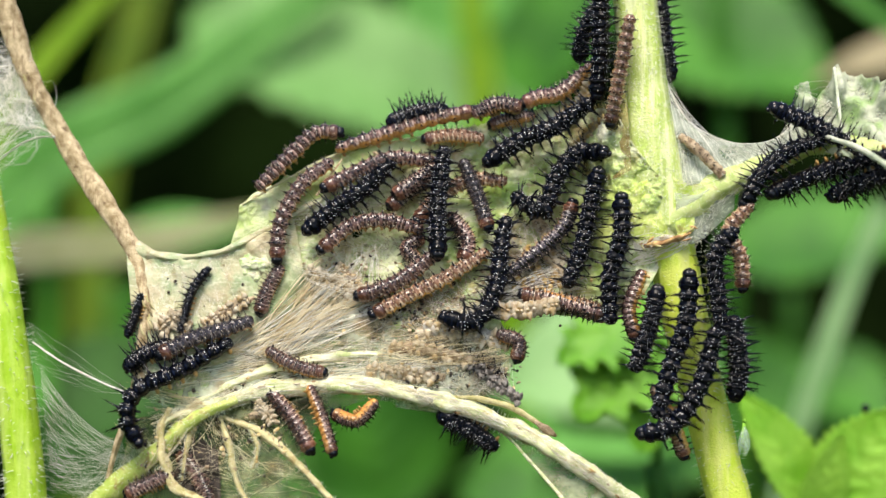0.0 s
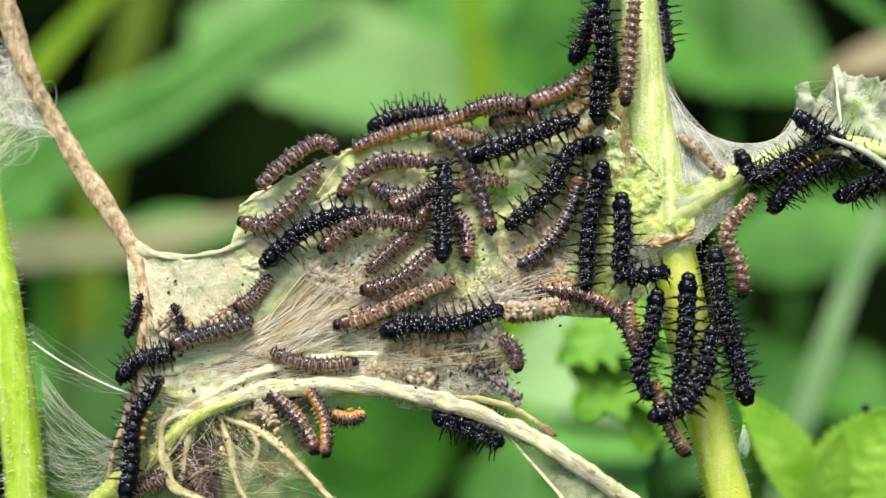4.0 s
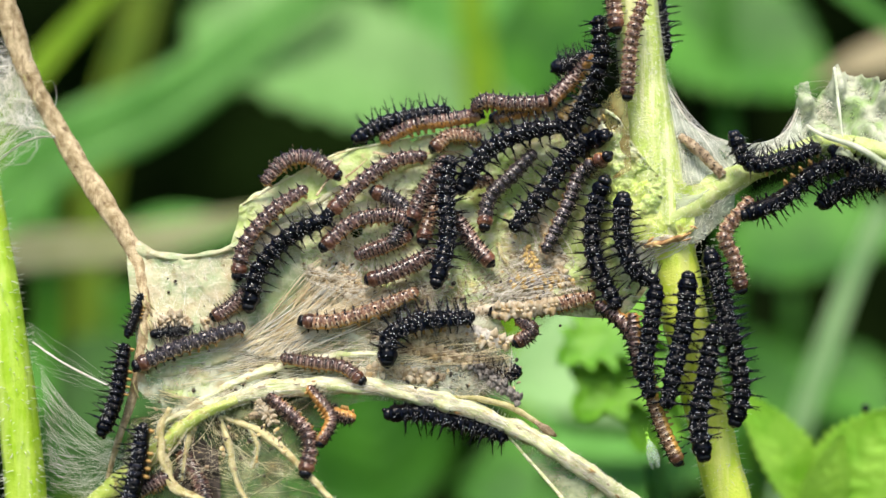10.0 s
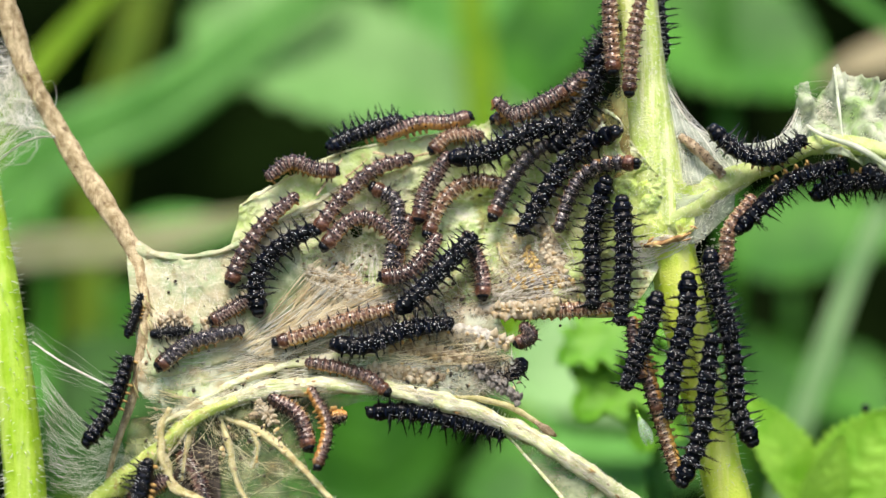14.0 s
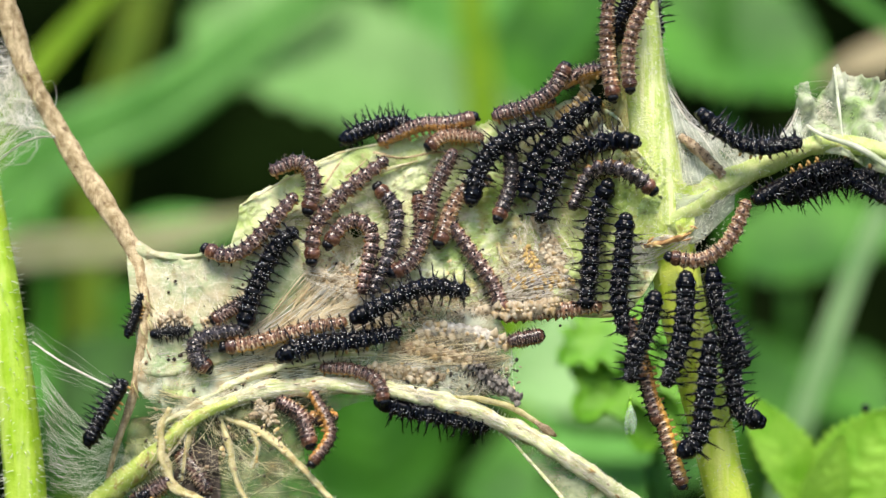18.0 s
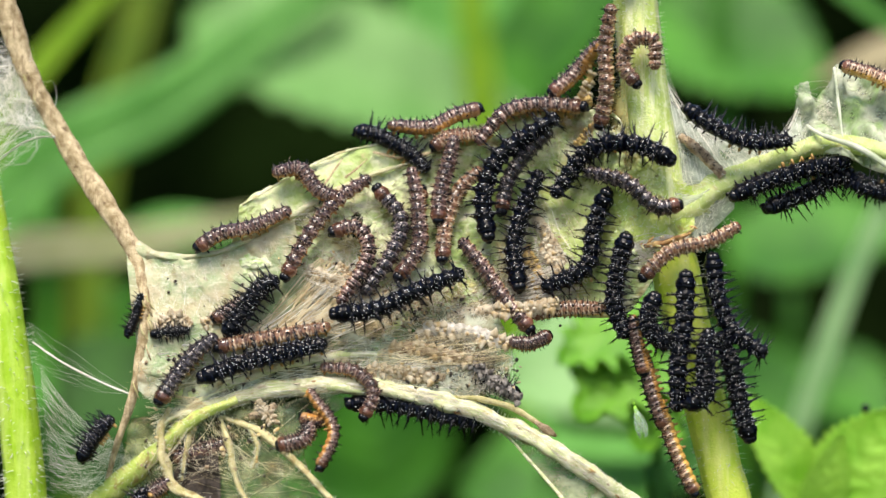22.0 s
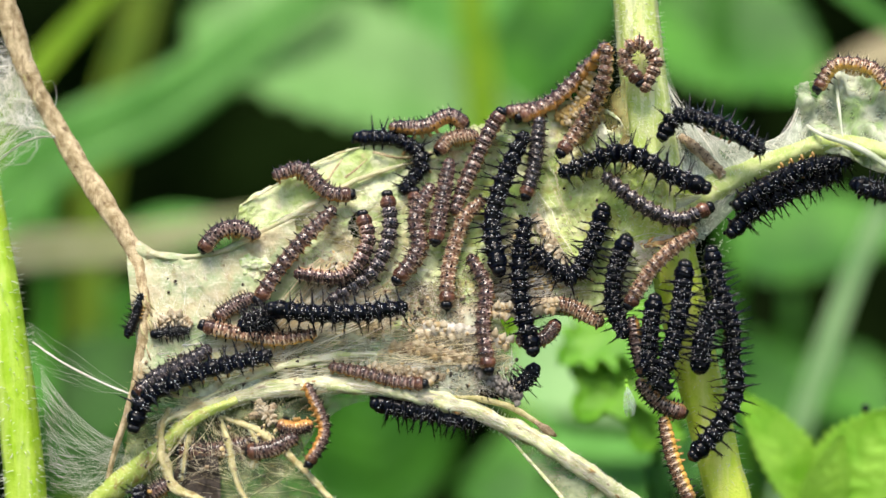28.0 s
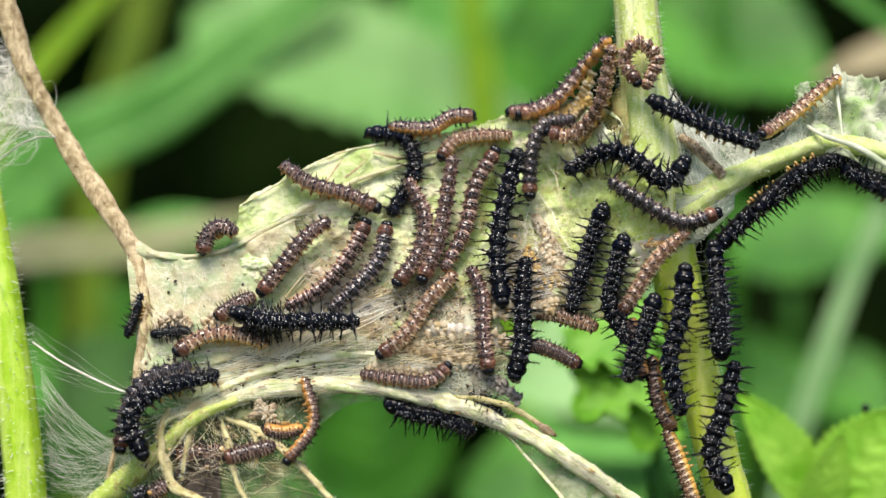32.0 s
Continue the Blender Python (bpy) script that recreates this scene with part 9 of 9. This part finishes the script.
    crawl(copper_caterpillar('golden-brown caterpillar with ochre prolegs round the node'), 1.5, 1.4, "front",
        (0, 51.7, -7.2, 51.3, -1.4, 49.3, 3.0, 52.7, 7.4),
        (3, 51.3, -8.2, 51.3, -2.8, 48.8, 3.0, 53.2, 8.9),
        (6, 52.7, -8.2, 50.3, -2.8, 48.8, 2.0, 53.2, 7.9),
        (9, 52.7, -7.7, 49.8, -2.8, 48.3, 2.0, 52.7, 7.9),
        (11, 50.3, -7.2, 50.8, -0.9, 48.8, 3.0, 52.7, 8.4),
        (13, 46.9, -6.2, 49.3, -1.9, 48.8, 3.0, 53.2, 8.4),
        (15, 43.0, -3.8, 48.3, -1.4, 49.8, 3.0, 53.0, 8.7),
        (17, 40.0, -1.4, 45.4, -1.9, 50.3, 2.0, 52.7, 8.9),
        (19, 37.1, -1.4, 43.5, -1.9, 48.3, 1.1, 51.7, 6.4),
        (21, 34.7, -3.8, 40.5, 0.1, 47.4, 1.6, 51.3, 5.5),
        (23, 33.7, -6.7, 37.6, -1.4, 42.5, 0.6, 49.3, 2.0),
        (25, 32.3, -8.7, 35.7, -1.9, 40.5, 1.1, 45.4, 1.6),
        (28, 31.8, -10.1, 35.7, -3.8, 39.6, 0.1, 43.0, 2.5),
        (30, 31.8, -11.1, 35.7, -4.8, 38.6, -0.4, 41.5, 2.5),
        (32, 30.8, -11.6, 34.7, -4.8, 37.6, -0.9, 41.5, 2.5),
    )
    crawl(black_caterpillar(''), 2, 1.7, "front",
        (0, 37.0, -6.7, 36.0, -11.6, 34.6, -16.4, 33.1, -20.3),
        (3, 37.0, -7.2, 35.8, -14.5, 33.6, -20.3, 35.6, -25.2),
        (6, 36.7, -7.2, 35.6, -13.5, 34.4, -19.3, 34.1, -24.2),
        (9, 36.5, -5.7, 35.6, -13.5, 35.6, -20.3, 37.0, -25.2),
        (11, 37.0, -7.2, 35.6, -14.5, 33.6, -20.3, 33.6, -24.2),
        (13, 37.0, -7.7, 35.6, -13.0, 33.6, -18.4, 31.2, -23.2),
        (17, 36.5, -7.7, 35.1, -14.5, 32.6, -19.3, 33.6, -24.2),
        (19, 36.5, -7.7, 35.6, -11.6, 34.1, -15.9, 31.7, -19.8),
        (21, 36.5, -7.7, 35.1, -12.5, 38.0, -16.9, 41.6, -17.9),
        (23, 36.5, -8.2, 35.1, -13.0, 37.3, -15.0, 40.9, -14.0),
        (25, 36.5, -8.2, 34.6, -13.5, 37.0, -15.9, 39.6, -12.0),
        (28, 36.5, -8.2, 35.6, -14.5, 35.6, -20.3, 38.5, -24.2),
        (30, 36.5, -8.6, 35.4, -13.5, 33.6, -18.4, 31.5, -23.2),
        (32, 36.5, -8.2, 35.1, -13.0, 33.1, -17.9, 31.9, -22.1),
    )
    crawl(black_caterpillar(''), 2.5, 1.75, "front",
        (0, 42.3, -3.8, 41.8, -12.5, 39.4, -19.3, 36.9, -28.0),
        (3, 42.1, -4.3, 41.8, -12.5, 40.8, -19.3, 39.4, -27.1),
        (6, 42.1, -4.8, 41.8, -12.5, 41.8, -20.3, 41.8, -30.0),
        (9, 42.1, -4.3, 41.3, -12.5, 39.4, -19.3, 37.9, -24.1),
        (11, 42.1, -4.3, 41.8, -12.5, 40.3, -20.3, 39.4, -29.0),
        (13, 42.1, -4.3, 41.8, -12.5, 39.4, -20.3, 38.9, -29.0),
        (17, 41.8, -4.3, 41.8, -11.5, 40.8, -18.3, 39.4, -24.6),
        (19, 41.6, -4.3, 41.3, -10.6, 39.9, -16.9, 37.9, -21.2),
        (21, 41.8, -4.3, 41.8, -11.5, 40.8, -19.3, 40.8, -27.1),
        (23, 41.6, -3.8, 41.1, -11.5, 39.9, -19.3, 39.4, -26.1),
        (25, 41.8, -3.3, 41.3, -11.5, 39.9, -19.3, 38.9, -27.1),
        (28, 41.6, -2.3, 40.8, -9.6, 39.4, -16.4, 36.9, -23.2),
        (30, 41.8, -2.8, 41.3, -10.6, 39.6, -19.3, 41.8, -25.6),
        (32, 41.6, -2.8, 40.8, -11.5, 38.9, -19.3, 40.8, -27.5),
    )
    crawl(black_caterpillar(''), 1.5, 1.7, "front",
        (0, 50.2, 3.5, 46.8, -1.4, 47.3, -7.7, 47.8, -13.5),
        (3, 47.3, 0.1, 47.3, -5.7, 48.3, -11.6, 49.3, -15.5),
        (6, 45.8, -0.4, 47.3, -4.8, 47.8, -11.6, 48.8, -17.4),
        (9, 45.8, -0.4, 47.3, -5.7, 48.3, -11.6, 49.3, -17.4),
        (11, 45.8, -0.4, 47.1, -4.8, 48.3, -9.6, 49.3, -14.5),
        (13, 45.8, 0.1, 46.6, -4.3, 47.5, -8.7, 48.8, -13.5),
        (17, 46.3, -2.8, 46.8, -8.7, 49.3, -14.5, 53.6, -19.4),
        (19, 46.3, -3.8, 47.1, -8.7, 49.1, -14.0, 50.2, -19.4),
        (21, 46.3, -1.8, 47.3, -8.7, 50.2, -14.5, 55.7, -18.4),
        (23, 46.5, -0.4, 47.3, -7.7, 49.3, -13.5, 53.6, -17.4),
        (25, 46.5, 0.6, 47.3, -6.7, 49.7, -12.6, 50.2, -19.4),
        (28, 46.1, 0.1, 47.1, -5.7, 49.3, -11.6, 50.2, -17.4),
        (30, 46.1, -1.4, 47.8, -7.7, 47.3, -13.5, 45.8, -19.4),
        (32, 46.5, 1.1, 47.1, -5.7, 47.3, -12.6, 47.8, -18.4),
    )
    crawl(black_caterpillar(''), 3.5, 1.75, "front",
        (0, 33.4, -31.6, 39.2, -30.3, 44.1, -23.1, 46.5, -14.4),
        (3, 32.5, -29.9, 39.2, -28.9, 44.1, -23.1, 46.0, -14.4),
        (6, 44.1, -26.5, 44.8, -22.1, 45.5, -17.8, 46.2, -13.4),
        (9, 44.1, -34.7, 42.9, -28.9, 45.0, -21.2, 46.5, -14.4),
        (11, 45.0, -37.1, 44.5, -29.9, 45.0, -22.1, 46.0, -13.4),
        (13, 40.7, -40.0, 44.1, -31.8, 45.0, -24.1, 46.0, -15.4),
        (17, 41.4, -40.7, 43.6, -32.8, 45.0, -24.1, 46.0, -15.4),
        (19, 40.2, -28.9, 44.1, -29.9, 45.0, -23.1, 45.5, -15.4),
        (21, 42.3, -28.4, 45.0, -26.0, 45.2, -20.2, 45.5, -14.4),
        (23, 41.6, -24.1, 44.5, -23.6, 44.5, -19.2, 45.5, -15.4),
        (25, 44.1, -12.5, 43.3, -18.3, 44.5, -24.1, 47.4, -20.2),
        (28, 43.9, -20.7, 44.3, -16.3, 45.2, -12.9, 46.5, -9.6),
        (30, 45.0, -20.2, 44.8, -16.8, 45.8, -13.4, 46.8, -9.6),
        (32, 47.7, -18.3, 47.4, -14.4, 47.2, -10.5, 47.0, -6.7),
    )
    crawl(black_caterpillar(''), 0.8, 1.75, "front",
        (0, 50.3, -25.8, 51.1, -21.4, 50.8, -17.0, 50.3, -12.6),
        (3, 53.3, -26.2, 51.5, -21.9, 49.9, -15.5, 48.4, -9.7),
        (6, 50.3, -27.2, 51.1, -22.3, 50.3, -16.5, 49.4, -11.6),
        (9, 51.3, -29.2, 51.3, -21.4, 49.4, -13.6, 47.9, -6.7),
        (11, 49.4, -31.6, 51.5, -26.2, 50.3, -17.5, 48.9, -10.6),
        (13, 52.8, -34.0, 50.8, -26.2, 50.3, -18.4, 48.4, -10.6),
        (17, 55.9, -31.7, 51.3, -30.1, 49.9, -23.3, 48.4, -15.5),
        (19, 54.3, -28.7, 50.8, -25.3, 49.9, -18.4, 48.4, -11.6),
        (21, 52.8, -32.1, 51.3, -26.2, 50.3, -20.4, 47.9, -14.5),
        (23, 52.8, -33.6, 51.3, -28.2, 49.9, -21.4, 48.4, -15.5),
        (25, 45.0, -32.1, 50.3, -29.2, 51.3, -22.3, 49.4, -14.5),
        (28, 43.0, -36.0, 47.4, -31.1, 50.5, -24.3, 49.4, -16.5),
        (30, 45.5, -39.4, 46.9, -32.1, 50.3, -26.2, 50.8, -18.4),
        (32, 49.4, -41.9, 46.2, -35.0, 48.4, -28.2, 50.3, -20.4),
    )
    crawl(copper_caterpillar('coppery brown caterpillar climbing down the stem'), 0, 1.5, "left",
        (0, 41.9, -36.1, 39.8, -30.3, 36.8, -24.4),
        (3, 42.2, -34.7, 39.3, -29.3, 36.8, -23.4),
        (6, 41.9, -37.9, 38.3, -31.7, 36.0, -24.4),
        (9, 41.2, -38.3, 38.3, -32.2, 35.8, -24.4),
        (11, 40.7, -36.3, 38.0, -30.3, 35.8, -24.4),
        (13, 41.2, -40.5, 38.8, -33.2, 36.3, -25.4),
        (17, 40.7, -40.0, 38.8, -33.2, 36.3, -25.4),
        (19, 42.7, -42.8, 39.8, -35.2, 37.3, -27.3),
        (21, 44.2, -42.5, 40.4, -35.2, 37.6, -27.3),
        (23, 43.2, -43.0, 39.8, -34.2, 37.3, -26.3),
        (25, 42.7, -44.0, 40.2, -36.6, 38.0, -30.3),
        (28, 42.9, -44.0, 39.9, -36.6, 38.3, -29.8),
        (30, 43.2, -44.5, 40.7, -38.1, 39.0, -31.7),
        (32, 43.7, -44.5, 41.5, -38.1, 39.0, -31.7),
    )
    crawl(brown_caterpillar(''), 1, 1.45, "left",
        (0, 33.3, -15.5, 32.1, -10.2, 34.3, -4.3),
        (3, 33.8, -17.5, 32.1, -13.1, 32.3, -9.2),
        (6, 33.8, -20.4, 32.6, -14.5, 32.0, -10.2),
        (9, 34.3, -22.3, 33.3, -17.0, 32.8, -11.6),
        (17, 34.3, -22.3, 33.3, -17.5, 32.6, -12.6),
        (23, 34.7, -21.4, 33.6, -16.5, 32.8, -12.1),
        (32, 34.5, -21.9, 33.4, -17.0, 32.6, -12.6),
    )
    crawl(black_caterpillar(''), -4, 1.6, "front",
        (0, -85.0, 43.4, -89.2, 42.4, -94.5, 41.5),
        (6, -82.9, 42.6, -87.1, 42.4, -92.4, 41.4),
        (9, -79.9, 42.3, -85.0, 42.2, -90.3, 40.9),
        (19, -79.9, 42.3, -85.0, 42.4, -90.3, 40.9),
        (23, -82.9, 41.3, -87.1, 41.4, -92.4, 40.4),
        (32, -85.0, 39.3, -89.3, 39.4, -94.6, 39.4),
    )
    walk(FLY, [(t, Matrix.Translation(Vector(p) * MM) @ pose(0, 0, 0, 0, turn, 0)) for t, p, turn in (
        (0, (51.9, -7.0, -31.6), 5), (3.5, (52.3, -7.0, -31.6), 5), (7, (39.3, -16.0, -33.9), -10), (10.5, (35.3, -9.0, -33.3), -15), (13, (34.7, -9.0, -30.9), -25), (17, (31.8, -9.0, -27.5), 5), (21, (33.3, -9.0, -28.5), -15), (25, (32.4, -9.0, -26.6), -15), (28, (31.6, -9.0, -24.6), -5), (30, (33.1, 9.0, -25.7), 0), (32, (42.3, 12.0, -25.9), 0))])


motions()
